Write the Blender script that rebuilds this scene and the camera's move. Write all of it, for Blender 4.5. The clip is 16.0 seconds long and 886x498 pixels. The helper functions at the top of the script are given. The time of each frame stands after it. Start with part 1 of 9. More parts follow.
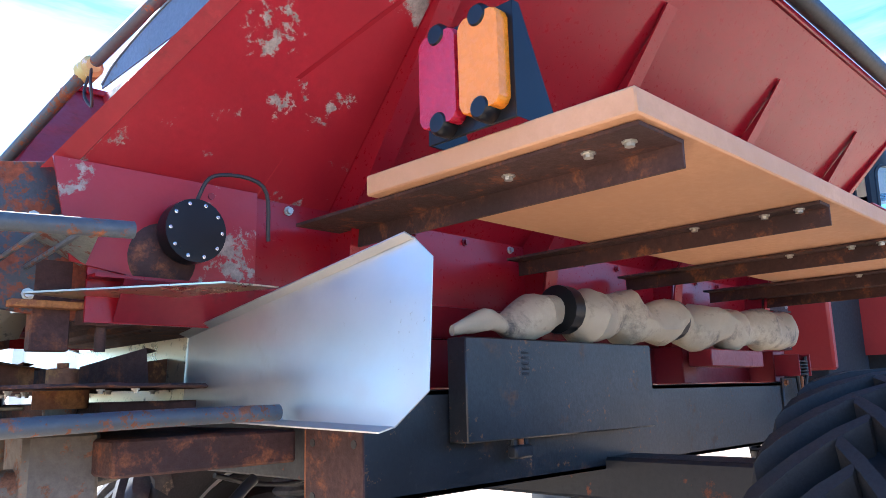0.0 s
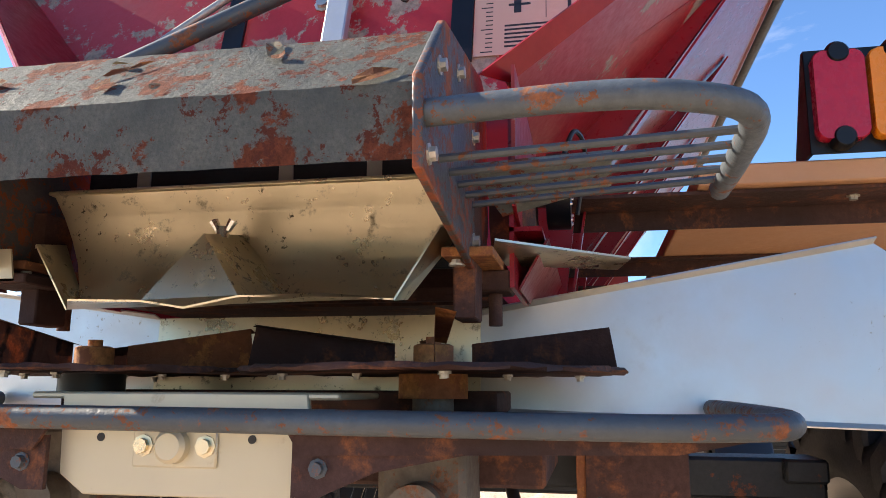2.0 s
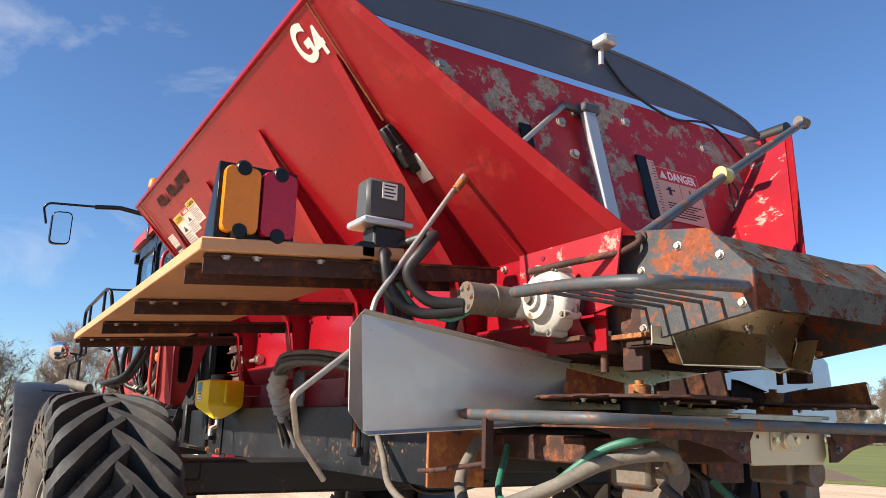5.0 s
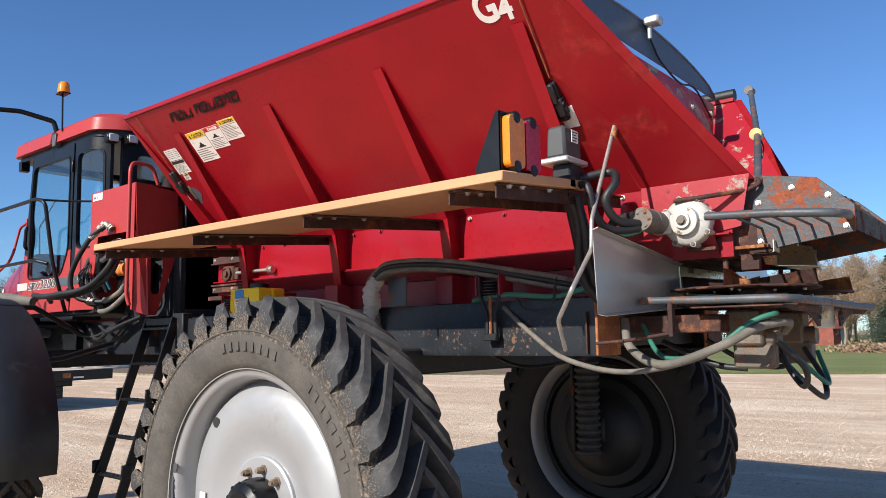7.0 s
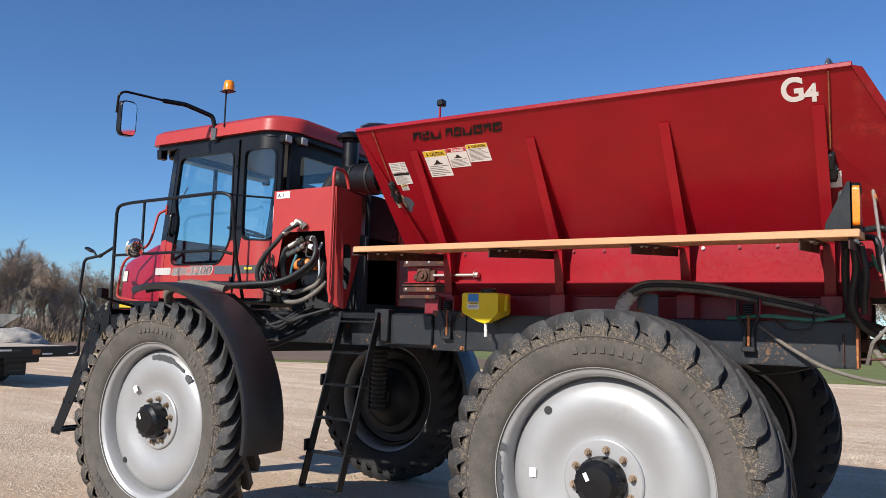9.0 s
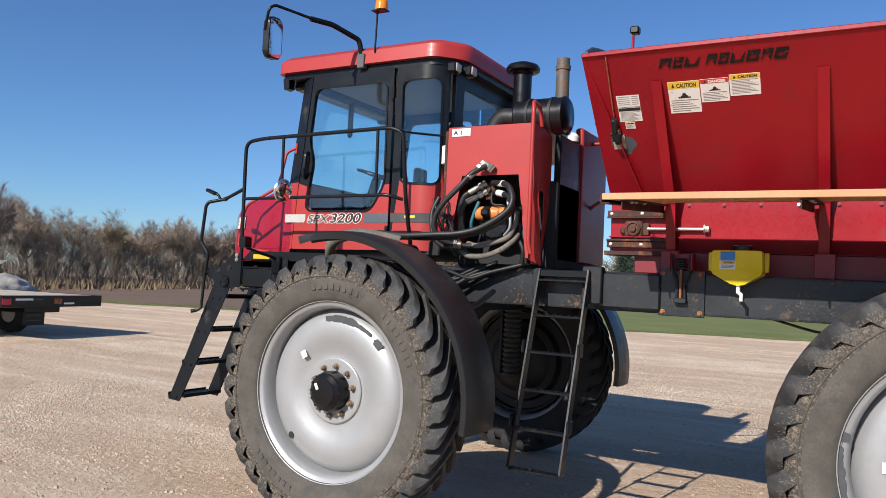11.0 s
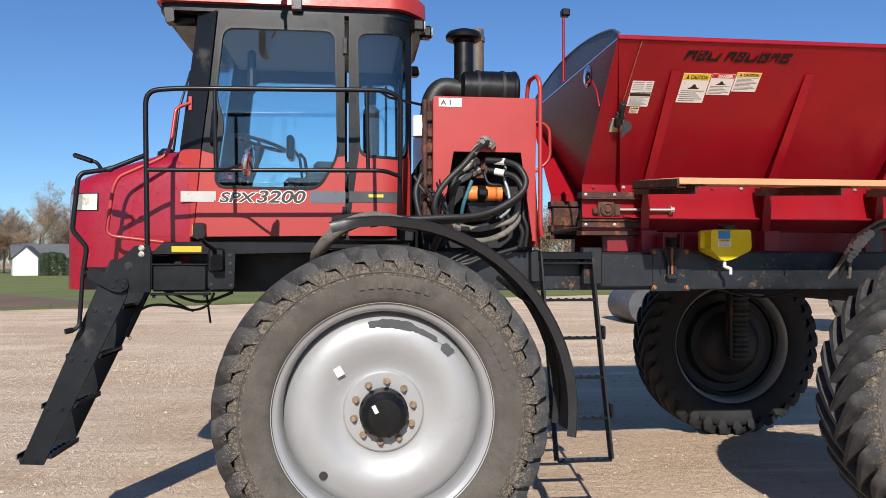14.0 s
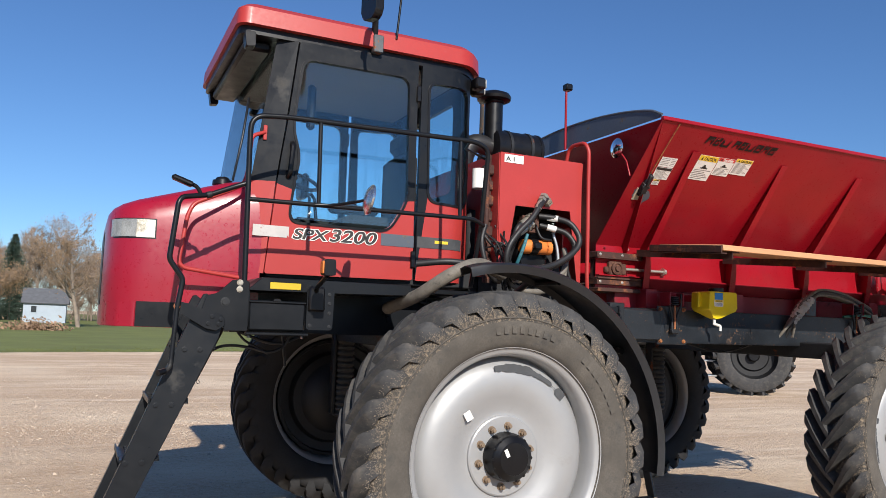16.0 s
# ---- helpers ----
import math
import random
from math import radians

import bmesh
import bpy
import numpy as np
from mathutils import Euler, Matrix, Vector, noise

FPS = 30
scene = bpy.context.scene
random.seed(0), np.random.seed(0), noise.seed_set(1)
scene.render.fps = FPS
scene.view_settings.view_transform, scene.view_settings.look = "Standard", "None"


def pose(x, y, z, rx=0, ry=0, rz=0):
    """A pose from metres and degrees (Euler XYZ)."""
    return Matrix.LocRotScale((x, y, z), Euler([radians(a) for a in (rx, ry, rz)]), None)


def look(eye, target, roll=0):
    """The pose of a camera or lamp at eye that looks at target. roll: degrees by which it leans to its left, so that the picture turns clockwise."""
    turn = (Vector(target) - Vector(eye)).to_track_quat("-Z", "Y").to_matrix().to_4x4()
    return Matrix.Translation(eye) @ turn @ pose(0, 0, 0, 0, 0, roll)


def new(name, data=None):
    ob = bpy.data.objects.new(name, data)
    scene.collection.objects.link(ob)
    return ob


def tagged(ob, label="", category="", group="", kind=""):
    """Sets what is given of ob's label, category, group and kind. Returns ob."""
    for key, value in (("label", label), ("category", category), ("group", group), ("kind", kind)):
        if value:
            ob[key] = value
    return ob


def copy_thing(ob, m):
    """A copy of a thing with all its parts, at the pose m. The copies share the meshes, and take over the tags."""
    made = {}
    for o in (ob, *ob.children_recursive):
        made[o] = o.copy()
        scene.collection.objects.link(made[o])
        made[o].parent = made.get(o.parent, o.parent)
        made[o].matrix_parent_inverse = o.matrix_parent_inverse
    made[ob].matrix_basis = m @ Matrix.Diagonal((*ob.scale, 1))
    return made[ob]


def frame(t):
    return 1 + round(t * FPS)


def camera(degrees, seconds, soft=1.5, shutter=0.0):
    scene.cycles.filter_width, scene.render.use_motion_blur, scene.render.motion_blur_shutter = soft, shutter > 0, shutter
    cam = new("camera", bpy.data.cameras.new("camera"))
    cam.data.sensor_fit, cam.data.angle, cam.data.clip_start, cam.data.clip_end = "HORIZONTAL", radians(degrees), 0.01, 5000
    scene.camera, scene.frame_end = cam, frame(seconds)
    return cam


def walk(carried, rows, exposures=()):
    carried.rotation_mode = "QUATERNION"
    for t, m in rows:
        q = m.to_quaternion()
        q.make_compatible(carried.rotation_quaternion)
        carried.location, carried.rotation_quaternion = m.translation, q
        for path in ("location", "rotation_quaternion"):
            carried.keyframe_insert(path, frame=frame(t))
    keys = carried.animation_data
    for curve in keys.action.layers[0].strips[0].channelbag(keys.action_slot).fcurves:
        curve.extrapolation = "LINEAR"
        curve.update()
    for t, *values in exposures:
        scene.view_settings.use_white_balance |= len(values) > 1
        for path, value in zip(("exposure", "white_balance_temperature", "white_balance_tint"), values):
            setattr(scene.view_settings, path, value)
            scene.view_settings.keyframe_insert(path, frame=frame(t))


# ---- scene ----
from mathutils.bvhtree import BVHTree
cam = camera(60.6, 16.0, soft=0.65)
PATH = [
    (0, (5.972, 3.96, 1.818), (4.576, 2.577, 2.194), -1.5),
    (0.5, (6.178, 3.518, 1.793), (4.725, 2.206, 2.188), 0.4),
    (1, (6.394, 3.126, 1.775), (4.776, 2.023, 2.178), 1.1),
    (1.5, (6.533, 2.761, 1.786), (4.73, 1.991, 2.181), 0.8),
    (2, (6.612, 2.379, 1.819), (4.683, 2.005, 2.188), 0.3),
    (2.5, (6.628, 1.987, 1.832), (4.653, 2.0, 2.146), -0.1),
    (3, (6.581, 1.592, 1.838), (4.625, 1.865, 2.153), 0.4),
    (3.5, (6.722, 1.19, 1.81), (4.819, 1.676, 2.186), 0.9),
    (4, (6.975, 0.719, 1.812), (5.144, 1.401, 2.24), 1.5),
    (4.2, (7.048, 0.521, 1.782), (5.248, 1.273, 2.226), 1.6),
    (6.3, (6.832, -1.435, 1.75), (5.411, -0.064, 2.067), -0.2),
    (6.5, (6.741, -1.618, 1.734), (5.367, -0.194, 2.023), -0.5),
    (7, (6.463, -2.017, 1.66), (5.206, -0.479, 1.89), -0.9),
    (7.5, (6.183, -2.488, 1.614), (5.036, -0.861, 1.806), -0.6),
    (8, (5.835, -2.94, 1.603), (4.769, -1.259, 1.797), 0.4),
    (8.5, (5.471, -3.425, 1.665), (4.439, -1.724, 1.87), 1.3),
    (9, (5.082, -3.929, 1.714), (4.043, -2.233, 1.924), 1.9),
    (9.5, (4.61, -4.256, 1.75), (3.544, -2.573, 1.932), 2.0),
    (10, (4.097, -4.416, 1.744), (3.006, -2.746, 1.885), 1.8),
    (10.2, (3.913, -4.41, 1.732), (2.821, -2.739, 1.857), 1.8),
    (12.3, (1.771, -3.461, 1.685), (1.254, -1.532, 1.799), 3.5),
    (12.5, (1.536, -3.51, 1.709), (1.104, -1.562, 1.844), 3.0),
    (13, (0.977, -3.627, 1.723), (0.74, -1.65, 1.903), 1.8),
    (13.5, (0.383, -3.876, 1.732), (0.389, -1.881, 1.873), 1.1),
    (14, (-0.159, -4.126, 1.756), (0.071, -2.14, 1.791), 0.0),
    (14.5, (-0.71, -4.271, 1.747), (-0.382, -2.299, 1.826), 1.0),
    (15, (-1.226, -4.312, 1.735), (-0.729, -2.378, 1.853), 2.6),
    (15.5, (-1.747, -4.05, 1.703), (-1.07, -2.173, 1.844), 2.7),
    (16, (-2.2, -3.672, 1.661), (-1.356, -1.869, 1.854), 2.0),
]
walk(cam, [(t, look(eye, target, roll)) for t, eye, target, roll in PATH],
     [(0.0, 2.5, 5900, 10), (0.6, 2.15, 6000, 10), (1.3, 1.6, 6500, 10), (2.5, 1.75, 7900, 12), (3.2, 1.84, 8500, 12), (4.0, 1.42, 8100, 12), (6.3, 0.64, 6500, 10), (9.0, 0.34, 6400, 10), (16.0, 0.3, 6500, 10)])
# ---- light ----
world = bpy.data.worlds.new("world")
scene.world = world
world.use_nodes = True
SUN = Vector((-0.14, -1.0, 0.625)).normalized()      # towards the sun
wn = world.node_tree.nodes
sky = wn.new("ShaderNodeTexSky")
sky.sky_type = "NISHITA"
sky.sun_disc = False
sky.sun_elevation = math.asin(SUN.z)
sky.sun_rotation = math.atan2(SUN.x, SUN.y)
sky.air_density = 1.0
sky.dust_density = 0.0
sky.ozone_density = 5.0
wn["Background"].inputs["Strength"].default_value = 0.081
# Thin high cloud in wisps.
wl_ = world.node_tree.links
geo, mp_, ns, mr, mx_ = (wn.new(k) for k in ("ShaderNodeTexCoord", "ShaderNodeMapping", "ShaderNodeTexNoise", "ShaderNodeMapRange", "ShaderNodeMix"))
mp_.inputs["Scale"].default_value = (1.2, 2.2, 5.0)
mp_.inputs["Location"].default_value = (0.4, 0.0, 0.0)
ns.inputs["Scale"].default_value, ns.inputs["Detail"].default_value, ns.inputs["Roughness"].default_value, ns.inputs["Distortion"].default_value = 1.6, 9, 0.6, 0.6
mr.inputs["From Min"].default_value, mr.inputs["From Max"].default_value, mr.inputs["To Max"].default_value = 0.60, 0.90, 0.5
mx_.data_type = "RGBA"
wl_.new(geo.outputs["Generated"], mp_.inputs["Vector"])
wl_.new(mp_.outputs[0], ns.inputs["Vector"])
lean, drift = wn.new("ShaderNodeVectorMath"), wn.new("ShaderNodeMath")     # more cloud to the south-west
lean.operation = "DOT_PRODUCT"
lean.inputs[1].default_value = (-0.09, -0.19, 0.0)
wl_.new(geo.outputs["Generated"], lean.inputs[0])
wl_.new(ns.outputs["Fac"], drift.inputs[0])
wl_.new(lean.outputs["Value"], drift.inputs[1])
wl_.new(drift.outputs[0], mr.inputs["Value"])
wl_.new(mr.outputs[0], mx_.inputs[0])
deep = wn.new("ShaderNodeMix")            # clear autumn air: a deeper blue
deep.data_type, deep.blend_type = "RGBA", "MULTIPLY"
deep.inputs[0].default_value = 1.0
deep.inputs[7].default_value = (0.76, 0.96, 1.18, 1)
wl_.new(sky.outputs[0], deep.inputs[6])
wl_.new(deep.outputs[2], mx_.inputs[6])
mx_.inputs[7].default_value = (7.0, 7.2, 7.5, 1)
wl_.new(mx_.outputs[2], wn["Background"].inputs["Color"])
sun = new("sun", bpy.data.lights.new("sun", "SUN"))
sun.data.energy = 5.0
sun.data.angle = radians(0.55)
sun.data.color = (1.0, 0.94, 0.86)
sun.matrix_world = look((0, 0, 0), tuple(-SUN))


# ---- materials ----
def mat(name, color, rough=0.5, metal=0.0, noise_scale=3.0, vary=0.15, stain=None, stain_amount=0.0, stain_scale=4.0,
        bump=0.02, bump_scale=60.0, coat=0.0, alt=None, stain_rough=0.9, stain_metal=0.0, edge=0.04, dust=None, dust_amount=0.0, fine=18.0, spec=0.5,
        speck=None, speck_amount=0.0, speck_scale=50.0):
    """Base colour with a broad and a fine variation, patches of stain (rust, bare metal, dirt) and a fine relief."""
    m = bpy.data.materials.new(name)
    m.use_nodes = True
    nt = m.node_tree
    n, l = nt.nodes, nt.links
    p = n["Principled BSDF"]
    tc = n.new("ShaderNodeTexCoord")

    def tex(scale, detail=6, rough_=0.6, distort=0.0):
        t = n.new("ShaderNodeTexNoise")
        t.inputs["Scale"].default_value = scale
        t.inputs["Detail"].default_value = detail
        t.inputs["Roughness"].default_value = rough_
        t.inputs["Distortion"].default_value = distort
        l.new(tc.outputs["Object"], t.inputs["Vector"])
        return t

    def ramp(src, a, b):
        r = n.new("ShaderNodeMapRange")
        r.inputs["From Min"].default_value = a
        r.inputs["From Max"].default_value = b
        l.new(src, r.inputs["Value"])
        return r.outputs[0]

    def mix(fac, a, b, float_=False):
        x = n.new("ShaderNodeMix")
        x.data_type = "FLOAT" if float_ else "RGBA"
        ins = (x.inputs[2], x.inputs[3]) if float_ else (x.inputs[6], x.inputs[7])
        if isinstance(fac, float):
            x.inputs[0].default_value = fac
        else:
            l.new(fac, x.inputs[0])
        for sock, v in zip(ins, (a, b)):
            if hasattr(v, "is_linked"):
                l.new(v, sock)
            elif float_:
                sock.default_value = v
            else:
                sock.default_value = (*v, 1)
        return x.outputs[0] if float_ else x.outputs[2]

    c1 = tuple(v * (1 - vary) for v in color)
    c2 = tuple(min(1, v * (1 + vary)) for v in color) if alt is None else alt
    broad = tex(noise_scale)
    base = mix(ramp(broad.outputs["Fac"], 0.35, 0.65), c1, c2)
    small = tex(noise_scale * fine, 4, 0.7)
    base = mix(ramp(small.outputs["Fac"], 0.3, 0.8), base, tuple(v * (1 - 0.6 * vary) for v in color))
    rgh = mix(ramp(small.outputs["Fac"], 0.3, 0.7), max(0.02, rough - 0.06), min(1, rough + 0.1), True)
    met = metal
    h = small.outputs["Fac"]
    if stain is not None and stain_amount > 0:
        s1 = tex(stain_scale, 10, 0.72, 0.12)
        f = ramp(s1.outputs["Fac"], 0.64 - 0.3 * stain_amount, 0.64 - 0.3 * stain_amount + edge)
        s2 = tex(stain_scale * 7, 6, 0.7)
        st = mix(ramp(s2.outputs["Fac"], 0.35, 0.7), tuple(v * 0.55 for v in stain), tuple(min(1, v * 1.3) for v in stain))
        base = mix(f, base, st)
        rgh = mix(f, rgh, stain_rough, True)
        met = mix(f, float(metal), float(stain_metal), True)
    if dust is not None and dust_amount > 0:
        d1 = tex(noise_scale * 2.3, 8, 0.7)
        f2 = ramp(d1.outputs["Fac"], 0.7 - 0.5 * dust_amount, 0.85)
        base = mix(f2, base, dust)
        rgh = mix(f2, rgh, 0.9, True)
    if speck is not None and speck_amount > 0:
        k1, k2 = tex(speck_scale, 8, 0.75, 0.2), tex(noise_scale * 1.3, 4)
        both_ = n.new("ShaderNodeMath")
        both_.operation = "MULTIPLY_ADD"
        both_.inputs[1].default_value = 0.45
        l.new(k2.outputs["Fac"], both_.inputs[0])
        l.new(k1.outputs["Fac"], both_.inputs[2])
        f3 = ramp(both_.outputs[0], 0.94 - 0.4 * speck_amount, 0.97 - 0.4 * speck_amount)
        base = mix(f3, base, speck)
        rgh = mix(f3, rgh, 0.85, True)
        if not hasattr(met, "is_linked"):
            met = mix(f3, float(metal), 0.0, True)
    l.new(base, p.inputs["Base Color"])
    l.new(rgh, p.inputs["Roughness"])
    if hasattr(met, "is_linked"):
        l.new(met, p.inputs["Metallic"])
    else:
        p.inputs["Metallic"].default_value = met
    p.inputs["Specular IOR Level"].default_value = spec
    p.inputs["Coat Weight"].default_value = coat
    p.inputs["Coat Roughness"].default_value = 0.12
    if bump > 0:
        b = n.new("ShaderNodeBump")
        b.inputs["Strength"].default_value = min(1.0, bump * 8)
        b.inputs["Distance"].default_value = 0.004
        t = tex(bump_scale, 5, 0.65)
        l.new(t.outputs["Fac"], b.inputs["Height"])
        l.new(b.outputs[0], p.inputs["Normal"])
    return m


M = {}
M["red"] = mat("red_paint", (0.275, 0.0055, 0.013), 0.30, vary=0.14, coat=0.06, stain=(0.20, 0.020, 0.022), stain_amount=0.16, stain_scale=1.6, edge=0.2, stain_rough=0.5, bump=0.006, bump_scale=25, spec=0.3, speck=(0.36, 0.06, 0.05), speck_amount=0.09, speck_scale=60)
M["red_worn"] = mat("red_paint_worn", (0.40, 0.016, 0.020), 0.42, vary=0.14, stain=(0.33, 0.255, 0.195), stain_amount=0.38, stain_scale=5.5, bump=0.015, stain_rough=0.75, edge=0.03)
M["red_dark"] = mat("red_paint_dark", (0.20, 0.007, 0.016), 0.4, vary=0.2, stain=(0.06, 0.03, 0.028), stain_amount=0.2, stain_scale=7, edge=0.15)
M["cab_red"] = mat("cab_red", (0.37, 0.033, 0.029), 0.42, vary=0.08, coat=0.10, bump=0.004, dust=(0.36, 0.10, 0.09), dust_amount=0.12, spec=0.4)
M["hood_red"] = mat("hood_red", (0.285, 0.0055, 0.021), 0.30, vary=0.10, noise_scale=2, coat=0.25, bump=0.0, stain=(0.36, 0.045, 0.06), stain_amount=0.07, stain_scale=1.2, edge=0.3, stain_rough=0.5)
M["black"] = mat("black_paint", (0.0075, 0.0088, 0.011), 0.33, vary=0.3, noise_scale=1.2, fine=7, bump=0.002, dust=(0.07, 0.066, 0.06), dust_amount=0.20, spec=0.28)
M["steel_dark"] = mat("dark_steel", (0.014, 0.016, 0.019), 0.5, 0.1, vary=0.3, stain=(0.15, 0.05, 0.025), stain_amount=0.14, stain_scale=6, bump=0.02, spec=0.4)
M["frame"] = mat("frame_paint", (0.016, 0.019, 0.023), 0.36, 0.1, vary=0.5, noise_scale=4, stain=(0.10, 0.058, 0.035), stain_amount=0.20, stain_scale=7, bump=0.025, edge=0.12, dust=(0.13, 0.11, 0.09), dust_amount=0.14, speck=(0.16, 0.085, 0.045), speck_amount=0.22, speck_scale=38)
M["rust_cover"] = mat("rusty_grey_paint", (0.15, 0.165, 0.15), 0.6, 0.0, vary=0.4, noise_scale=9, stain=(0.24, 0.062, 0.026), stain_amount=0.43, stain_scale=10, bump=0.10, bump_scale=55, edge=0.03, alt=(0.25, 0.245, 0.20), speck=(0.15, 0.036, 0.018), speck_amount=0.36, speck_scale=38)
M["rust"] = mat("rusted_steel", (0.24, 0.085, 0.035), 0.85, 0.0, vary=0.45, stain=(0.40, 0.16, 0.05), stain_amount=0.45, stain_scale=9, bump=0.06, bump_scale=120)
M["rust_dark"] = mat("dark_rusted_steel", (0.06, 0.024, 0.018), 0.75, 0.1, vary=0.5, stain=(0.22, 0.075, 0.03), stain_amount=0.36, stain_scale=12, bump=0.05, bump_scale=110, edge=0.12)
M["bar"] = mat("worn_grey_bar", (0.075, 0.088, 0.098), 0.48, 0.1, vary=0.3, stain=(0.26, 0.085, 0.032), stain_amount=0.22, stain_scale=14, bump=0.04, edge=0.05, speck=(0.19, 0.065, 0.026), speck_amount=0.32, speck_scale=55)
M["stainless"] = mat("stainless_sheet", (0.56, 0.555, 0.53), 0.38, 0.88, vary=0.06, noise_scale=2, fine=6, bump=0.004, dust=(0.52, 0.48, 0.41), dust_amount=0.12, speck=(0.36, 0.31, 0.23), speck_amount=0.10, speck_scale=70)
M["galv"] = mat("dull_stainless", (0.76, 0.67, 0.48), 0.30, 0.92, vary=0.06, noise_scale=1.5, fine=6, stain=(0.20, 0.18, 0.12), stain_amount=0.24, stain_scale=24, bump=0.0, edge=0.12, stain_rough=0.6, stain_metal=0.4, speck=(0.22, 0.20, 0.14), speck_amount=0.22, speck_scale=60)
M["cream"] = mat("dull_cream_steel", (0.60, 0.53, 0.38), 0.42, 0.45, vary=0.08, noise_scale=2, fine=8, stain=(0.35, 0.25, 0.14), stain_amount=0.14, stain_scale=10, bump=0.004, edge=0.2)
M["bolt"] = mat("zinc_bolt", (0.55, 0.52, 0.46), 0.4, 0.8, vary=0.2, bump=0.0)
M["rubber"] = mat("tyre_rubber", (0.034, 0.034, 0.035), 0.7, vary=0.3, noise_scale=5, stain=(0.19, 0.155, 0.115), stain_amount=0.16, stain_scale=26, bump=0.03, edge=0.35, dust=(0.11, 0.098, 0.083), dust_amount=0.45)
M["silver"] = mat("silver_wheel_paint", (0.35, 0.352, 0.352), 0.42, 0.32, vary=0.06, noise_scale=2, fine=8, stain=(0.31, 0.295, 0.26), stain_amount=0.25, stain_scale=3, bump=0.003, edge=0.3, stain_rough=0.6, stain_metal=0.2)
M["tyre_wall"] = mat("dusty_tyre_wall", (0.090, 0.080, 0.067), 0.85, vary=0.32, noise_scale=5, stain=(0.055, 0.053, 0.050), stain_amount=0.42, stain_scale=8, bump=0.03, edge=0.22)
M["tyre_dust"] = mat("tan_dust_on_rubber", (0.055, 0.050, 0.044), 0.9, vary=0.2, noise_scale=8, stain=(0.36, 0.275, 0.185), stain_amount=0.50, stain_scale=48, bump=0.05, edge=0.22)
# Near black: shade on and inside the wheels is put into this colour.
M["rim_shade"] = mat("shaded_wheel", (0.006, 0.006, 0.007), 0.55, vary=0.3, noise_scale=6, bump=0.01)
M["wood"] = mat("raw_plank", (0.56, 0.285, 0.140), 0.65, vary=0.12, noise_scale=2.2, bump=0.02)
M["red_smear"] = mat("red_paint_weathered", (0.27, 0.008, 0.013), 0.36, vary=0.14, noise_scale=2, stain=(0.32, 0.020, 0.019), stain_amount=0.30, stain_scale=3.2, edge=0.09, stain_rough=0.55, bump=0.006, bump_scale=25, spec=0.3)
M["side_grey"] = mat("dark_grey_plate", (0.050, 0.055, 0.060), 0.5, vary=0.3, noise_scale=6, stain=(0.27, 0.065, 0.025), stain_amount=0.36, stain_scale=7, bump=0.05, bump_scale=60, edge=0.05, speck=(0.20, 0.055, 0.022), speck_amount=0.45, speck_scale=40)


# ---- mesh helpers ----
def V(*a):
    return Vector(a)


def link(name, bm, material, smooth=None):
    me = bpy.data.meshes.new(name)
    if smooth is not None:
        bmesh.ops.recalc_face_normals(bm, faces=bm.faces)
        for f in bm.faces:
            f.smooth = True
        for e in bm.edges:
            if len(e.link_faces) == 2 and e.calc_face_angle(0) > radians(smooth):
                e.smooth = False
    bm.to_mesh(me)
    bm.free()
    for m in material if isinstance(material, (list, tuple)) else [material]:
        me.materials.append(m)
    return new(name, me)


def thing(name, at, label, category, group="", kind=""):
    ob = new(name)
    ob.location = at
    ob.empty_display_size = 0.2
    return tagged(ob, label, category, group, kind)


def base_of(ob):
    """Where a thing or part stands in the world."""
    p = Vector((0, 0, 0))
    while ob is not None:
        p = p + ob.location
        if ob.parent is not None:
            p = p + ob.matrix_parent_inverse.translation
        ob = ob.parent
    return p


def part(name, bm, material, parent, label="", smooth=40):
    """One mesh object, in world places, under a thing or a part."""
    ob = link(name, bm, material, smooth)
    ob.parent = parent
    ob.matrix_parent_inverse = Matrix.Translation(-base_of(parent))
    return tagged(ob, label)


def solo(name, bm, material, label, category="", group="", kind="", smooth=35):
    return tagged(link(name, bm, material, smooth), label, category, group, kind)


def B():
    return bmesh.new()


def bev(bm, geom_verts, w, seg=1):
    if w > 0:
        edges = list({e for v in geom_verts for e in v.link_edges})
        bmesh.ops.bevel(bm, geom=edges, offset=w, segments=seg, affect="EDGES", profile=0.6, clamp_overlap=True)


def box(bm, x0, x1, y0, y1, z0, z1, w=0.004, m=None):
    vs = bmesh.ops.create_cube(bm, size=1)["verts"]
    t = Matrix.LocRotScale(((x0 + x1) / 2, (y0 + y1) / 2, (z0 + z1) / 2), None, (abs(x1 - x0), abs(y1 - y0), abs(z1 - z0)))
    bmesh.ops.transform(bm, matrix=t if m is None else m @ t, verts=vs)
    bev(bm, vs, w)
    return bm


def prism(bm, pts, axis, a, b, w=0.0):
    """A solid with the flat outline pts, from a to b along the axis. pts are (x, z) for y, (y, z) for x, (x, y) for z."""
    def at(p, t):
        return {"x": (t, p[0], p[1]), "y": (p[0], t, p[1]), "z": (p[0], p[1], t)}[axis]
    lo = [bm.verts.new(at(p, a)) for p in pts]
    hi = [bm.verts.new(at(p, b)) for p in pts]
    bm.faces.new(lo)
    bm.faces.new(hi[::-1])
    for i in range(len(pts)):
        j = (i + 1) % len(pts)
        bm.faces.new((lo[j], lo[i], hi[i], hi[j]))
    bev(bm, lo + hi, w)
    return bm


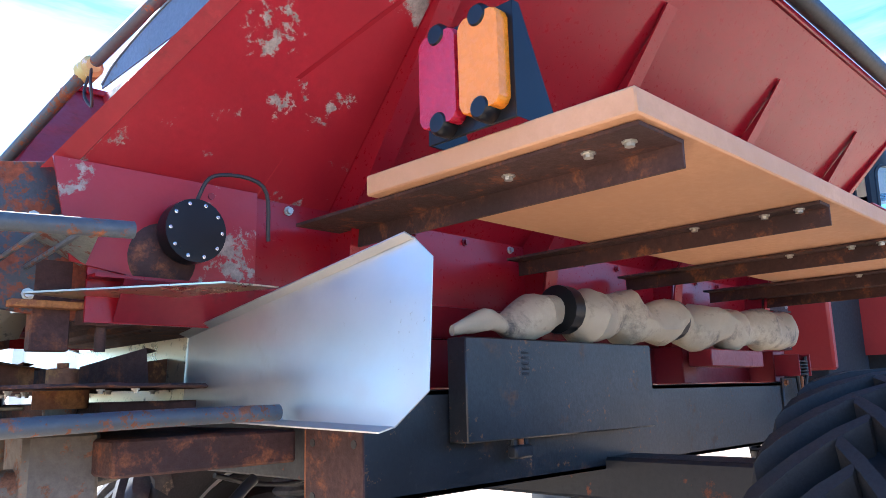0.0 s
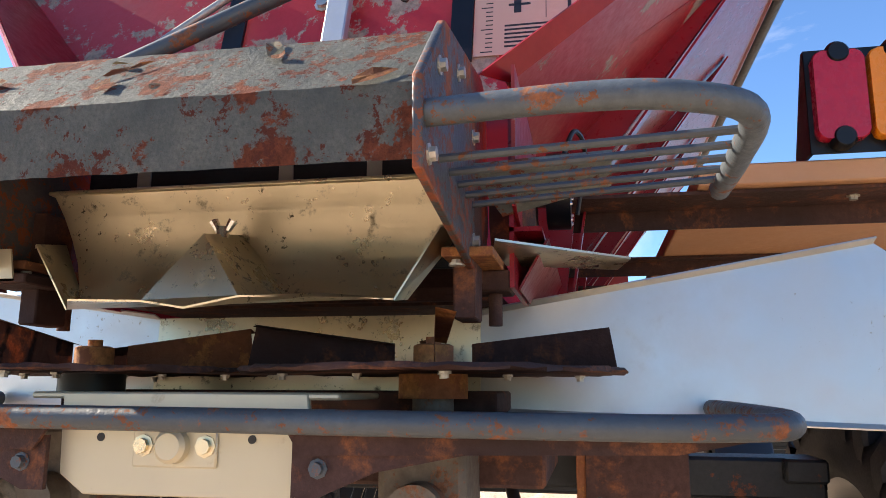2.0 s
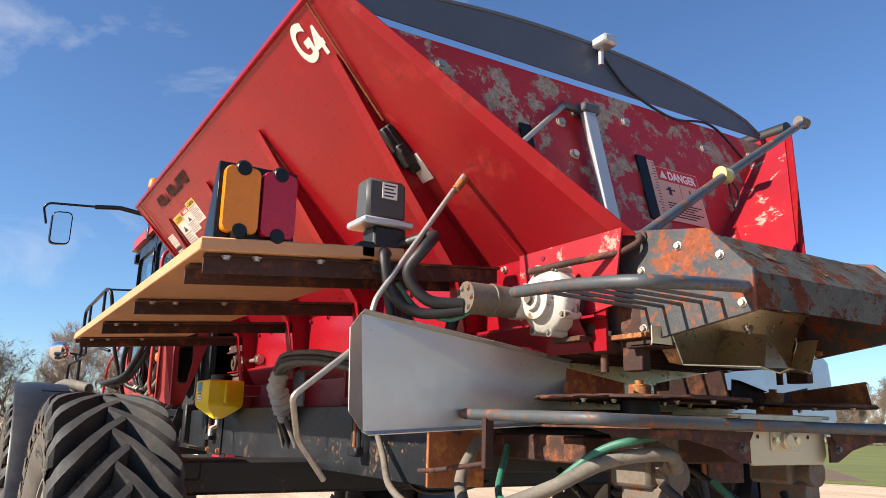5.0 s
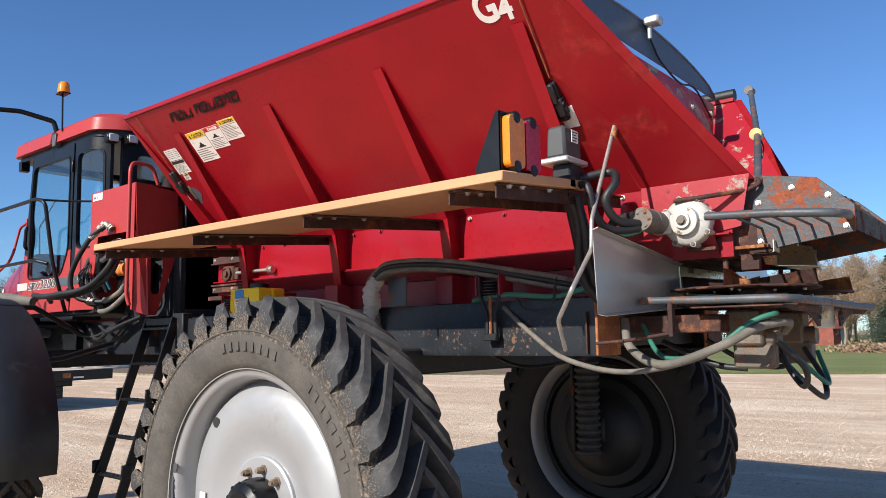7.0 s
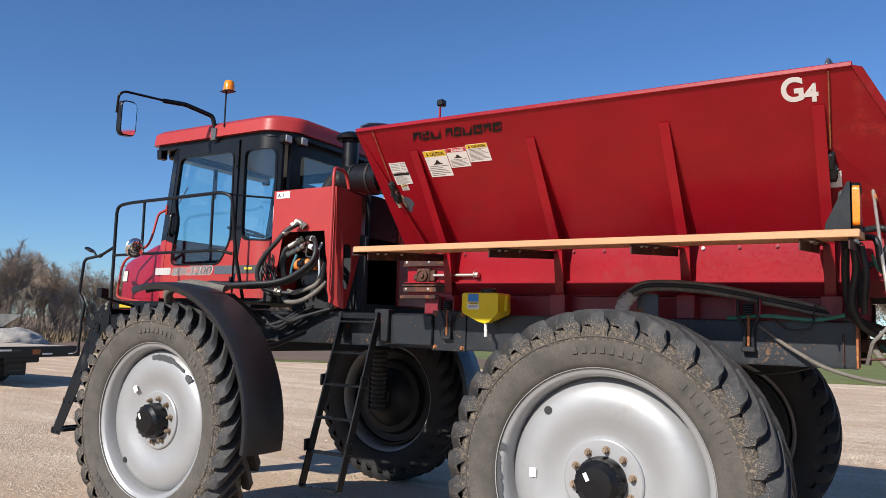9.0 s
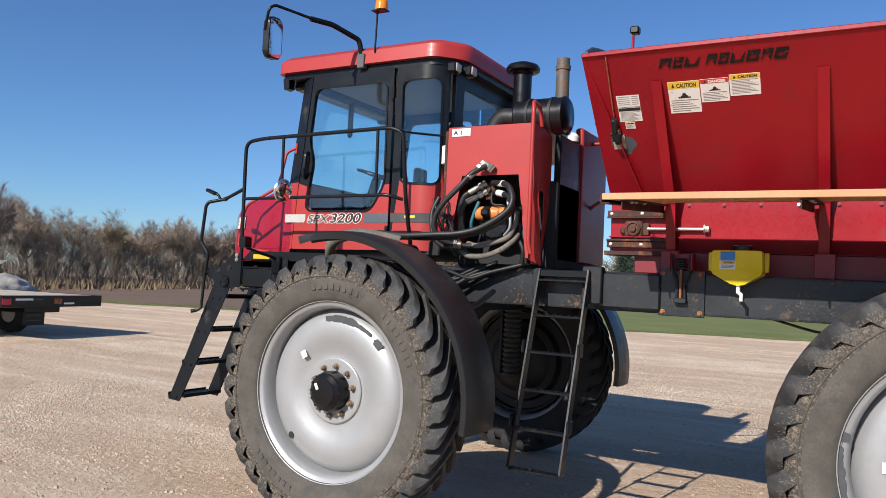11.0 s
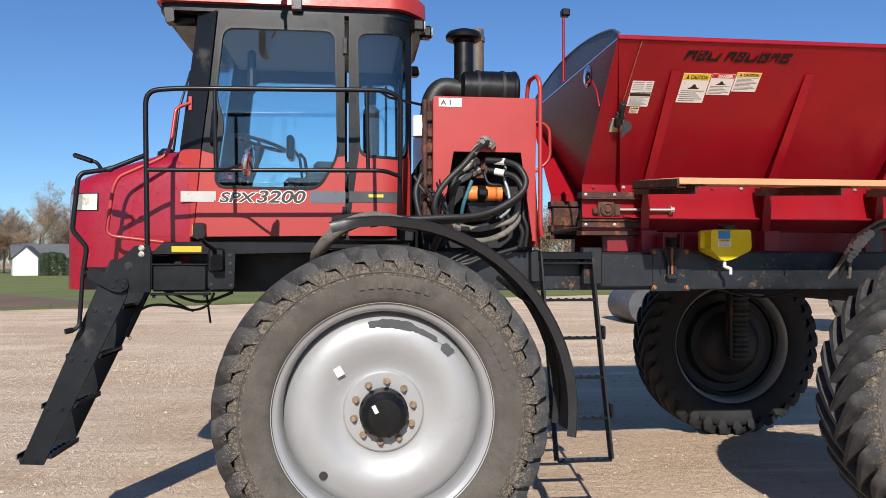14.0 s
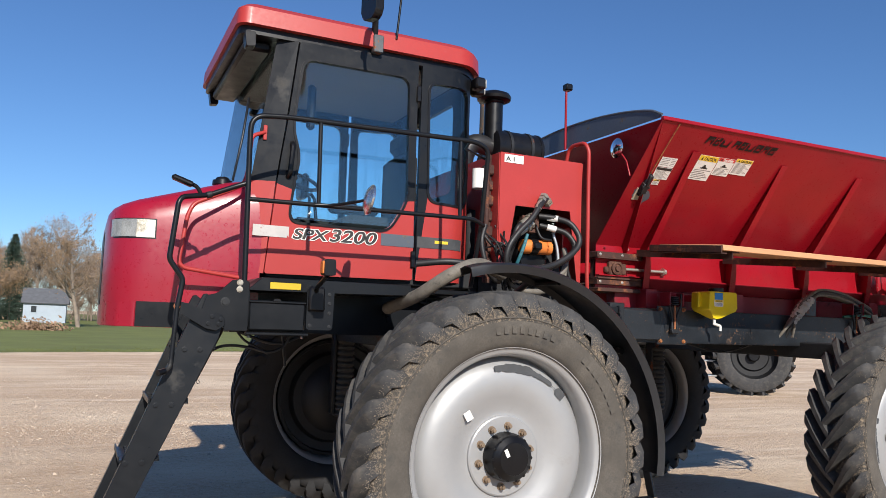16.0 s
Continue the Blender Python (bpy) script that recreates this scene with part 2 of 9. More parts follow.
def sheet(bm, corners, t, w=0.0):
    """A plate of thickness t with the given corners; it thickens against their normal."""
    c = [Vector(p) for p in corners]
    nrm = (c[1] - c[0]).cross(c[2] - c[1]).normalized() * t
    lo = [bm.verts.new(p) for p in c]
    hi = [bm.verts.new(p - nrm) for p in c]
    bm.faces.new(lo)
    bm.faces.new(hi[::-1])
    for i in range(len(c)):
        j = (i + 1) % len(c)
        bm.faces.new((lo[j], lo[i], hi[i], hi[j]))
    bev(bm, lo + hi, w)
    return bm


def tube(bm, pts, r, n=10, round_=0.0, closed=False):
    """A round bar along pts; its corners are rounded by round_."""
    P = [Vector(p) for p in pts]
    if round_ > 0 and len(P) > 2:
        Q = [P[0]]
        for a, b, c in zip(P, P[1:], P[2:]):
            d = min(round_, (a - b).length * 0.49, (c - b).length * 0.49)
            s, e = b + (a - b).normalized() * d, b + (c - b).normalized() * d
            for k in range(6):
                u = k / 5
                Q.append((1 - u) ** 2 * s + 2 * u * (1 - u) * b + u * u * e)
        Q.append(P[-1])
        P = Q
    up = Vector((0, 0, 1))
    rings, ref = [], None
    for i, p in enumerate(P):
        d = (P[min(i + 1, len(P) - 1)] - P[max(i - 1, 0)]).normalized()
        if ref is None:
            ref = d.cross(up if abs(d.z) < 0.9 else Vector((1, 0, 0))).normalized()
        ref = (ref - d * ref.dot(d)).normalized()
        other = d.cross(ref)
        rr = r[i] if isinstance(r, (list, tuple)) else r
        rings.append([bm.verts.new(p + rr * (math.cos(2 * math.pi * k / n) * ref + math.sin(2 * math.pi * k / n) * other)) for k in range(n)])
    for a, b in zip(rings, rings[1:]):
        for k in range(n):
            bm.faces.new((a[k], a[(k + 1) % n], b[(k + 1) % n], b[k]))
    bm.faces.new(rings[0][::-1])
    bm.faces.new(rings[-1])
    return bm


def smooth_path(pts, k=6):
    """A curve through the points."""
    P = [Vector(p) for p in pts]
    P = [2 * P[0] - P[1]] + P + [2 * P[-1] - P[-2]]
    out = []
    for i in range(1, len(P) - 2):
        a, b, c, d = P[i - 1:i + 3]
        for j in range(k):
            u = j / k
            out.append(0.5 * ((2 * b) + (c - a) * u + (2 * a - 5 * b + 4 * c - d) * u * u + (3 * b - a - 3 * c + d) * u ** 3))
    out.append(P[-2])
    return out


def hose(bm, pts, r, n=8):
    return tube(bm, smooth_path(pts), r, max(n, 14) if r > 0.008 else n)


def lathe(bm, profile, centre, axis="y", n=48, close=False, caps=True):
    """Turns (radius, along) pairs about the axis through centre."""
    c = Vector(centre)
    rings = []
    for r, a in profile:
        ring = []
        for k in range(n):
            t = 2 * math.pi * k / n
            u, v = r * math.cos(t), r * math.sin(t)
            ring.append(bm.verts.new(c + {"y": V(u, a, v), "x": V(a, u, v), "z": V(u, v, a)}[axis]))
        rings.append(ring)
    pairs = list(zip(rings, rings[1:])) + ([(rings[-1], rings[0])] if close else [])
    for a, b in pairs:
        for k in range(n):
            bm.faces.new((a[k], b[k], b[(k + 1) % n], a[(k + 1) % n]))
    if not close and caps:
        if profile[0][0] > 1e-5:
            bm.faces.new(rings[0])
        if profile[-1][0] > 1e-5:
            bm.faces.new(rings[-1][::-1])
    bmesh.ops.remove_doubles(bm, verts=[v for ring in (rings[0], rings[-1]) for v in ring], dist=1e-6)
    return bm


def rod(bm, a, b, r, n=10):
    return tube(bm, [a, b], r, n)


def hexbolt(bm, p, d, r=0.012, h=0.012, n=8):
    """A bolt head on its washer, as one turned piece."""
    p, d = Vector(p), Vector(d).normalized()
    tube(bm, [p - d * 0.002, p + d * 0.002, p + d * 0.0025, p + d * h], [r * 1.5, r * 1.5, r, r], n)
    return bm


YC = 1.80          # the machine's middle


def mirror(y):
    return 2 * YC - y


def both(y, far):
    return mirror(y) if far else y


def polyround(pts, r, k=4):
    """The outline with its corners rounded; each corner gives k + 1 points."""
    out = []
    n = len(pts)
    for i in range(n):
        a, b, c = (Vector((*pts[(i + d) % n], 0)) for d in (-1, 0, 1))
        d = min(r, (a - b).length * 0.45, (c - b).length * 0.45)
        s, e = b + (a - b).normalized() * d, b + (c - b).normalized() * d
        for j in range(k + 1):
            u = j / k
            q = (1 - u) ** 2 * s + 2 * u * (1 - u) * b + u * u * e
            out.append((q.x, q.y))
    return out


def ring(bm, outer, inner, axis, a, b, pick=None):
    """A plate from a to b along the axis, between two outlines with as many points each."""
    def at(p, t):
        return {"x": (t, p[0], p[1]), "y": (p[0], t, p[1]), "z": (p[0], p[1], t)}[axis]
    R = [[bm.verts.new(at(p, t)) for p in o] for o in (outer, inner) for t in (a, b)]
    n = len(outer)
    for i in range(n):
        j = (i + 1) % n
        for f in ((R[0][i], R[0][j], R[2][j], R[2][i]), (R[1][j], R[1][i], R[3][i], R[3][j]),
                  (R[0][j], R[0][i], R[1][i], R[1][j]), (R[2][i], R[2][j], R[3][j], R[3][i])):
            face = bm.faces.new(f)
            if pick:
                face.material_index = pick(face.calc_center_median())
    return bm


def words(name, body, size, m, material, parent, bold=0.0, shear=0.0, depth=0.002, width=None, label="", stretch=1.0):
    """Flat lettering with the built-in font; m puts its lower left corner, reading along x."""
    cu = bpy.data.curves.new(name, "FONT")
    cu.body, cu.size, cu.extrude, cu.offset, cu.shear = body, size, depth, bold, shear
    ob = new(name, cu)
    me = bpy.data.meshes.new_from_object(ob)
    bpy.data.objects.remove(ob)
    xs = [v.co.x for v in me.vertices]
    k = width / (max(xs) - min(xs)) if width else stretch
    for v in me.vertices:
        v.co.x *= k
    me.transform(m)
    me.materials.append(material)
    ob = new(name, me)
    ob.parent = parent
    ob.matrix_parent_inverse = Matrix.Translation(-base_of(parent))
    return tagged(ob, label)


def on_plane(origin, right, up):
    """The frame of a flat surface: x along right, y along up."""
    r = Vector(right).normalized()
    u = Vector(up)
    u = (u - r * u.dot(r)).normalized()
    m = Matrix((r, u, r.cross(u))).transposed().to_4x4()
    return Matrix.Translation(origin) @ m


def flat(bm, m, x0, x1, y0, y1, t=0.002, w=0.0):
    """A thin plate on a plane frame."""
    return box(bm, x0, x1, y0, y1, 0, t, w, m)


def glass(name, tint, gloss=0.5):
    m = bpy.data.materials.new(name)
    m.use_nodes = True
    n, l = m.node_tree.nodes, m.node_tree.links
    n.remove(n["Principled BSDF"])
    tr, gl, mx, fr, pw, mr_ = (n.new(k) for k in ("ShaderNodeBsdfTransparent", "ShaderNodeBsdfGlossy", "ShaderNodeMixShader", "ShaderNodeLayerWeight", "ShaderNodeMath", "ShaderNodeMapRange"))
    tr.inputs["Color"].default_value = (*tint, 1)
    gl.inputs["Roughness"].default_value = 0.02
    fr.inputs["Blend"].default_value = 0.5
    pw.operation = "POWER"
    pw.inputs[1].default_value = 5.0
    mr_.inputs["To Min"].default_value, mr_.inputs["To Max"].default_value = 0.085, 0.85
    l.new(fr.outputs["Facing"], pw.inputs[0])
    l.new(pw.outputs[0], mr_.inputs["Value"])
    l.new(mr_.outputs[0], mx.inputs[0])
    l.new(tr.outputs[0], mx.inputs[1])
    l.new(gl.outputs[0], mx.inputs[2])
    l.new(mx.outputs[0], n["Material Output"].inputs["Surface"])
    return m


M["glass"] = glass("tinted_cab_glass", (0.885, 0.975, 0.98))
M["mirror"] = mat("mirror_glass", (0.9, 0.9, 0.9), 0.03, 1.0, vary=0.0, bump=0.0)
M["chrome"] = mat("bright_steel", (0.75, 0.74, 0.72), 0.22, 0.95, vary=0.05, bump=0.0)
M["hose"] = mat("black_hose", (0.014, 0.014, 0.015), 0.5, vary=0.3, bump=0.02, dust=(0.12, 0.10, 0.08), dust_amount=0.15)
M["hose_old"] = mat("dusty_hose", (0.16, 0.143, 0.118), 0.75, vary=0.4, noise_scale=10, stain=(0.03, 0.03, 0.03), stain_amount=0.3, stain_scale=22, bump=0.03, edge=0.2)
M["hose_green"] = mat("green_hose", (0.03, 0.16, 0.11), 0.5, vary=0.2)
M["white_cast"] = mat("white_cast_housing", (0.44, 0.43, 0.39), 0.5, vary=0.14, stain=(0.22, 0.14, 0.08), stain_amount=0.22, stain_scale=16, bump=0.02)
M["motor_grey"] = mat("grimy_motor", (0.13, 0.11, 0.09), 0.6, 0.2, vary=0.35, stain=(0.22, 0.10, 0.055), stain_amount=0.3, stain_scale=16, bump=0.03)
M["label"] = mat("white_label", (0.75, 0.74, 0.70), 0.5, vary=0.04, bump=0.0, stain=(0.5, 0.45, 0.36), stain_amount=0.1, stain_scale=20)
M["reflector_yellow"] = mat("yellow_reflector", (0.52, 0.36, 0.01), 0.5, vary=0.1, noise_scale=40, bump=0.0)
M["stripe_white"] = mat("scuffed_white_stripe", (0.46, 0.44, 0.42), 0.6, vary=0.12, noise_scale=8, stain=(0.36, 0.05, 0.045), stain_amount=0.1, stain_scale=22, bump=0.0)
M["label_yellow"] = mat("yellow_label", (0.75, 0.50, 0.03), 0.5, vary=0.05, bump=0.0)
M["label_red"] = mat("red_label", (0.55, 0.03, 0.03), 0.5, vary=0.05, bump=0.0)
M["label_pink"] = mat("faded_label", (0.62, 0.40, 0.30), 0.55, vary=0.1, bump=0.0)
M["ink"] = mat("black_ink", (0.02, 0.02, 0.02), 0.5, vary=0.1, bump=0.0)
M["ink_grey"] = mat("grey_ink", (0.22, 0.21, 0.20), 0.5, vary=0.1, bump=0.0)
M["letter_black"] = mat("worn_black_letter", (0.02, 0.016, 0.016), 0.5, vary=0.2, stain=(0.40, 0.03, 0.03), stain_amount=0.2, stain_scale=30, bump=0.0)
M["yellow"] = mat("yellow_plastic", (0.72, 0.55, 0.015), 0.38, vary=0.07, bump=0.005)
M["blue_label"] = mat("blue_label", (0.02, 0.20, 0.55), 0.4, vary=0.05, bump=0.0)
M["plastic"] = mat("black_plastic", (0.005, 0.005, 0.006), 0.32, vary=0.15, noise_scale=1.5, fine=7, bump=0.004, dust=(0.045, 0.04, 0.034), dust_amount=0.12, spec=0.35)
M["grey_box"] = mat("grey_plastic", (0.055, 0.058, 0.058), 0.5, vary=0.12, bump=0.01)
M["amber"] = mat("amber_lens", (0.75, 0.22, 0.01), 0.25, vary=0.05, bump=0.0)
M["red_lens"] = mat("red_lens", (0.42, 0.008, 0.03), 0.25, vary=0.05, bump=0.0)
M["clear_lens"] = mat("headlight_lens", (0.50, 0.51, 0.48), 0.22, 0.2, vary=0.12, bump=0.0)
M["orange"] = mat("orange_filter", (0.70, 0.20, 0.04), 0.45, vary=0.08, bump=0.0)
M["arch"] = mat("dark_steel_sheet", (0.085, 0.10, 0.125), 0.45, 0.2, vary=0.12, stain=(0.16, 0.125, 0.09), stain_amount=0.12, stain_scale=5)
M["seat"] = mat("seat_fabric", (0.02, 0.023, 0.026), 0.85, vary=0.2, bump=0.03)
M["lining"] = mat("cab_lining", (0.014, 0.015, 0.017), 0.8, vary=0.1)
M["cloth"] = mat("dirty_canvas", (0.42, 0.37, 0.28), 0.9, vary=0.2, stain=(0.12, 0.11, 0.10), stain_amount=0.35, stain_scale=6, bump=0.04, edge=0.15)
M["alu"] = mat("aluminium_panel", (0.50, 0.53, 0.54), 0.4, 0.6, vary=0.1, bump=0.005)

M["headliner"] = mat("pale_headliner", (0.42, 0.43, 0.42), 0.85, vary=0.06)
# ---- ground ----
def ground_mat():
    m = bpy.data.materials.new("packed_gravel")
    m.use_nodes = True
    n, l = m.node_tree.nodes, m.node_tree.links
    p = n["Principled BSDF"]
    tc = n.new("ShaderNodeTexCoord")

    def tex(scale, detail=8, rough=0.62, stretch=None):
        t = n.new("ShaderNodeTexNoise")
        t.inputs["Scale"].default_value, t.inputs["Detail"].default_value, t.inputs["Roughness"].default_value = scale, detail, rough
        if stretch:
            mp = n.new("ShaderNodeMapping")
            mp.inputs["Scale"].default_value = stretch
            mp.inputs["Rotation"].default_value = (0, 0, radians(-9))
            l.new(tc.outputs["Object"], mp.inputs["Vector"])
            l.new(mp.outputs[0], t.inputs["Vector"])
        else:
            l.new(tc.outputs["Object"], t.inputs["Vector"])
        return t.outputs["Fac"]

    def rng(s, a, b, lo=0.0, hi=1.0):
        r = n.new("ShaderNodeMapRange")
        for k, v in (("From Min", a), ("From Max", b), ("To Min", lo), ("To Max", hi)):
            r.inputs[k].default_value = v
        l.new(s, r.inputs["Value"])
        return r.outputs[0]

    def mix(f, a, b):
        x = n.new("ShaderNodeMix")
        x.data_type = "RGBA"
        l.new(f, x.inputs[0])
        for s, v in ((x.inputs[6], a), (x.inputs[7], b)):
            if isinstance(v, tuple):
                s.default_value = (*v, 1)
            else:
                l.new(v, s)
        return x.outputs[2]

    streaks = tex(0.55, 9, 0.6, (0.22, 1.7, 1))
    base = mix(rng(streaks, 0.40, 0.62), (0.55, 0.375, 0.245), (0.82, 0.655, 0.475))
    base = mix(rng(tex(0.16, 6, 0.55, (0.5, 1.4, 1)), 0.46, 0.60, 0.0, 0.8), base, (0.50, 0.325, 0.205))
    base = mix(rng(tex(0.7), 0.50, 0.66), base, (0.50, 0.335, 0.215))
    base = mix(rng(tex(0.9, 7, 0.6, (0.25, 1.9, 1)), 0.56, 0.68, 0.0, 0.9), base, (0.86, 0.72, 0.56))
    base = mix(rng(tex(16, 6, 0.75), 0.42, 0.68), base, (0.68, 0.53, 0.385))
    base = mix(rng(tex(70, 4, 0.8), 0.56, 0.74), base, (0.78, 0.68, 0.56))
    base = mix(rng(tex(55, 4, 0.8), 0.60, 0.75), base, (0.20, 0.135, 0.085))
    base = mix(rng(tex(30, 5, 0.8), 0.57, 0.72), base, (0.27, 0.185, 0.12))
    base = mix(rng(tex(120, 3, 0.8), 0.62, 0.76), base, (0.80, 0.71, 0.60))
    l.new(base, p.inputs["Base Color"])
    p.inputs["Roughness"].default_value = 0.95
    p.inputs["Specular IOR Level"].default_value = 0.2
    b = n.new("ShaderNodeBump")
    b.inputs["Strength"].default_value = 1.0
    b.inputs["Distance"].default_value = 0.05
    l.new(tex(9, 9, 0.75), b.inputs["Height"])
    b2 = n.new("ShaderNodeBump")
    b2.inputs["Strength"].default_value = 0.7
    b2.inputs["Distance"].default_value = 0.04
    l.new(streaks, b2.inputs["Height"])
    l.new(b2.outputs[0], b.inputs["Normal"])
    l.new(b.outputs[0], p.inputs["Normal"])
    return m


bm = B()
bmesh.ops.create_grid(bm, x_segments=2, y_segments=2, size=1500)
solo("ground", bm, ground_mat(), "packed tan gravel yard with ruts and loose stones", "ground", kind="structure", smooth=None)


def edge_y(x):
    """Where the yard ends and the lawn begins."""
    return 30.5 + (0.44 * x if x < 0 else 0.36 * x)


M["grass"] = mat("mown_lawn", (0.145, 0.165, 0.038), 0.9, vary=0.25, noise_scale=0.25, stain=(0.17, 0.15, 0.06), stain_amount=0.25, stain_scale=0.35, bump=0.1, bump_scale=14, edge=0.25, fine=40)
M["soil"] = mat("bare_field", (0.16, 0.10, 0.065), 0.95, vary=0.2, noise_scale=0.3, stain=(0.12, 0.12, 0.05), stain_amount=0.3, stain_scale=0.5, bump=0.1, bump_scale=10, edge=0.2)
M["dry_grass"] = mat("dry_weeds", (0.20, 0.145, 0.085), 0.95, vary=0.3, noise_scale=0.6, bump=0.05)
rnd = random.Random(2)
bm = B()
xs = [-90 + 2.0 * i for i in range(121)]
a = [bm.verts.new((x, edge_y(max(x, -26)) + rnd.uniform(-0.35, 0.35), 0.012)) for x in xs]
c = [bm.verts.new((x, 320, 0.012)) for x in xs]
for i in range(len(xs) - 1):
    bm.faces.new((a[i], a[i + 1], c[i + 1], c[i]))
solo("lawn", bm, M["grass"], "mown green lawn beyond the gravel yard", "lawn", kind="structure", smooth=None)
bm = B()
field = [(-95, 14), (-30, 19.5), (-14, 25.5), (-10, 29), (-16, 36), (-40, 60), (-95, 110)]
bm.faces.new([bm.verts.new((x, y, 0.018)) for x, y in field])
solo("bare_field", bm, M["soil"], "brown bare soil beside the lawn", "field", kind="structure", smooth=None)

# Grass blades along the edge, and loose stones on the yard.
bm = B()
for i in range(9000):
    x = rnd.uniform(-30, 22)
    y = edge_y(x) + abs(rnd.gauss(0, 1.6)) + 0.05
    h, t = rnd.uniform(0.02, 0.06), rnd.uniform(0, 6.28)
    w = 0.012
    p = V(x, y, 0.01)
    v = [bm.verts.new(p + V(math.cos(t) * w, math.sin(t) * w, 0)), bm.verts.new(p - V(math.cos(t) * w, math.sin(t) * w, 0)), bm.verts.new(p + V(rnd.uniform(-.05, .05), rnd.uniform(-.05, .05), h))]
    bm.faces.new(v)
solo("lawn_edge_grass", bm, M["grass"], "tufts of grass along the lawn edge", "grass", kind="stuff", smooth=None)
M["stone"] = mat("loose_stone", (0.47, 0.375, 0.285), 0.9, vary=0.35, noise_scale=0.8, fine=6, bump=0.03)
stones = []
for i in range(52000):
    u = rnd.random()
    if u < 0.22:
        v = rnd.random()
        x, y = -2.2 - 4.6 * v + rnd.gauss(0, 0.35), -2.6 + 6.0 * v + rnd.gauss(0, 0.35)
    elif u < 0.5:
        x, y = rnd.gauss(-4.5, 2.4), rnd.gauss(-0.6, 1.7)
    elif u < 0.75:
        x, y = rnd.uniform(-14, 10), rnd.uniform(0.5, 22)
    else:
        x, y = rnd.uniform(-8, 7), rnd.gauss(10 + 0.3 * x, 0.8)
    stones.append((x, y, min(0.045, 0.005 + abs(rnd.gauss(0, 0.007)))))
verts, faces = [], []
shape = [(1, 0, 0), (0.3, 0.95, 0), (-0.8, 0.6, 0), (-0.8, -0.6, 0), (0.3, -0.95, 0), (0.35, 0.2, 0.75), (-0.4, 0.1, 0.65), (0.1, -0.45, 0.7)]
sf = [(0, 1, 5), (1, 2, 6, 5), (2, 3, 6), (3, 4, 7, 6), (4, 0, 5, 7), (5, 6, 7)]
for x, y, r in stones:
    k, t, s = len(verts), rnd.uniform(0, 6.28), rnd.uniform(0.6, 1.2)
    for p in shape:
        q = (p[0] * r * s * rnd.uniform(0.8, 1.2), p[1] * r * rnd.uniform(0.8, 1.2), p[2] * r * rnd.uniform(0.6, 1.1))
        verts.append((x + q[0] * math.cos(t) - q[1] * math.sin(t), y + q[0] * math.sin(t) + q[1] * math.cos(t), q[2] - 0.002))
    faces += [tuple(k + i for i in f) for f in sf]
me = bpy.data.meshes.new("loose_stones")
me.from_pydata(verts, [], faces)
me.materials.append(M["stone"])
tagged(new("loose_stones", me), "loose pale stones strewn over the yard", "stones", kind="stuff")
# ---- the vehicle ----
truck = thing("spreader_truck", (1.8, YC, 0), "red high-clearance self-propelled spreader truck parked on gravel", "truck")
LUGS = 33


def lug_mesh(bm, c, s, near):
    """The cleats of one half of the tread; near is the half by the outer wall."""
    for k in range(LUGS):
        base = 2 * math.pi * (k + (0 if near else 0.5)) / LUGS
        prof = []
        for u, v, rr, wid in ((-0.09, 0.002, 0.770, 0.016), (-0.05, -0.006, 0.815, 0.026), (-0.01, -0.004, 0.866, 0.036), (0.02, 0.012, 0.905, 0.043), (0.07, 0.030, 0.921, 0.045), (0.18, 0.062, 0.928, 0.042), (0.38, 0.105, 0.931, 0.038), (0.7, 0.17, 0.932, 0.033), (1.0, 0.235, 0.930, 0.028)):
            y = v if near else 0.42 - v
            prof.append((base + 0.33 * (u ** 0.85 if u > 0 else u), y, rr, wid))
        rings = []
        for a, y, rr, wid in prof:
            lo = min(rr - 0.014, 0.842)
            row = []
            for da, r in ((-wid * 1.55, lo), (-wid * 0.72, rr), (wid * 0.72, rr), (wid * 1.55, lo)):
                t = a + da / 0.9
                row.append(bm.verts.new((c[0] + r * math.cos(t), c[1] + s * y, c[2] + r * math.sin(t))))
            rings.append(row)
        for j, (p, q) in enumerate(zip(rings, rings[1:])):
            for i in range(3):
                bm.faces.new((p[i], p[i + 1], q[i + 1], q[i])).material_index = 1 if j == 0 else 0
        bm.faces.new(rings[0])
        bm.faces.new(rings[-1][::-1])


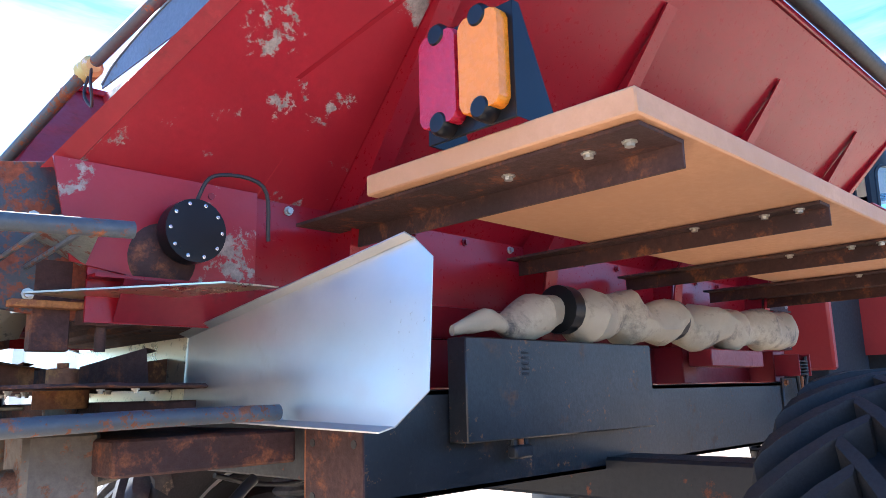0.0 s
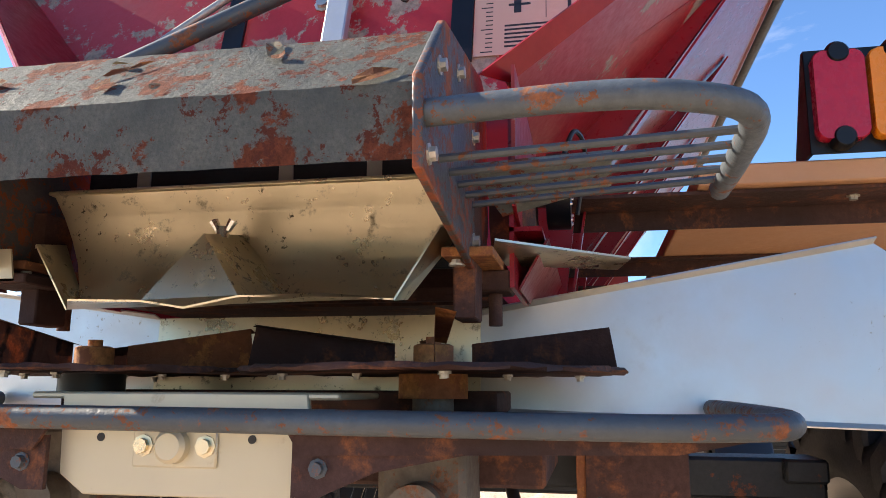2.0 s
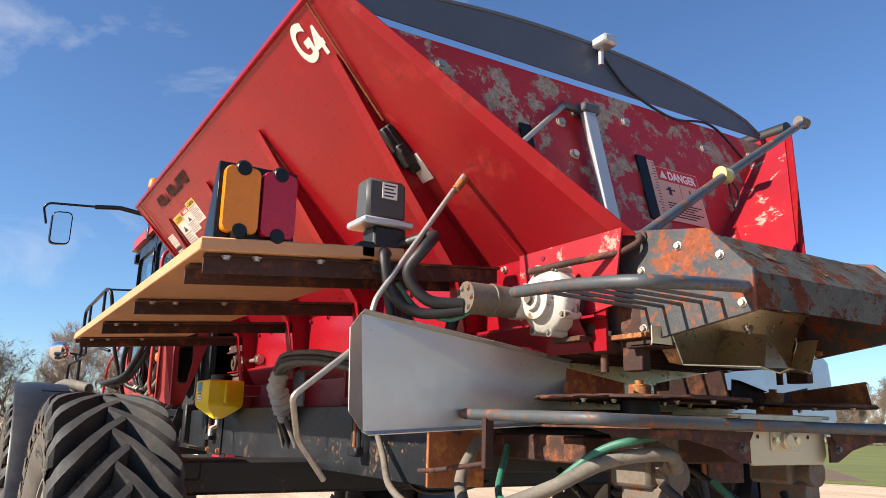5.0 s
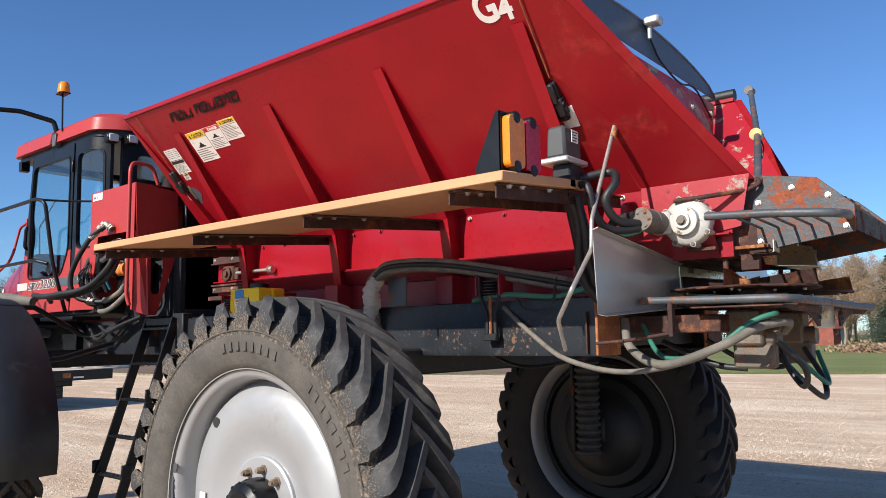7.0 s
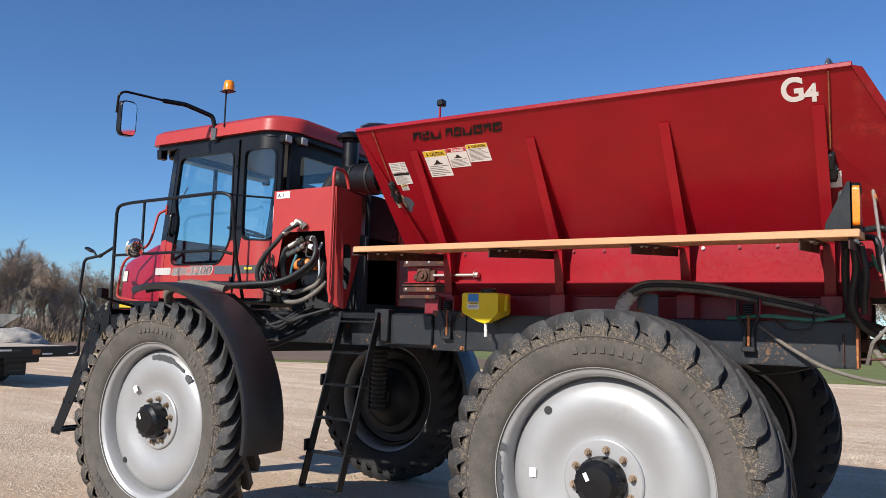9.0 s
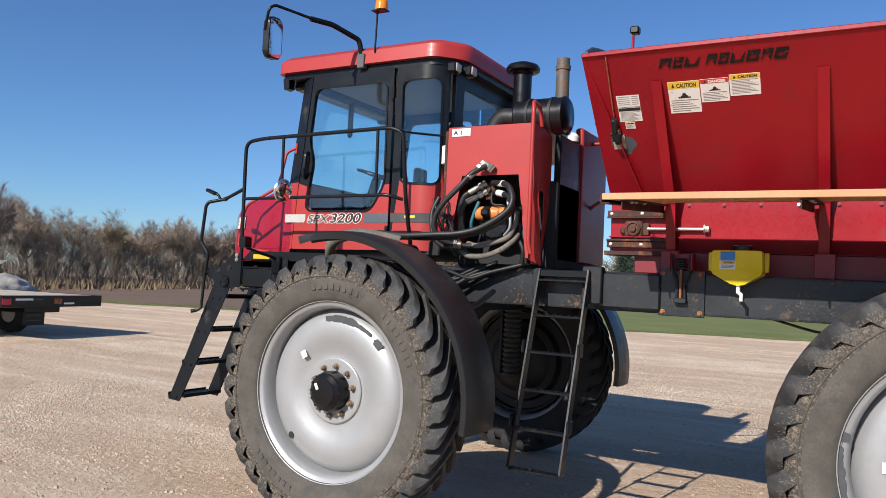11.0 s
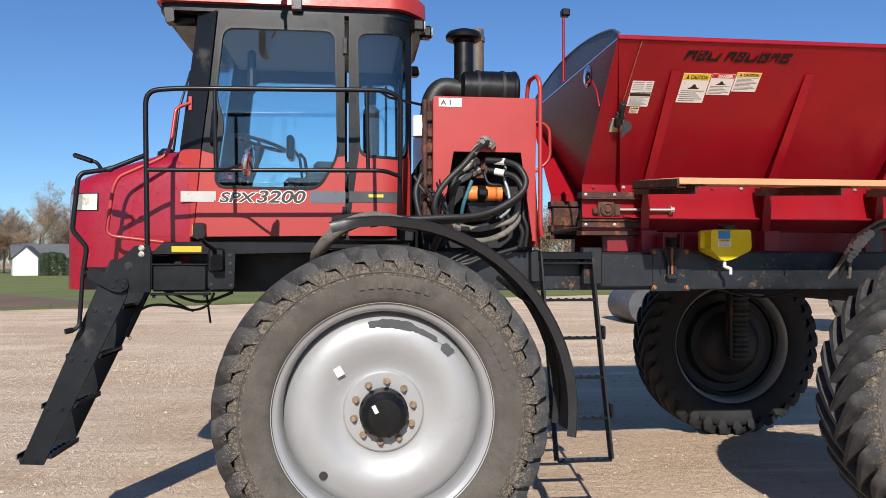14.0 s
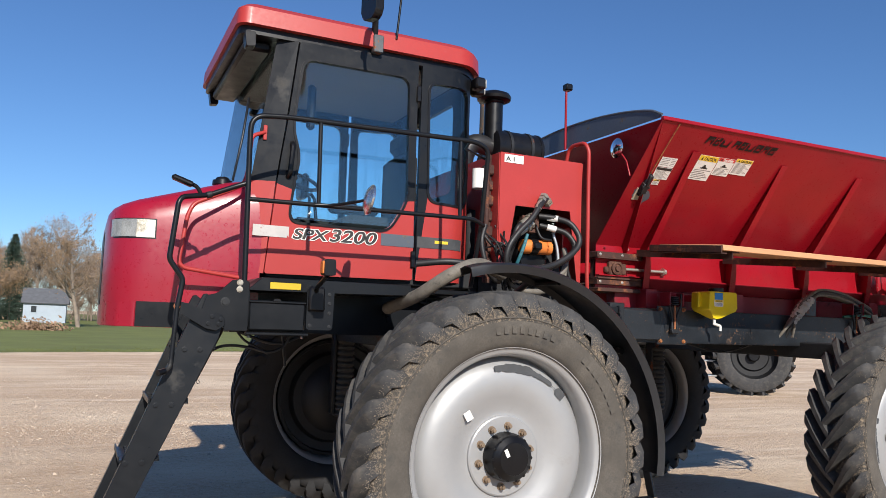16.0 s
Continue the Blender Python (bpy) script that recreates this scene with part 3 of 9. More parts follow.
def wheel(x, yo, side, turn, front):
    """A wheel whose outer wall lies at yo; side -1 faces the near side."""
    s = -side
    c = (x, yo, 0.925)
    bm = B()
    prof = [(0.605, 0.045), (0.64, 0.022), (0.70, 0.004), (0.76, 0.0), (0.795, 0.006), (0.825, 0.022), (0.845, 0.06), (0.856, 0.21),
            (0.845, 0.36), (0.825, 0.398), (0.795, 0.414), (0.76, 0.42), (0.70, 0.416), (0.64, 0.398), (0.605, 0.375)]
    lathe(bm, [(r, s * y) for r, y in prof], c, "y", 90, True)
    for f in bm.faces:
        q = f.calc_center_median()
        # Inner walls and far-side shoulders take a darker rubber with shade in its colour.
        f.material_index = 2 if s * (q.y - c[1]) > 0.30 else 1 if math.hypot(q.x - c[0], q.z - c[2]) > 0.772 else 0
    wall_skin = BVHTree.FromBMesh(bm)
    w = part("wheel", bm, [M["tyre_wall"], M["tyre_dust"] if side < 0 else M["rubber_shade"], M["rubber_shade"]], truck, smooth=60)
    bm = B()
    lug_mesh(bm, c, s, True)
    lug_mesh(bm, c, s, False)
    bmesh.ops.rotate(bm, cent=c, matrix=Matrix.Rotation(radians(turn), 3, "Y"), verts=bm.verts)
    skins = [BVHTree.FromBMesh(bm), wall_skin]
    # The far-side treads are coloured darker too, as they lie in shade.
    tread = part("tread", bm, [M["rubber"], M["tyre_dust"]] if side < 0 else [M["rubber_shade"], M["rubber_shade"]], w, smooth=30)
    if side < 0:
        # Dried mud and straw caked in streaks round the shoulder.
        rm_ = random.Random(int(x * 7) + 5)
        bm = B()
        for _ in range(12000):
            a, r = rm_.uniform(0, 2 * math.pi), rm_.gauss(0.822, 0.024)
            if noise.noise(Vector((math.cos(a) * 5, math.sin(a) * 5, x))) + 0.35 * noise.noise(Vector((math.cos(a) * 22, math.sin(a) * 22, x))) < rm_.uniform(-0.45, 0.25):
                continue
            d = Vector((math.cos(a), 0, math.sin(a)))
            t = Vector((-math.sin(a), 0, math.cos(a)))
            p = Vector(c) + d * r
            ys = [h[0].y for h in (k.ray_cast(Vector((p.x, yo - s * 0.5, p.z)), Vector((0, s, 0))) for k in skins) if h[0]]
            if not ys:
                continue
            p.y = min(ys) - 0.0015
            e = (d + t * rm_.gauss(0, 0.5)).normalized() * rm_.uniform(0.004, 0.013)
            f = t * rm_.uniform(0.0007, 0.0016)
            lift = Vector((0, -rm_.uniform(0.0, 0.004), 0))
            bm.faces.new([bm.verts.new(p - f), bm.verts.new(p + f), bm.verts.new(p + e + lift)])
        tagged(part("dried_mud", bm, M["straw_mud"], tread, "tan dried mud and straw", smooth=None), kind="stuff")
    # Raised ring and lettering bars on the wall.
    bm = lathe(B(), [(0.775, -s * 0.001), (0.779, -s * 0.004), (0.783, -s * 0.001)], c, "y", 72, False, False)
    for a0 in (100, 50, 250):
        for j in range(8):
            a = radians(a0 - j * 4.2)
            m = Matrix.Translation(c) @ Matrix.Rotation(-a + math.pi / 2, 4, "Y")
            box(bm, -0.017, 0.012, -s * 0.001, -s * 0.0016, 0.690, 0.730, 0.0, m)
    part("wall_ridge", bm, M["tyre_wall"], w)
    bm = lathe(B(), [(0.612, s * 0.040), (0.616, s * 0.050), (0.607, s * 0.060), (0.588, s * 0.062), (0.574, s * 0.075), (0.566, s * 0.11), (0.555, s * 0.22), (0.566, s * 0.31), (0.588, s * 0.36), (0.616, s * 0.375)], c, "y", 80)
    for f in [f for f in bm.faces if len(f.verts) > 4]:
        bm.faces.remove(f)
    bmesh.ops.solidify(bm, geom=bm.faces[:], thickness=0.005)
    part("rim", bm, M["silver"], w, smooth=50)
    bm = lathe(B(), [(0.558, s * 0.185), (0.545, s * 0.165), (0.525, s * 0.135), (0.49, s * 0.115), (0.45, s * 0.104), (0.41, s * 0.100), (0.37, s * 0.104), (0.33, s * 0.115), (0.29, s * 0.130), (0.25, s * 0.139), (0.222, s * 0.141), (0.21, s * 0.137), (0.0, s * 0.137), (0.0, s * 0.15), (0.205, s * 0.16), (0.36, s * 0.125), (0.49, s * 0.13), (0.55, s * 0.19)], c, "y", 80, False, False)
    part("wheel_disc", bm, M["silver"], w, smooth=50)
    # Planetary hub with its nuts.
    bm = lathe(B(), [(0.135, s * 0.14), (0.135, s * 0.07), (0.128, s * 0.060), (0.128, s * 0.035), (0.118, s * 0.022), (0.092, s * 0.010), (0.088, s * 0.004), (0.0, s * 0.0)], c, "y", 40)
    hub = part("hub", bm, M["plastic"], w, "black planetary hub")
    part("hub_flange", lathe(B(), [(0.226, s * 0.140), (0.224, s * 0.128), (0.216, s * 0.123), (0.15, s * 0.122), (0.13, s * 0.124)], c, "y", 64, False, False), M["silver"], w, smooth=30)
    for k in range(10):
        bm = B()
        a = radians(36 * k + 12)
        p = V(c[0] + 0.168 * math.cos(a), yo + s * 0.123, c[2] + 0.168 * math.sin(a))
        tube(bm, [p, p + V(0, -s * 0.006, 0)], 0.022, 14)
        tube(bm, [p, p + V(0, -s * 0.030, 0)], 0.016, 6)
        tube(bm, [p, p + V(0, -s * 0.042, 0)], 0.010, 10)
        part("wheel_nut", bm, M["rust_nut"], w, "rusty wheel nut on a steel washer")
    for k in range(14):
        a = radians(360 / 14 * k)
        part("hub_bolt", hexbolt(B(), (c[0] + 0.119 * math.cos(a), yo + s * 0.028, c[2] + 0.119 * math.sin(a)), (0, -s, 0), 0.007, 0.006), M["plastic"], w)
    part("hub_mark", flat(B(), on_plane((c[0] - 0.05, yo - s * 0.001, c[2] + 0.01), (1, 0, 0.5), (-0.5, 0, 1)), 0, 0.022, 0, 0.045, 0.002), M["label"], hub)
    for a in (radians(225), radians(132)) if not front else (radians(226),):
        p = V(c[0] + 0.475 * math.cos(a), yo + s * 0.106, c[2] + 0.475 * math.sin(a))
        part("valve_hole", tube(B(), [p, p + V(0, -s * 0.003, 0)], 0.024, 20), M["ink"], w)
    bm = B()
    m = on_plane((c[0] + (-0.245 if front else -0.40), yo + s * 0.094, c[2] + (0.225 if front else 0.0)), (1, 0, 0.6 if front else 0), (0, 0, 1))
    flat(bm, m, -0.022, 0.022, -0.022, 0.03, 0.002) if side < 0 else flat(bm, m, -0.02, 0.02, -0.02, 0.02, 0.002)
    part("sticker", bm, M["label"], w)
    # A scraped band of primer on the outer part of the disc.
    bm = B()
    rnd = random.Random(int(x * 10) + 3)
    n = 34
    a0, a1 = (100, 40) if front else (197, 165)
    rr0 = 0.492 if front else 0.598
    lo, hi = [], []
    for i in range(n + 1):
        a = radians(a0 + (a1 - a0) * i / n)
        taper = math.sin(math.pi * min(1, 0.15 + i / n * 0.85)) ** 0.4
        wdt = (0.024 if i < n * 0.5 else 0.015) * taper * rnd.uniform(0.8, 1.15)
        if i > n - 5:
            wdt = 0.026
        if n - 8 < i < n - 4:
            wdt = 0.001
        mid = rr0 + rnd.uniform(-0.002, 0.002)
        y = yo + s * ((0.110 if front else 0.0575) - 0.006)
        for lst, r in ((lo, mid - wdt), (hi, mid + wdt)):
            yy = y + s * 0.16 * max(0, r - 0.49) ** 1.0 if front else y
            lst.append(bm.verts.new((c[0] + r * math.cos(a), yy, c[2] + r * math.sin(a))))
    for i in range(n):
        bm.faces.new((lo[i], lo[i + 1], hi[i + 1], hi[i]))
    if side < 0:
        part("scraped_paint", bm, M["primer"], w, "scraped band of dark primer")
    else:
        bm.free()
    # Inner side: drive, coil bellows and strut towards the frame.
    yi = yo + s * 0.42
    # A dark drive, with the shade inside the wheel painted into its colour.
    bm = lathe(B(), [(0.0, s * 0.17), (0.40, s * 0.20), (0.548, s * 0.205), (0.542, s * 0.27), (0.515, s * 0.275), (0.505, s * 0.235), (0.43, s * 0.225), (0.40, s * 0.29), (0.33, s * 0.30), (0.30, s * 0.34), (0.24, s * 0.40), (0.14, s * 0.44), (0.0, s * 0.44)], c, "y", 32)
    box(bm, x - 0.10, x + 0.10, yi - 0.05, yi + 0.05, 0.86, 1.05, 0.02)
    dr = part("wheel_drive", bm, M["rim_shade"], w)
    bm = B()
    hub_y = yi + s * 0.10
    bellows = []
    for k in range(15):
        z = 0.78 + 0.05 * k
        bellows += [(0.075, z), (0.092, z + 0.012), (0.092, z + 0.028), (0.075, z + 0.045)]
    lathe(bm, bellows, (x, hub_y, 0), "z", 20)
    part("spring_bellows", bm, M["rubber"], w)
    bm = box(B(), x - 0.12, x - 0.085, hub_y - 0.05, hub_y + 0.05, 0.80, 1.60, 0.01)
    box(bm, x - 0.12, x + 0.14, hub_y - 0.07, hub_y + 0.07, 1.52, 1.60, 0.01)
    rod(bm, (x, yi - s * 0.1, 0.93), (x, hub_y, 0.80), 0.06)
    part("strut", bm, M["steel_dark"], w)


M["straw_mud"] = mat("straw_mud", (0.25, 0.205, 0.155), 0.95, vary=0.3, noise_scale=30, bump=0.0)
# Darker copy of the tyre rubber, for the walls and treads in shade.
M["rubber_shade"] = mat("shaded_rubber", (0.016, 0.016, 0.017), 0.75, vary=0.3, noise_scale=6, bump=0.03)
M["rust_brown"] = mat("brown_rust", (0.085, 0.036, 0.024), 0.8, 0.1, vary=0.4, noise_scale=14, stain=(0.20, 0.085, 0.045), stain_amount=0.3, stain_scale=22, bump=0.05, bump_scale=90, edge=0.1)
M["curtain"] = mat("rubber_curtain", (0.010, 0.016, 0.030), 0.5, vary=0.3)
M["tie"] = mat("worn_yellow_tie", (0.50, 0.42, 0.16), 0.7, vary=0.2, noise_scale=20, stain=(0.6, 0.58, 0.5), stain_amount=0.3, stain_scale=40)
M["fitting"] = mat("dull_zinc_fitting", (0.42, 0.39, 0.33), 0.42, 0.7, vary=0.25, noise_scale=20, stain=(0.16, 0.11, 0.07), stain_amount=0.25, stain_scale=30, edge=0.15, bump=0.01)
M["blue_sleeve"] = mat("dirty_blue_sleeve", (0.03, 0.16, 0.20), 0.6, vary=0.3, noise_scale=20, stain=(0.05, 0.045, 0.04), stain_amount=0.35, stain_scale=26, edge=0.1)
M["rod"] = mat("dull_steel_rod", (0.40, 0.375, 0.34), 0.45, 0.6, vary=0.2, noise_scale=14, stain=(0.26, 0.14, 0.07), stain_amount=0.15, stain_scale=20, edge=0.1)
M["rust_nut"] = mat("rusty_nut", (0.31, 0.23, 0.16), 0.5, 0.6, vary=0.4, noise_scale=20, bump=0.02)
M["primer"] = mat("dark_primer", (0.055, 0.058, 0.062), 0.7, vary=0.2, noise_scale=12)
wheel(0.0, 0.0, -1, 4, True)
wheel(3.66, 0.0, -1, 9, False)
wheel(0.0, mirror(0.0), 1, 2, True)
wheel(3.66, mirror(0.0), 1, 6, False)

# Chassis.
for far in (0, 1):
    g = lambda y: both(y, far)
    bm = box(B(), -1.42, 4.84, g(1.10), g(1.112), 1.56, 1.83, 0.002)
    box(bm, -1.42, 4.84, g(1.10), g(1.22), 1.56, 1.575, 0.002)
    box(bm, -1.42, 4.84, g(1.10), g(1.22), 1.815, 1.83, 0.002)
    rail = part("frame_rail", bm, M["frame"], truck, "dark steel chassis rail with rust")
    bm = box(B(), 1.935, 2.235, g(1.088), g(1.10), 1.548, 1.855, 0.004)
    part("splice_plate", bm, M["frame"], rail)
    bm = box(B(), 4.832, 4.846, g(1.04), g(1.26), 1.565, 1.845, 0.003)
    part("end_plate", bm, M["rust"], rail)
    for x, z in ((1.965, 1.575), (1.965, 1.83), (2.205, 1.575), (2.205, 1.83)):
        part("bolt", hexbolt(B(), (x, g(1.088), z), (0, -1 if not far else 1, 0), 0.012, 0.014), M["rust"], rail)
    part("bolt", hexbolt(B(), (1.50, g(1.10), 1.70), (0, -1 if not far else 1, 0), 0.016, 0.02), M["rust"], rail)
    # Sprung body clamps.
    for x in (2.085, 4.25):
        bm = B()
        for d in (-1, 1):
            tube(bm, [(x + d * 0.062, g(1.05), 1.955), (x + d * 0.062, g(1.05), 1.865), (x + d * 0.022, g(1.06), 1.765), (x + d * 0.026, g(1.06), 1.665)], 0.010, 8, 0.02)
        box(bm, x - 0.04, x + 0.04, g(1.04), g(1.075), 1.635, 1.672, 0.006)
        for k in range(5):
            lathe(bm, [(0.020, 0), (0.036, 0.004), (0.036, 0.010), (0.020, 0.014)], (x, g(1.055), 1.862 + 0.015 * k), "z", 14)
        clamp = part("body_clamp", bm, M["steel_dark"], rail, "sprung steel body clamp")
        part("clamp_bolt", rod(B(), (x, g(1.055), 1.645), (x, g(1.055), 1.86), 0.009), M["rust"], clamp)
        bm = box(B(), x - 0.075, x - 0.066, g(1.03), g(1.15), 1.86, 1.965, 0.002)
        box(bm, x + 0.066, x + 0.075, g(1.03), g(1.15), 1.86, 1.965, 0.002)
        box(bm, x - 0.066, x + 0.066, g(1.11), g(1.125), 1.86, 1.965, 0.002)
        part("clamp_bracket", bm, M["red_dark"], rail)
for x in (-1.3, -0.15, 0.15, 1.3, 3.0, 4.3, 4.7):
    part("cross_member", box(B(), x - 0.05, x + 0.05, 1.22, mirror(1.22), 1.60, 1.76, 0.006), M["steel_dark"], truck)
for x in (0.0, 3.66):
    bm = box(B(), x - 0.10, x + 0.10, 0.45, mirror(0.45), 1.46, 1.60, 0.012)
    part("axle_beam", bm, M["steel_dark"], truck)
part("belly_tank", box(B(), 0.9, 2.0, 1.45, mirror(1.45), 1.60, 1.80, 0.03), M["plastic"], truck)
bm = box(B(), 4.84, 5.30, 1.30, mirror(1.30), 1.66, 1.74, 0.006)
box(bm, 4.95, 5.30, 1.38, mirror(1.38), 1.78, 1.82, 0.004)
part("tail_frame", bm, M["rust_dark"], truck)

# Cab, with door and quarter panes on both sides.
cab = part("cab", box(B(), -1.20, 0.24, 1.06, mirror(1.06), 1.90, 2.02, 0.01), M["lining"], truck, "red and black cab with large tinted windows")
DOOR = [(-1.065, 3.43), (-0.235, 3.43), (-0.23, 2.475), (-0.225, 1.935), (-1.215, 1.925), (-1.165, 2.505), (-1.145, 2.68), (-1.122, 2.86)]
WIN = [(-1.030, 3.315), (-0.300, 3.315), (-0.283, 2.475), (-0.41, 2.255), (-1.075, 2.262), (-1.050, 2.505), (-1.020, 2.68), (-1.076, 2.86)]
SEAL = [(-1.046, 3.330), (-0.285, 3.330), (-0.268, 2.470), (-0.403, 2.240), (-1.092, 2.247), (-1.066, 2.505), (-1.036, 2.68), (-1.092, 2.86)]
QUAR = [(-0.205, 3.43), (0.22, 3.43), (0.22, 2.4), (0.22, 1.935), (-0.205, 1.935)]
QWIN = [(-0.145, 3.305), (0.180, 3.315), (0.185, 2.9), (0.190, 2.47), (-0.125, 2.485)]


def bend(bm, far):
    """Curves the rear part of the side towards the back of the cab."""
    for v in bm.verts:
        d = max(0.0, v.co.x - 0.02)
        v.co.y += (-1 if far else 1) * 2.6 * d * d


for far in (0, 1):
    g = lambda y: both(y, far)
    out = -1 if not far else 1
    two = [M["black"], M["cab_red"]]
    o, i_ = polyround(DOOR, 0.02, 5), polyround(WIN, 0.075, 5)
    door = part("door", ring(B(), o, i_, "y", g(1.02), g(1.05), lambda p: 1 if p.z < 2.47 else 0), two, truck, "red and black cab door", smooth=25)
    bm = ring(B(), polyround(SEAL, 0.085, 5), i_, "y", g(1.012), g(1.022))
    part("window_seal", bm, M["plastic"], door)
    bm = prism(B(), i_, "y", g(1.030), g(1.034))
    pane = part("window_pane", bm, M["glass"], door, "tinted glass", smooth=None)
    pane.visible_shadow = False
    for z in (2.02, 3.16):
        part("hinge", box(B(), -0.245, -0.215, g(1.0), g(1.03), z, z + 0.11, 0.004), M["plastic"], door)
    bm = tube(B(), [(-1.083, g(1.02), 2.76), (-1.083, g(0.985), 2.74), (-1.095, g(0.985), 2.56), (-1.10, g(1.02), 2.54)], 0.016, 8, 0.02)
    part("door_handle", bm, M["plastic"], door)
    # A stack of thin cuts lets the quarter panel bend.
    def fine(bm):
        for x in [0.02 + 0.03 * k for k in range(8)]:
            bmesh.ops.bisect_plane(bm, geom=bm.verts[:] + bm.edges[:] + bm.faces[:], plane_co=(x, 0, 0), plane_no=(1, 0, 0))
        bend(bm, far)
        return bm
    qi = polyround(QWIN, 0.07, 5)
    quarter = part("quarter_panel", fine(ring(B(), polyround(QUAR, 0.01, 5), qi, "y", g(1.02), g(1.05), lambda p: 1 if p.z < 2.47 else 0)), two, truck, "", smooth=40)
    bm = ring(B(), polyround([(-0.16, 3.32), (0.193, 3.33), (0.198, 2.9), (0.203, 2.455), (-0.14, 2.47)], 0.08, 5), qi, "y", g(1.012), g(1.022))
    part("window_seal", fine(bm), M["plastic"], quarter)
    pane = part("window_pane", fine(prism(B(), qi, "y", g(1.030), g(1.034))), M["glass"], quarter, "tinted glass")
    pane.visible_shadow = False
    # Stripe and model lettering.
    bm = B()
    box(bm, -1.30, -1.075, g(1.017), g(1.020), 2.155, 2.225, 0.0)
    part("stripe", bm, M["stripe_white"], door, "scuffed white stripe end")
    bm = box(B(), -0.46, -0.225, g(1.017), g(1.0195), 2.155, 2.235, 0.0)
    part("stripe", bm, M["arch"], door, "grey stripe")
    bm = box(B(), -0.20, 0.15, g(1.0165), g(1.0195), 2.16, 2.235, 0.0)
    part("stripe", fine(bm), M["primer"], quarter, "torn dark stripe")
    bm = box(B(), -0.07, 0.03, g(1.0155), g(1.0160), 2.195, 2.215, 0.0)
    part("stripe_remnant", bm, M["label_yellow"], quarter)
    fm = on_plane((-1.055 if not far else -0.43, g(1.0165), 2.155), (1, 0, 0) if not far else (-1, 0, 0), (0, 0, 1))
    for word, size, at, k in (("SPX", 0.092, 0.0, 1.42), ("3200", 0.112, 0.236, 1.42)):
        words("model_lettering", word, size, fm @ pose(at, 0, 0.0006), M["ink"], door, 0.0022, 0.22, 0.0006, stretch=k)
        words("letter_edge", word, size, fm @ pose(at, 0, -0.0004), M["label"], door, 0.0062, 0.22, 0.0006, stretch=k)
    # Front pillar.
    out_ = [(-1.215, 1.925), (-1.17, 2.505), (-1.127, 2.86), (-1.07, 3.43)]
    for (x0, z0), (x1, z1), mt_, nm in ((out_[0], out_[1], "cab_red", "cowl_side"), (out_[1], out_[2], "black", "front_pillar"), (out_[2], out_[3], "black", "front_pillar")):
        lead0, lead1 = (-1.205 - 0.125 * (3.43 - z) / 1.0 for z in (z0, z1))
        bm = sheet(B(), [(lead0, g(1.075), z0), (x0 - 0.006, g(1.022), z0), (x1 - 0.006, g(1.022), z1), (lead1, g(1.075), z1)][::-1 if far else 1], 0.05)
        part(nm, bm, M[mt_], truck, smooth=None)

# Windscreen, rear wall, lining and roof.
pane = part("windscreen", sheet(B(), [(-1.325, 1.10, 2.50), (-1.21, 1.10, 3.42), (-1.21, mirror(1.10), 3.42), (-1.325, mirror(1.10), 2.50)], 0.006), M["glass"], truck, "tinted windscreen", smooth=None)
pane.visible_shadow = False
bm = ring(B(), polyround([(1.22, 3.43), (mirror(1.22), 3.43), (mirror(1.22), 1.93), (1.22, 1.93)], 0.01, 3), polyround([(1.36, 3.30), (mirror(1.36), 3.30), (mirror(1.36), 2.62), (1.36, 2.62)], 0.06, 3), "x", 0.20, 0.235)
rearw = part("rear_wall", bm, M["black"], truck)
pane = part("window_pane", prism(B(), polyround([(1.36, 3.30), (mirror(1.36), 3.30), (mirror(1.36), 2.62), (1.36, 2.62)], 0.06, 3), "x", 0.215, 0.219), M["glass"], rearw, "tinted rear glass", smooth=None)
pane.visible_shadow = False
part("wiper", tube(B(), [(-1.40, 1.25, 2.52), (-1.36, 1.22, 2.80), (-1.31, 1.35, 3.10)], 0.008), M["plastic"], truck)
bm = B()
top = polyround([(-1.47, 0.985), (0.16, 0.985), (0.34, 1.20), (0.34, mirror(1.20)), (0.16, mirror(0.985)), (-1.47, mirror(0.985))], 0.09, 5)
lo = [bm.verts.new((x, y, 3.475)) for x, y in top]
hi = [bm.verts.new((x * 0.995, y + (0.012 if y < YC else -0.012), 3.585)) for x, y in top]
cr = [bm.verts.new((x * 0.96 - 0.01, y + (0.06 if y < YC else -0.06), 3.625)) for x, y in top]
n = len(top)
for a, b in ((lo, hi), (hi, cr)):
    for i in range(n):
        bm.faces.new((a[i], a[(i + 1) % n], b[(i + 1) % n], b[i]))
bm.faces.new(cr)
bm.faces.new(lo[::-1])
roof = part("cab_roof", bm, M["cab_red"], truck, "red moulded cab roof", smooth=40)
bm = B()
under = polyround([(-1.45, 1.03), (0.14, 1.03), (0.31, 1.22), (0.31, mirror(1.22)), (0.14, mirror(1.03)), (-1.45, mirror(1.03))], 0.08, 4)
prism(bm, under, "z", 3.425, 3.478)
part("roof_lining", bm, M["plastic"], roof)
part("headliner", box(B(), -1.15, 0.16, 1.10, mirror(1.10), 3.405, 3.422, 0.004), M["headliner"], roof)
bm = B()
for far in (0, 1):
    g = lambda y: both(y, far)
    bm = prism(B(), polyround([(-1.42, 3.44), (-1.35, 3.44), (-1.345, 3.345), (-1.405, 3.335)], 0.014, 3), "y", g(1.02), g(1.10), 0.008)
    part("front_lamp", bm, M["plastic"], roof)
part("visor", box(B(), -1.40, -1.22, 1.14, mirror(1.14), 3.36, 3.43, 0.02), M["plastic"], roof)
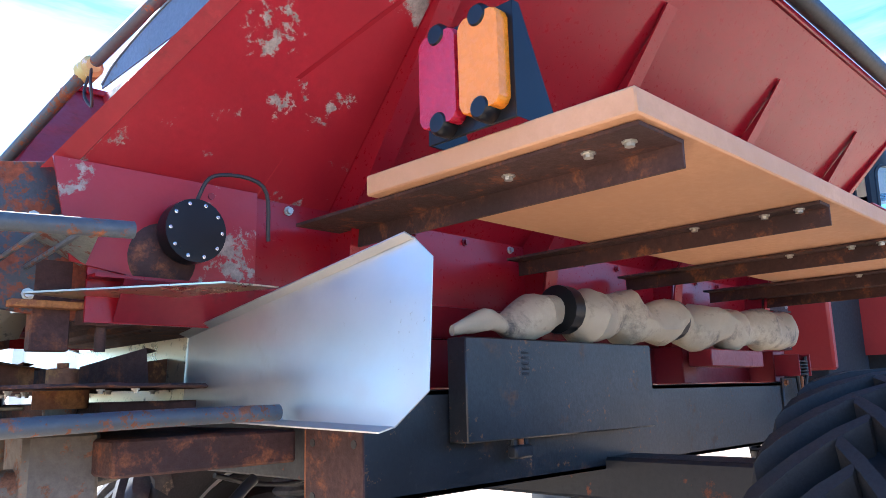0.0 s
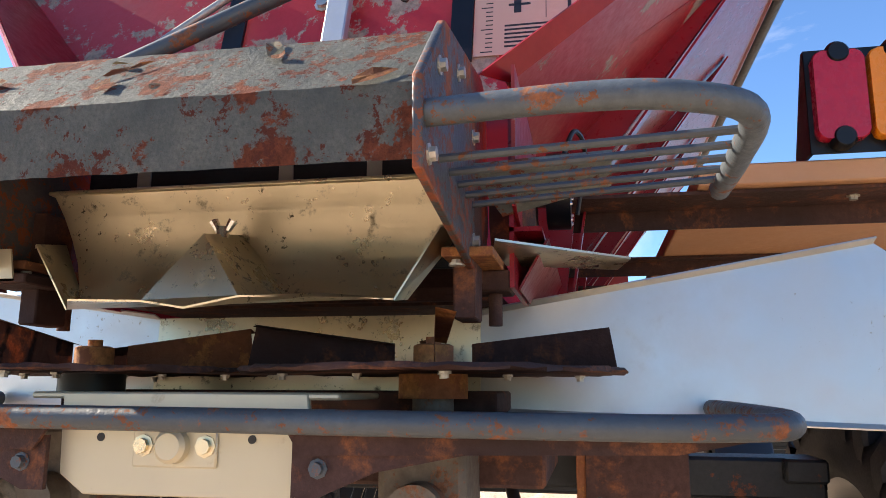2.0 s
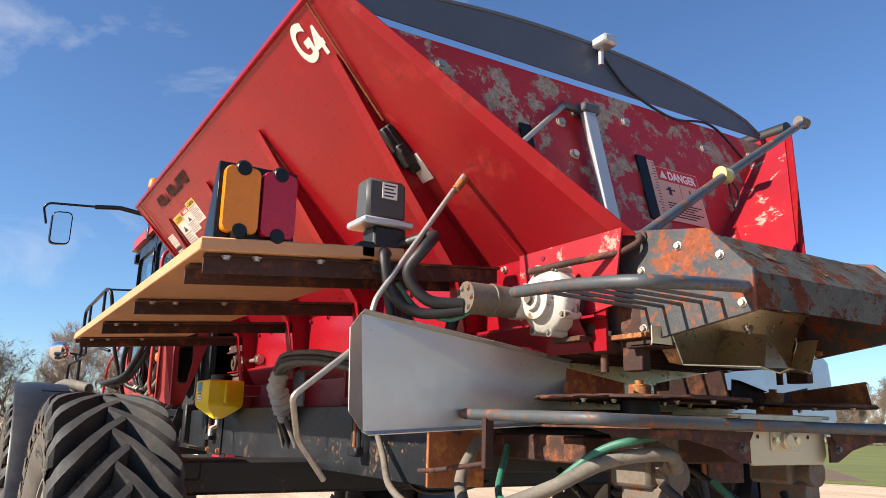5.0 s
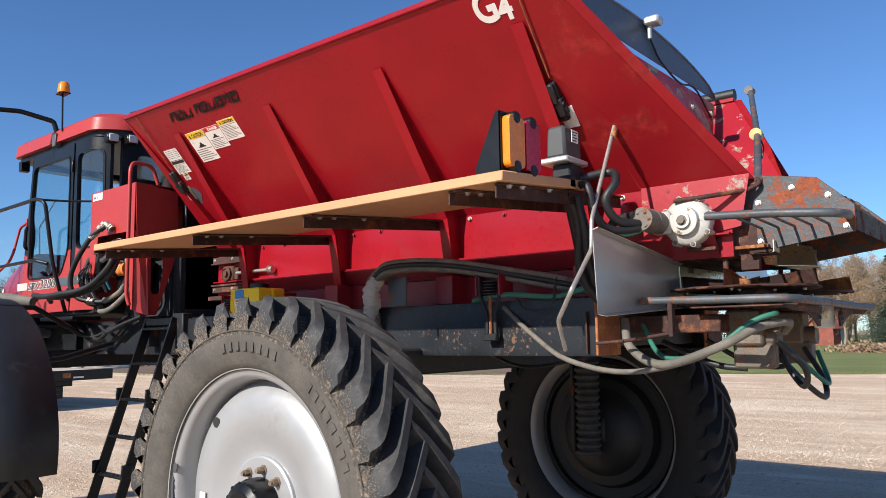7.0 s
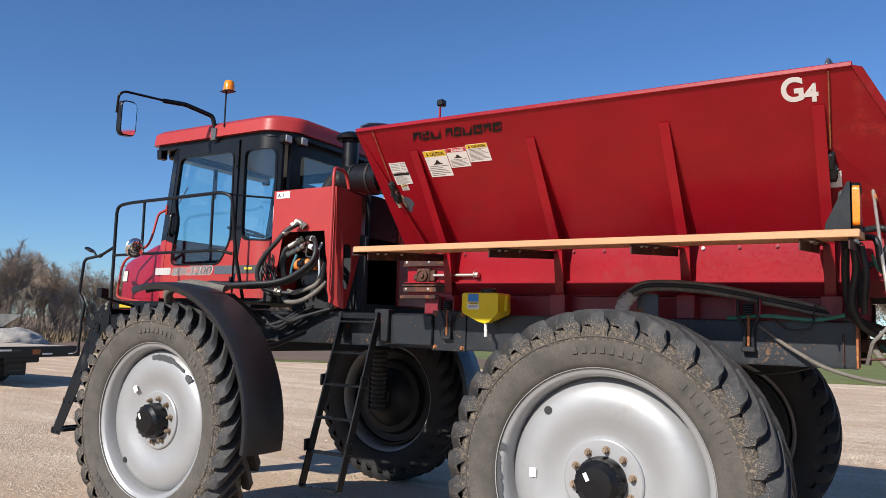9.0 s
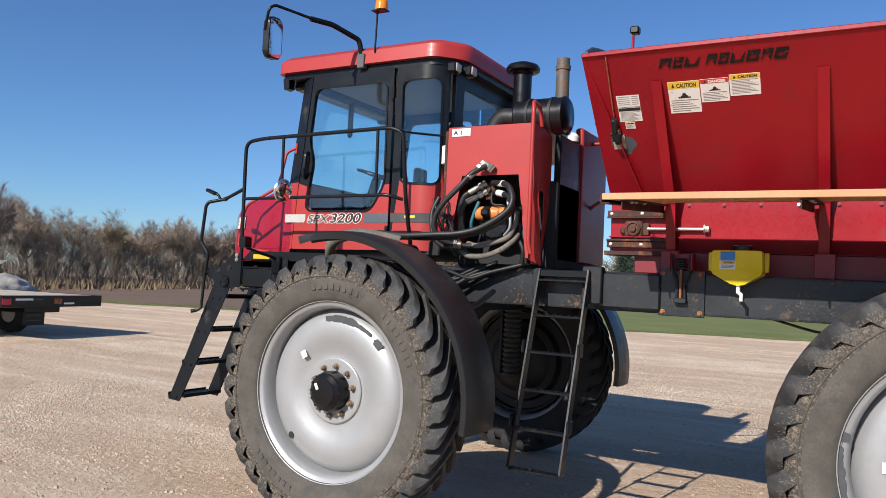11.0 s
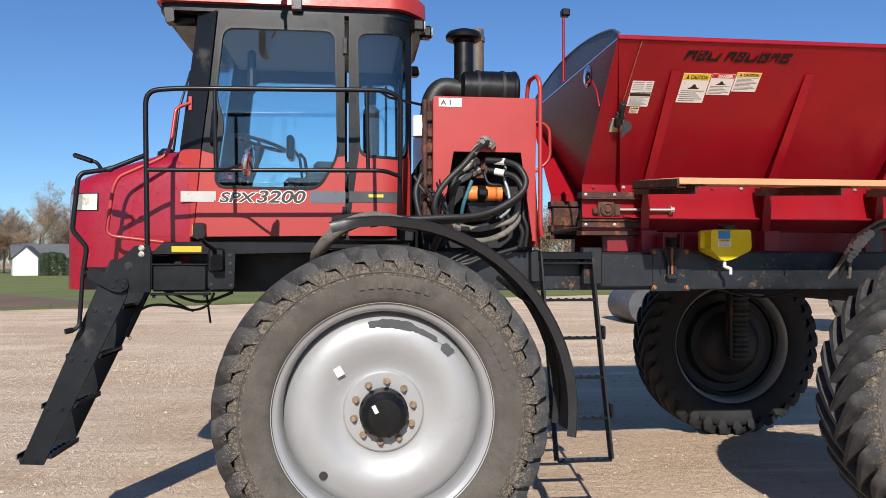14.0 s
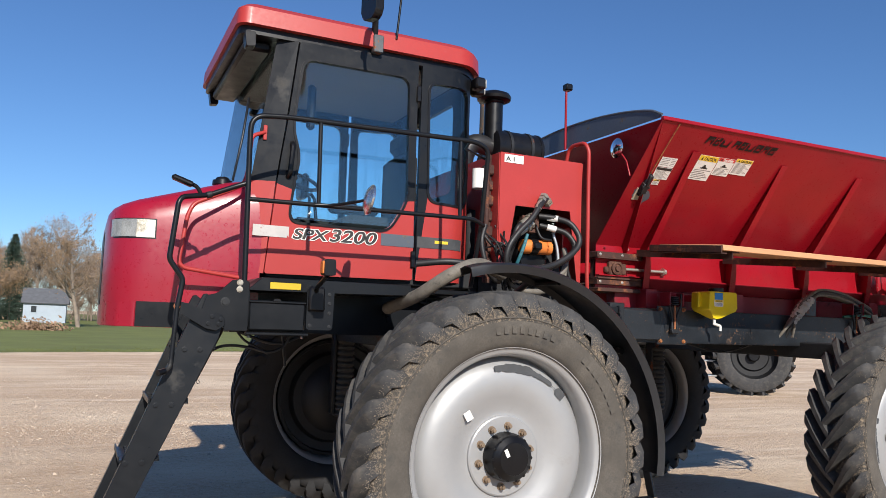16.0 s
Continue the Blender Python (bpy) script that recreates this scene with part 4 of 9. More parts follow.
for far in (0, 1):
    g = lambda y: both(y, far)
    for lx, ly, wdt in ((0.28, 1.10, 0.10), (0.345, 1.24, 0.07)):
        d = V(0.75, -0.65 if not far else 0.65, 0).normalized()
        m = on_plane((lx - 0.02, g(ly), 3.395), d.cross(V(0, 0, 1)) * (1 if not far else 1), (0, 0, 1))
        bm = box(B(), lx - 0.05, lx + 0.035, g(ly) - 0.05, g(ly) + 0.05, 3.35, 3.435, 0.015)
        wl = part("roof_light", bm, M["plastic"], roof)
        bm = box(B(), lx + 0.028, lx + 0.041, g(ly) - 0.042, g(ly) + 0.042, 3.36, 3.425, 0.006)
        part("lens", bm, M["clear_lens"], wl)
# Inside of the cab.
bm = box(B(), -0.55, -0.05, 1.52, 2.08, 2.30, 2.42, 0.05)
box(bm, -0.40, -0.15, 1.60, 2.0, 2.02, 2.30, 0.02)
part("seat", bm, M["seat"], cab, "dark fabric driver seat")
bm = box(B(), -0.10, 0.02, 1.54, 2.06, 2.38, 2.95, 0.05, pose(0, 0, 0))
box(bm, -0.09, 0.0, 1.66, 1.94, 2.96, 3.12, 0.04)
part("backrest", bm, M["seat"], cab)
part("armrest", box(B(), -0.50, -0.08, 2.10, 2.20, 2.50, 2.58, 0.03), M["seat"], cab)
bm = tube(B(), [(-1.05, 1.80, 2.02), (-0.98, 1.80, 2.38), (-0.89, 1.80, 2.64)], 0.045, 12)
part("steering_column", bm, M["plastic"], cab)
bm = B()
mm = Matrix.Translation((-0.88, 1.80, 2.67)) @ Matrix.Rotation(radians(16), 4, "Y")
lathe(bm, [(0.195 + 0.014 * math.cos(2 * math.pi * k / 8), 0.014 * math.sin(2 * math.pi * k / 8)) for k in range(8)], (0, 0, 0), "z", 36, True)
for k in range(3):
    a = radians(120 * k + 30)
    tube(bm, [(0, 0, -0.02), (0.195 * math.cos(a), 0.195 * math.sin(a), 0)], 0.012, 8)
bmesh.ops.transform(bm, matrix=mm, verts=bm.verts)
part("steering_wheel", bm, M["plastic"], cab)
part("console", box(B(), -1.20, -0.98, 1.45, 2.15, 2.02, 2.36, 0.06), M["lining"], cab)
part("side_console", box(B(), -0.75, -0.05, 2.22, 2.46, 2.02, 2.46, 0.04), M["lining"], cab)
part("lever", tube(B(), [(-0.55, 2.30, 2.44), (-0.58, 2.28, 2.62), (-0.62, 2.26, 2.66)], 0.014), M["plastic"], cab)
part("monitor", box(B(), -0.72, -0.66, 2.15, 2.35, 2.60, 2.80, 0.02), M["plastic"], cab)
part("monitor_stalk", tube(B(), [(-0.60, 2.34, 2.44), (-0.62, 2.28, 2.62), (-0.66, 2.25, 2.68)], 0.012), M["plastic"], cab)
part("hanging_mirror", box(B(), -0.92, -0.86, 1.32, 1.36, 2.94, 3.26, 0.03), M["plastic"], cab)
part("seat_belt", box(B(), 0.08, 0.10, 2.08, 2.12, 2.3, 3.2, 0.004), M["seat"], cab)

# Hood with headlamp.
bm = B()
secs = []
for x, w, z0, z1, rr in ((-2.115, 0.36, 1.575, 2.20, 0.05), (-2.105, 0.46, 1.575, 2.25, 0.07), (-2.08, 0.54, 1.575, 2.285, 0.10), (-2.03, 0.62, 1.575, 2.315, 0.13), (-1.95, 0.675, 1.575, 2.345, 0.15), (-1.85, 0.695, 1.575, 2.375, 0.16), (-1.70, 0.715, 1.575, 2.42, 0.17), (-1.45, 0.745, 1.60, 2.495, 0.17), (-1.24, 0.765, 1.62, 2.53, 0.17)):
    pts = polyround([(YC - w, z0), (YC - w - 0.008, (z0 + z1) / 2), (YC - w + 0.02, z1), (YC + w - 0.02, z1), (YC + w + 0.008, (z0 + z1) / 2), (YC + w, z0)], rr, 5)
    pts = [(YC + math.copysign(w, y - YC), z) if z < z0 + 0.2 else (y, z) for y, z in pts]      # square lower edges
    secs.append([bm.verts.new((x, y, z)) for y, z in pts])
for a, b in zip(secs, secs[1:]):
    n = len(a)
    for i in range(n):
        bm.faces.new((a[i], a[(i + 1) % n], b[(i + 1) % n], b[i]))
bm.faces.new(secs[0][::-1])
bm.faces.new(secs[-1])
bmesh.ops.recalc_face_normals(bm, faces=bm.faces[:])
skin = BVHTree.FromBMesh(bm)
hood = part("hood", bm, M["hood_red"], truck, "glossy red sloping hood with dusty streaks", smooth=40)


def draped(x0, x1, z0, z1, far, off, depth, nx=12, nz=8, flute=0.0):
    """A panel lying on the side of the hood, off proud of it and depth thick."""
    bm = B()
    sgn = 1 if far else -1
    rows = []
    for i in range(nx + 1):
        col = []
        for j in range(nz + 1):
            x, z = x0 + (x1 - x0) * i / nx, z0 + (z1 - z0) * j / nz
            hit = skin.ray_cast(Vector((x, YC + sgn * 3, z)), Vector((0, -sgn, 0)))[0]
            y = (hit.y if hit else YC + sgn * 0.5) + sgn * (off + flute * (i % 2))
            col.append((bm.verts.new((x, y, z)), bm.verts.new((x, y - sgn * depth, z))))
        rows.append(col)
    for k in (0, 1):
        for i in range(nx):
            for j in range(nz):
                bm.faces.new((rows[i][j][k], rows[i + 1][j][k], rows[i + 1][j + 1][k], rows[i][j + 1][k]))
    loop = [c[0] for c in rows] + [rows[-1][j] for j in range(1, nz + 1)] + [c[-1] for c in rows[-2::-1]] + [rows[0][j] for j in range(nz - 1, 0, -1)]
    for p, q in zip(loop, loop[1:] + loop[:1]):
        bm.faces.new((p[0], q[0], q[1], p[1]))
    bmesh.ops.recalc_face_normals(bm, faces=bm.faces[:])
    return bm


M["lens_grey"] = mat("headlight_reflector", (0.36, 0.36, 0.33), 0.25, 0.35, vary=0.3, noise_scale=14, bump=0.004)
M["lens_cream"] = mat("clouded_lens", (0.60, 0.58, 0.50), 0.35, 0.0, vary=0.08, noise_scale=6, stain=(0.45, 0.42, 0.34), stain_amount=0.2, stain_scale=10, bump=0.002)
for far in (0, 1):
    hl = part("headlight", draped(-2.092, -1.845, 2.095, 2.216, far, 0.002, 0.02), M["plastic"], hood, "clouded moulded headlight set flush in the hood")
    part("lens", draped(-2.086, -1.955, 2.104, 2.210, far, 0.006, 0.006, 16, 6, 0.0012), M["lens_grey"], hl, "fluted grey lens over the reflector")
    part("lens", draped(-1.9545, -1.853, 2.102, 2.209, far, 0.006, 0.006), M["lens_cream"], hl, "clouded cream lens")
    part("lower_trim", draped(-1.93, -1.50, 1.578, 1.724, far, 0.004, 0.02, 14, 3), M["black"], hood)
    part("lower_lip", draped(-2.09, -1.935, 1.577, 1.716, far, 0.011, 0.02, 12, 5), M["hood_red"], hood, "proud red lower corner")
    part("side_line", draped(-1.70, -1.30, 1.925, 1.94, far, 0.004, 0.01, 14, 2), M["hood_red"], hood)
bm = lathe(B(), [(0, 0.062), (0.035, 0.062), (0.045, 0.050), (0.048, 0.042), (0.062, 0.040), (0.064, 0.012), (0.05, 0.0), (0, 0)], (-1.455, 1.30, 2.478), "z", 24)
part("tank_cap", bm, M["plastic"], hood)
part("grille", box(B(), -2.119, -2.112, 1.50, 2.10, 1.70, 2.15, 0.002), M["black"], hood)

# Platform, steps and rails on the near side, and the twin platform beyond.
bm = prism(B(), [(-1.39, 1.802), (-1.305, 1.880), (-0.40, 1.880), (-0.40, 1.815), (-0.9, 1.808)], "y", 0.615, 1.10, 0.003)
box(bm, -0.44, 0.20, 0.86, 1.10, 1.845, 1.875, 0.004)
box(bm, -1.40, -0.10, 1.04, 1.10, 1.56, 1.84, 0.004)
plat = part("platform", bm, M["black"], truck, "black steel platform")
bm = box(B(), -1.375, -1.052, 0.607, 0.90, 1.579, 1.742, 0.012)
sb_ = part("tool_box", bm, M["black"], plat, "black steel tool box under the platform")
part("lid", box(B(), -1.38, -1.048, 0.602, 0.905, 1.735, 1.750, 0.005), M["black"], sb_)
part("latch", prism(B(), polyround([(-1.245, 1.745), (-1.195, 1.745), (-1.203, 1.762), (-1.237, 1.762)], 0.005, 2), "y", 0.596, 0.62, 0.003), M["plastic"], sb_)
part("cross_bar", box(B(), -1.385, -1.03, 0.60, 0.64, 1.556, 1.572, 0.004), M["black"], plat)
for x in (-1.365, -1.065):
    part("bolt", hexbolt(B(), (x, 0.62, 1.556), (0, 0, -1), 0.010, 0.016), M["steel_dark"], plat)
part("yellow_reflector", box(B(), -1.262, -1.085, 0.610, 0.6145, 1.816, 1.854, 0.002), M["reflector_yellow"], plat)
bm = prism(B(), polyround([(-1.047, 1.592), (-0.891, 1.592), (-0.885, 1.831), (-1.047, 1.831)], 0.018, 4), "y", 0.606, 0.618, 0.002)
lp = part("lamp_plate", bm, M["black"], plat, "bolted black lamp plate")
for x, z in ((-0.915, 1.797), (-0.913, 1.745), (-0.912, 1.69), (-0.91, 1.612), (-1.025, 1.617)):
    part("bolt", hexbolt(B(), (x, 0.606, z), (0, -1, 0), 0.008, 0.006), M["steel_dark"], lp)
bm = box(B(), -1.043, -0.947, 0.582, 0.604, 1.70, 1.835, 0.010)
for v in bm.verts:
    v.co += Vector((noise.noise(v.co * 9), 0, noise.noise(v.co * 9 + Vector((5, 0, 0))))) * 0.010
part("rubber_flap", bm, M["plastic"], lp, "worn black rubber flap")
bm = prism(B(), [(-1.385, 1.60), (-1.385, 1.80), (-1.372, 1.80), (-1.372, 1.60)], "y", 0.606, 1.04, 0.002)
part("end_plate", bm, M["black"], plat)
# Hinge plate at the head of the steps, and the link that folds them.
bm = prism(B(), polyround([(-1.605, 1.765), (-1.548, 1.780), (-1.471, 1.856), (-1.395, 1.858), (-1.378, 1.845), (-1.378, 1.576), (-1.50, 1.576), (-1.54, 1.64), (-1.63, 1.68)], 0.008, 2), "y", 0.596, 0.606, 0.002)
hp = part("hinge_plate", bm, M["black"], truck, "black hinge plate at the head of the steps")
for z in (1.842, 1.805):
    part("bolt", hexbolt(B(), (-1.432, 0.596, z), (0, -1, 0), 0.012, 0.009), M["fitting"], hp, "pale zinc bolt")
part("bolt", hexbolt(B(), (-1.506, 0.596, 1.733), (0, -1, 0), 0.017, 0.008, 12), M["steel_dark"], hp)
bm = prism(B(), polyround([(-1.765, 1.725), (-1.725, 1.722), (-1.571, 1.672), (-1.509, 1.653), (-1.501, 1.603), (-1.547, 1.573), (-1.603, 1.587), (-1.735, 1.662), (-1.77, 1.675)], 0.010, 2), "y", 0.584, 0.593, 0.002)
lk = part("fold_link", bm, M["black"], truck, "black bolted folding link")
for x, z in ((-1.535, 1.61), (-1.571, 1.65), (-1.59, 1.611), (-1.525, 1.635)):
    part("bolt", hexbolt(B(), (x, 0.584, z), (0, -1, 0), 0.009, 0.007), M["black"], lk)
part("pivot_bolt", hexbolt(B(), (-1.755, 0.584, 1.698), (0, -1, 0), 0.013, 0.024), M["rust"], lk, "rusty pivot bolt")
# Hoses and strut under the steps.
bm = B()
hose(bm, [(-1.595, 0.905, 1.285), (-1.559, 0.90, 1.408), (-1.488, 0.90, 1.469), (-1.401, 0.90, 1.485), (-1.282, 0.90, 1.471), (-1.192, 0.90, 1.449), (-1.103, 0.90, 1.48), (-1.06, 0.90, 1.56)], 0.0085)
part("step_hose", bm, M["hose"], truck)
bm = B()
hose(bm, [(-1.373, 0.90, 1.56), (-1.33, 0.90, 1.515), (-1.26, 0.90, 1.478), (-1.19, 0.90, 1.44)], 0.007)
part("step_hose", bm, M["hose"], truck)
bm = tube(B(), [(-1.460, 0.90, 1.60), (-1.600, 0.90, 1.285)], [0.017, 0.014], 12)
part("step_strut", bm, M["black"], truck)
part("drain_pipe", rod(B(), (-1.11, 0.90, 1.56), (-1.083, 0.90, 1.365), 0.007), M["plastic"], truck)
bm = tube(B(), [(-1.597, 0.90, 1.285), (-1.58, 0.90, 1.262), (-1.57, 0.90, 1.272), (-1.578, 0.90, 1.285), (-1.597, 0.90, 1.285)], 0.002, 6)
part("pin_clip", bm, M["steel_dark"], truck)
def splay(bm):
    """The steps lean outwards towards the ground."""
    for v in bm.verts:
        v.co.y += 0.055 * (v.co.z - 0.57)
    return bm


for far in (0, 1):
    yy = 0.562 if not far else 1.0
    bm = prism(B(), [(-2.10, 0.578), (-1.965, 0.57), (-1.525, 1.535), (-1.51, 1.60), (-1.53, 1.72), (-1.60, 1.775), (-1.62, 1.77), (-1.69, 1.61)], "y", yy, yy + 0.010, 0.003)
    sheet(bm, [(-2.10, yy + 0.004, 0.578), (-1.69, yy + 0.004, 1.61), (-1.69, yy + 0.05, 1.61), (-2.10, yy + 0.05, 0.578)], 0.006)
    splay(bm)
    st = part("stringer", bm, M["black"], truck, "black slanted step side")
    for k in range(4):
        for dx in (-0.04, 0.04):
            part("bolt", splay(hexbolt(B(), (-2.045 + 0.443 * 0.29 * k + dx, yy, 0.60 + 0.29 * k), (0, -1, 0), 0.011, 0.007)), M["black"], st)
for k in range(4):
    z = 0.61 + 0.29 * k
    x = -2.02 + 0.128 * k
    bm = box(B(), x - 0.10, x + 0.10, 0.572, 1.0, z - 0.006, z + 0.006, 0.001)
    box(bm, x - 0.10, x - 0.092, 0.572, 1.0, z - 0.006, z + 0.024, 0.001)
    box(bm, x + 0.092, x + 0.10, 0.572, 1.0, z - 0.006, z + 0.024, 0.001)
    tread = part("step_tread", splay(bm), M["black"], truck)
    bm = B()
    for i in range(6):
        for j in range(2):
            lathe(bm, [(0.010, 0), (0.014, 0.004), (0.010, 0.010), (0.006, 0.010)], (x - 0.045 + 0.09 * j, 0.62 + 0.068 * i, z + 0.005), "z", 8)
    part("tread_stud", splay(bm), M["steel_dark"], tread)
# Folding step handle.
bm = tube(B(), [(-1.42, 0.63, 2.405), (-1.473, 0.634, 2.384), (-1.624, 0.622, 2.316), (-1.765, 0.57, 2.285), (-1.785, 0.56, 2.255), (-1.814, 0.556, 1.946), (-1.736, 0.57, 1.844), (-1.755, 0.568, 1.698)], 0.0145, 10, 0.025)
sh = part("step_handle", bm, M["black"], truck, "cranked black step handle")
bm = tube(B(), [(-1.755, 0.566, 1.715), (-1.766, 0.564, 1.50), (-1.772, 0.562, 1.385), (-1.79, 0.545, 1.362), (-1.832, 0.515, 1.352)], 0.0125, 10, 0.015)
part("lower_bar", bm, M["black"], sh)
part("foot", tube(B(), [(-1.80, 0.537, 1.360), (-1.835, 0.512, 1.351)], [0.017, 0.016], 12), M["plastic"], sh)
part("collar", tube(B(), [(-1.612, 0.623, 2.321), (-1.636, 0.620, 2.312)], 0.019, 12), M["steel_dark"], sh)
part("pedal_post", tube(B(), [(-1.664, 0.607, 2.305), (-1.69, 0.600, 2.350), (-1.72, 0.597, 2.362)], 0.011, 10, 0.015), M["black"], sh)
part("pedal", box(B(), -0.06, 0.06, -0.026, 0.026, -0.015, 0.015, 0.011, pose(-1.768, 0.598, 2.376, 0, 19, 0)), M["plastic"], sh)
# Handrail with the round mirror.
rail_y = 0.62
bm = tube(B(), [(-1.40, rail_y, 1.62), (-1.42, rail_y, 2.62), (-1.42, rail_y, 2.795), (-1.22, rail_y, 2.815), (0.02, rail_y, 2.835), (0.125, rail_y + 0.02, 2.80), (0.125, rail_y + 0.10, 2.30), (0.125, rail_y + 0.22, 1.90)], 0.0155, 10, 0.08)
hr = part("handrail", bm, M["black"], truck, "black tube handrail with a mid rail")
part("mid_rail", tube(B(), [(-1.415, rail_y, 2.315), (-0.40, rail_y, 2.325), (0.02, rail_y, 2.33), (0.125, rail_y + 0.06, 2.30)], 0.0135, 10, 0.05), M["black"], hr)
for x in (-1.015, -0.09):
    part("rail_post", rod(B(), (x, rail_y, 2.82), (x + 0.01, rail_y, 2.325), 0.0125), M["black"], hr)
part("top_brace", tube(B(), [(-0.02, rail_y, 2.835), (0.06, 0.85, 2.84), (0.30, 1.02, 2.83)], 0.009), M["black"], hr)
bm = lathe(B(), [(0, 0.0), (0.085, 0.0), (0.09, 0.012), (0.06, 0.035), (0, 0.045)], (0, 0, 0), "x", 28)
turn = Matrix.Translation((-0.767, 0.375, 2.34)) @ Matrix.Rotation(radians(-7), 4, "Z") @ Matrix.Rotation(radians(190), 4, "Y")
bmesh.ops.transform(bm, matrix=turn, verts=bm.verts)
rm = part("round_mirror", bm, M["chrome"], hr, "round convex mirror on the mid rail")
bm = lathe(B(), [(0, -0.010), (0.045, -0.008), (0.079, -0.003), (0.082, 0.0)], (0, 0, 0), "x", 28)
bmesh.ops.transform(bm, matrix=turn, verts=bm.verts)
part("mirror_glass", bm, M["mirror"], rm)
part("mirror_clamp", tube(B(), [(-1.06, rail_y, 2.318), (-0.93, rail_y - 0.02, 2.322), (-0.84, 0.45, 2.33), (-0.80, 0.385, 2.338)], 0.0085, 10, 0.03), M["plastic"], hr)
# Red grab rails by the hood and the box.
part("grab_rail", tube(B(), [(-1.25, 1.055, 2.815), (-1.335, 1.03, 2.775), (-1.356, 0.99, 2.536), (-1.377, 0.97, 2.455), (-1.44, 0.96, 2.417), (-1.665, 0.93, 2.305), (-1.697, 0.92, 2.23), (-1.727, 0.91, 1.98), (-1.725, 0.91, 1.945), (-1.693, 0.91, 1.922), (-1.382, 0.93, 1.885)], 0.0125, 10, 0.035), M["cab_red"], truck)
part("rail_foot", box(B(), -1.262, -1.238, 1.05, 1.062, 2.765, 2.86, 0.003), M["cab_red"], truck)
cl = part("clearance_lamp", prism(B(), polyround([(-1.062, 1.890), (-0.996, 1.890), (-0.999, 1.977), (-1.059, 1.977)], 0.012, 4), "y", 0.235, 0.305, 0.008), M["plastic"], truck)
part("lens", box(B(), -1.068, -1.0575, 0.245, 0.298, 1.900, 1.967, 0.003), M["orange"], cl, "amber side lens")
part("lamp_arm", tube(B(), [(-1.0, 0.605, 1.80), (-1.005, 0.56, 1.835), (-1.02, 0.42, 1.86), (-1.028, 0.29, 1.892)], 0.013, 10, 0.02), M["black"], truck)

# Roof mirror on its long arm, and the beacon.
bm = tube(B(), [(-0.56, 1.03, 3.50), (-0.58, 0.98, 3.68), (-0.66, 0.72, 3.735), (-0.71, 0.51, 3.72)], 0.022, 12, 0.03)
arm = part("mirror_arm", bm, M["plastic"], truck, "long black roof mirror arm")
part("arm_rod", tube(B(), [(-0.70, 0.53, 3.722), (-0.735, 0.12, 3.70), (-0.75, 0.08, 3.66), (-0.82, 0.12, 3.52)], 0.011, 10, 0.03), M["plastic"], arm)
bm = B()
prism(bm, polyround([(-0.09, -0.17), (0.09, -0.15), (0.09, 0.17), (-0.09, 0.15)], 0.05, 4), "y", -0.02, 0.03, 0.01)
fm = Matrix.Translation((-0.85, 0.25, 3.50)) @ Matrix.Rotation(radians(98), 4, "Z")
bmesh.ops.transform(bm, matrix=fm, verts=bm.verts)
part("mirror_shell", bm, M["plastic"], arm)
bm = B()
prism(bm, polyround([(-0.08, -0.155), (0.08, -0.14), (0.08, 0.155), (-0.08, 0.14)], 0.045, 4), "y", -0.0225, -0.0205)
bmesh.ops.transform(bm, matrix=fm, verts=bm.verts)
part("mirror_glass", bm, M["mirror"], arm)
bm = box(B(), -0.585, -0.515, 0.972, 1.03, 3.44, 3.56, 0.006)
part("arm_bracket", bm, M["bar"], arm)
bm = rod(B(), (-0.42, 0.99, 3.56), (-0.40, 0.97, 3.90), 0.008)
box(bm, -0.43, -0.30, 0.92, 1.0, 3.885, 3.895, 0.002)
bc = part("beacon", bm, M["plastic"], truck, "amber beacon on a thin mast")
part("beacon_lens", lathe(B(), [(0.052, 0), (0.052, 0.025), (0.047, 0.078), (0.035, 0.096), (0, 0.10)], (-0.355, 0.96, 3.895), "z", 20), M["amber"], bc)

# Engine box between cab and hopper, with the pump bay open below.
bm = B()
BX0, BX1, BY = 0.365, 1.055, 0.905
prism(bm, [(BX0, 2.02), (BX0 + 0.05, 2.02), (BX0 + 0.13, 2.50), (BX1 - 0.10, 2.50), (BX1 - 0.02, 1.90), (BX1, 1.90), (BX1, 2.87), (BX0, 2.87)], "y", BY, BY + 0.006)
eb = part("engine_box", bm, M["cab_red"], truck, "red sheet-metal engine box with an open pump bay", smooth=None)
part("top_panel", sheet(B(), [(BX0, BY + 0.007, 2.87), (BX1, BY + 0.007, 2.87), (BX1, mirror(BY), 2.87), (BX0, mirror(BY), 2.87)], 0.006), M["cab_red"], eb, smooth=None)
part("front_panel", sheet(B(), [(BX0, mirror(BY), 2.0), (BX0, BY + 0.007, 2.0), (BX0, BY + 0.007, 2.863), (BX0, mirror(BY), 2.863)], -0.006), M["cab_red"], eb, smooth=None)
part("bay_cheek", sheet(B(), [(BX1 - 0.02, BY, 1.90), (BX1 + 0.06, BY + 0.10, 1.85), (BX1 + 0.01, BY + 0.10, 2.5), (BX1 - 0.002, BY, 2.5)], 0.006), M["cab_red"], eb, smooth=None)
bm = ring(B(), polyround([(0.906, 2.87), (1.26, 2.84), (1.27, 2.36), (1.10, 1.86), (0.96, 1.86)], 0.01, 3), polyround([(1.04, 2.40), (1.14, 2.40), (1.15, 2.20), (1.12, 2.02), (1.05, 2.02)], 0.03, 3), "x", BX1 + 0.0, BX1 + 0.008)
part("rear_panel", bm, M["cab_red"], eb, smooth=None)
bm = box(B(), BX0 + 0.02, BX1 - 0.01, BY + 0.32, BY + 0.36, 1.86, 2.86, 0)
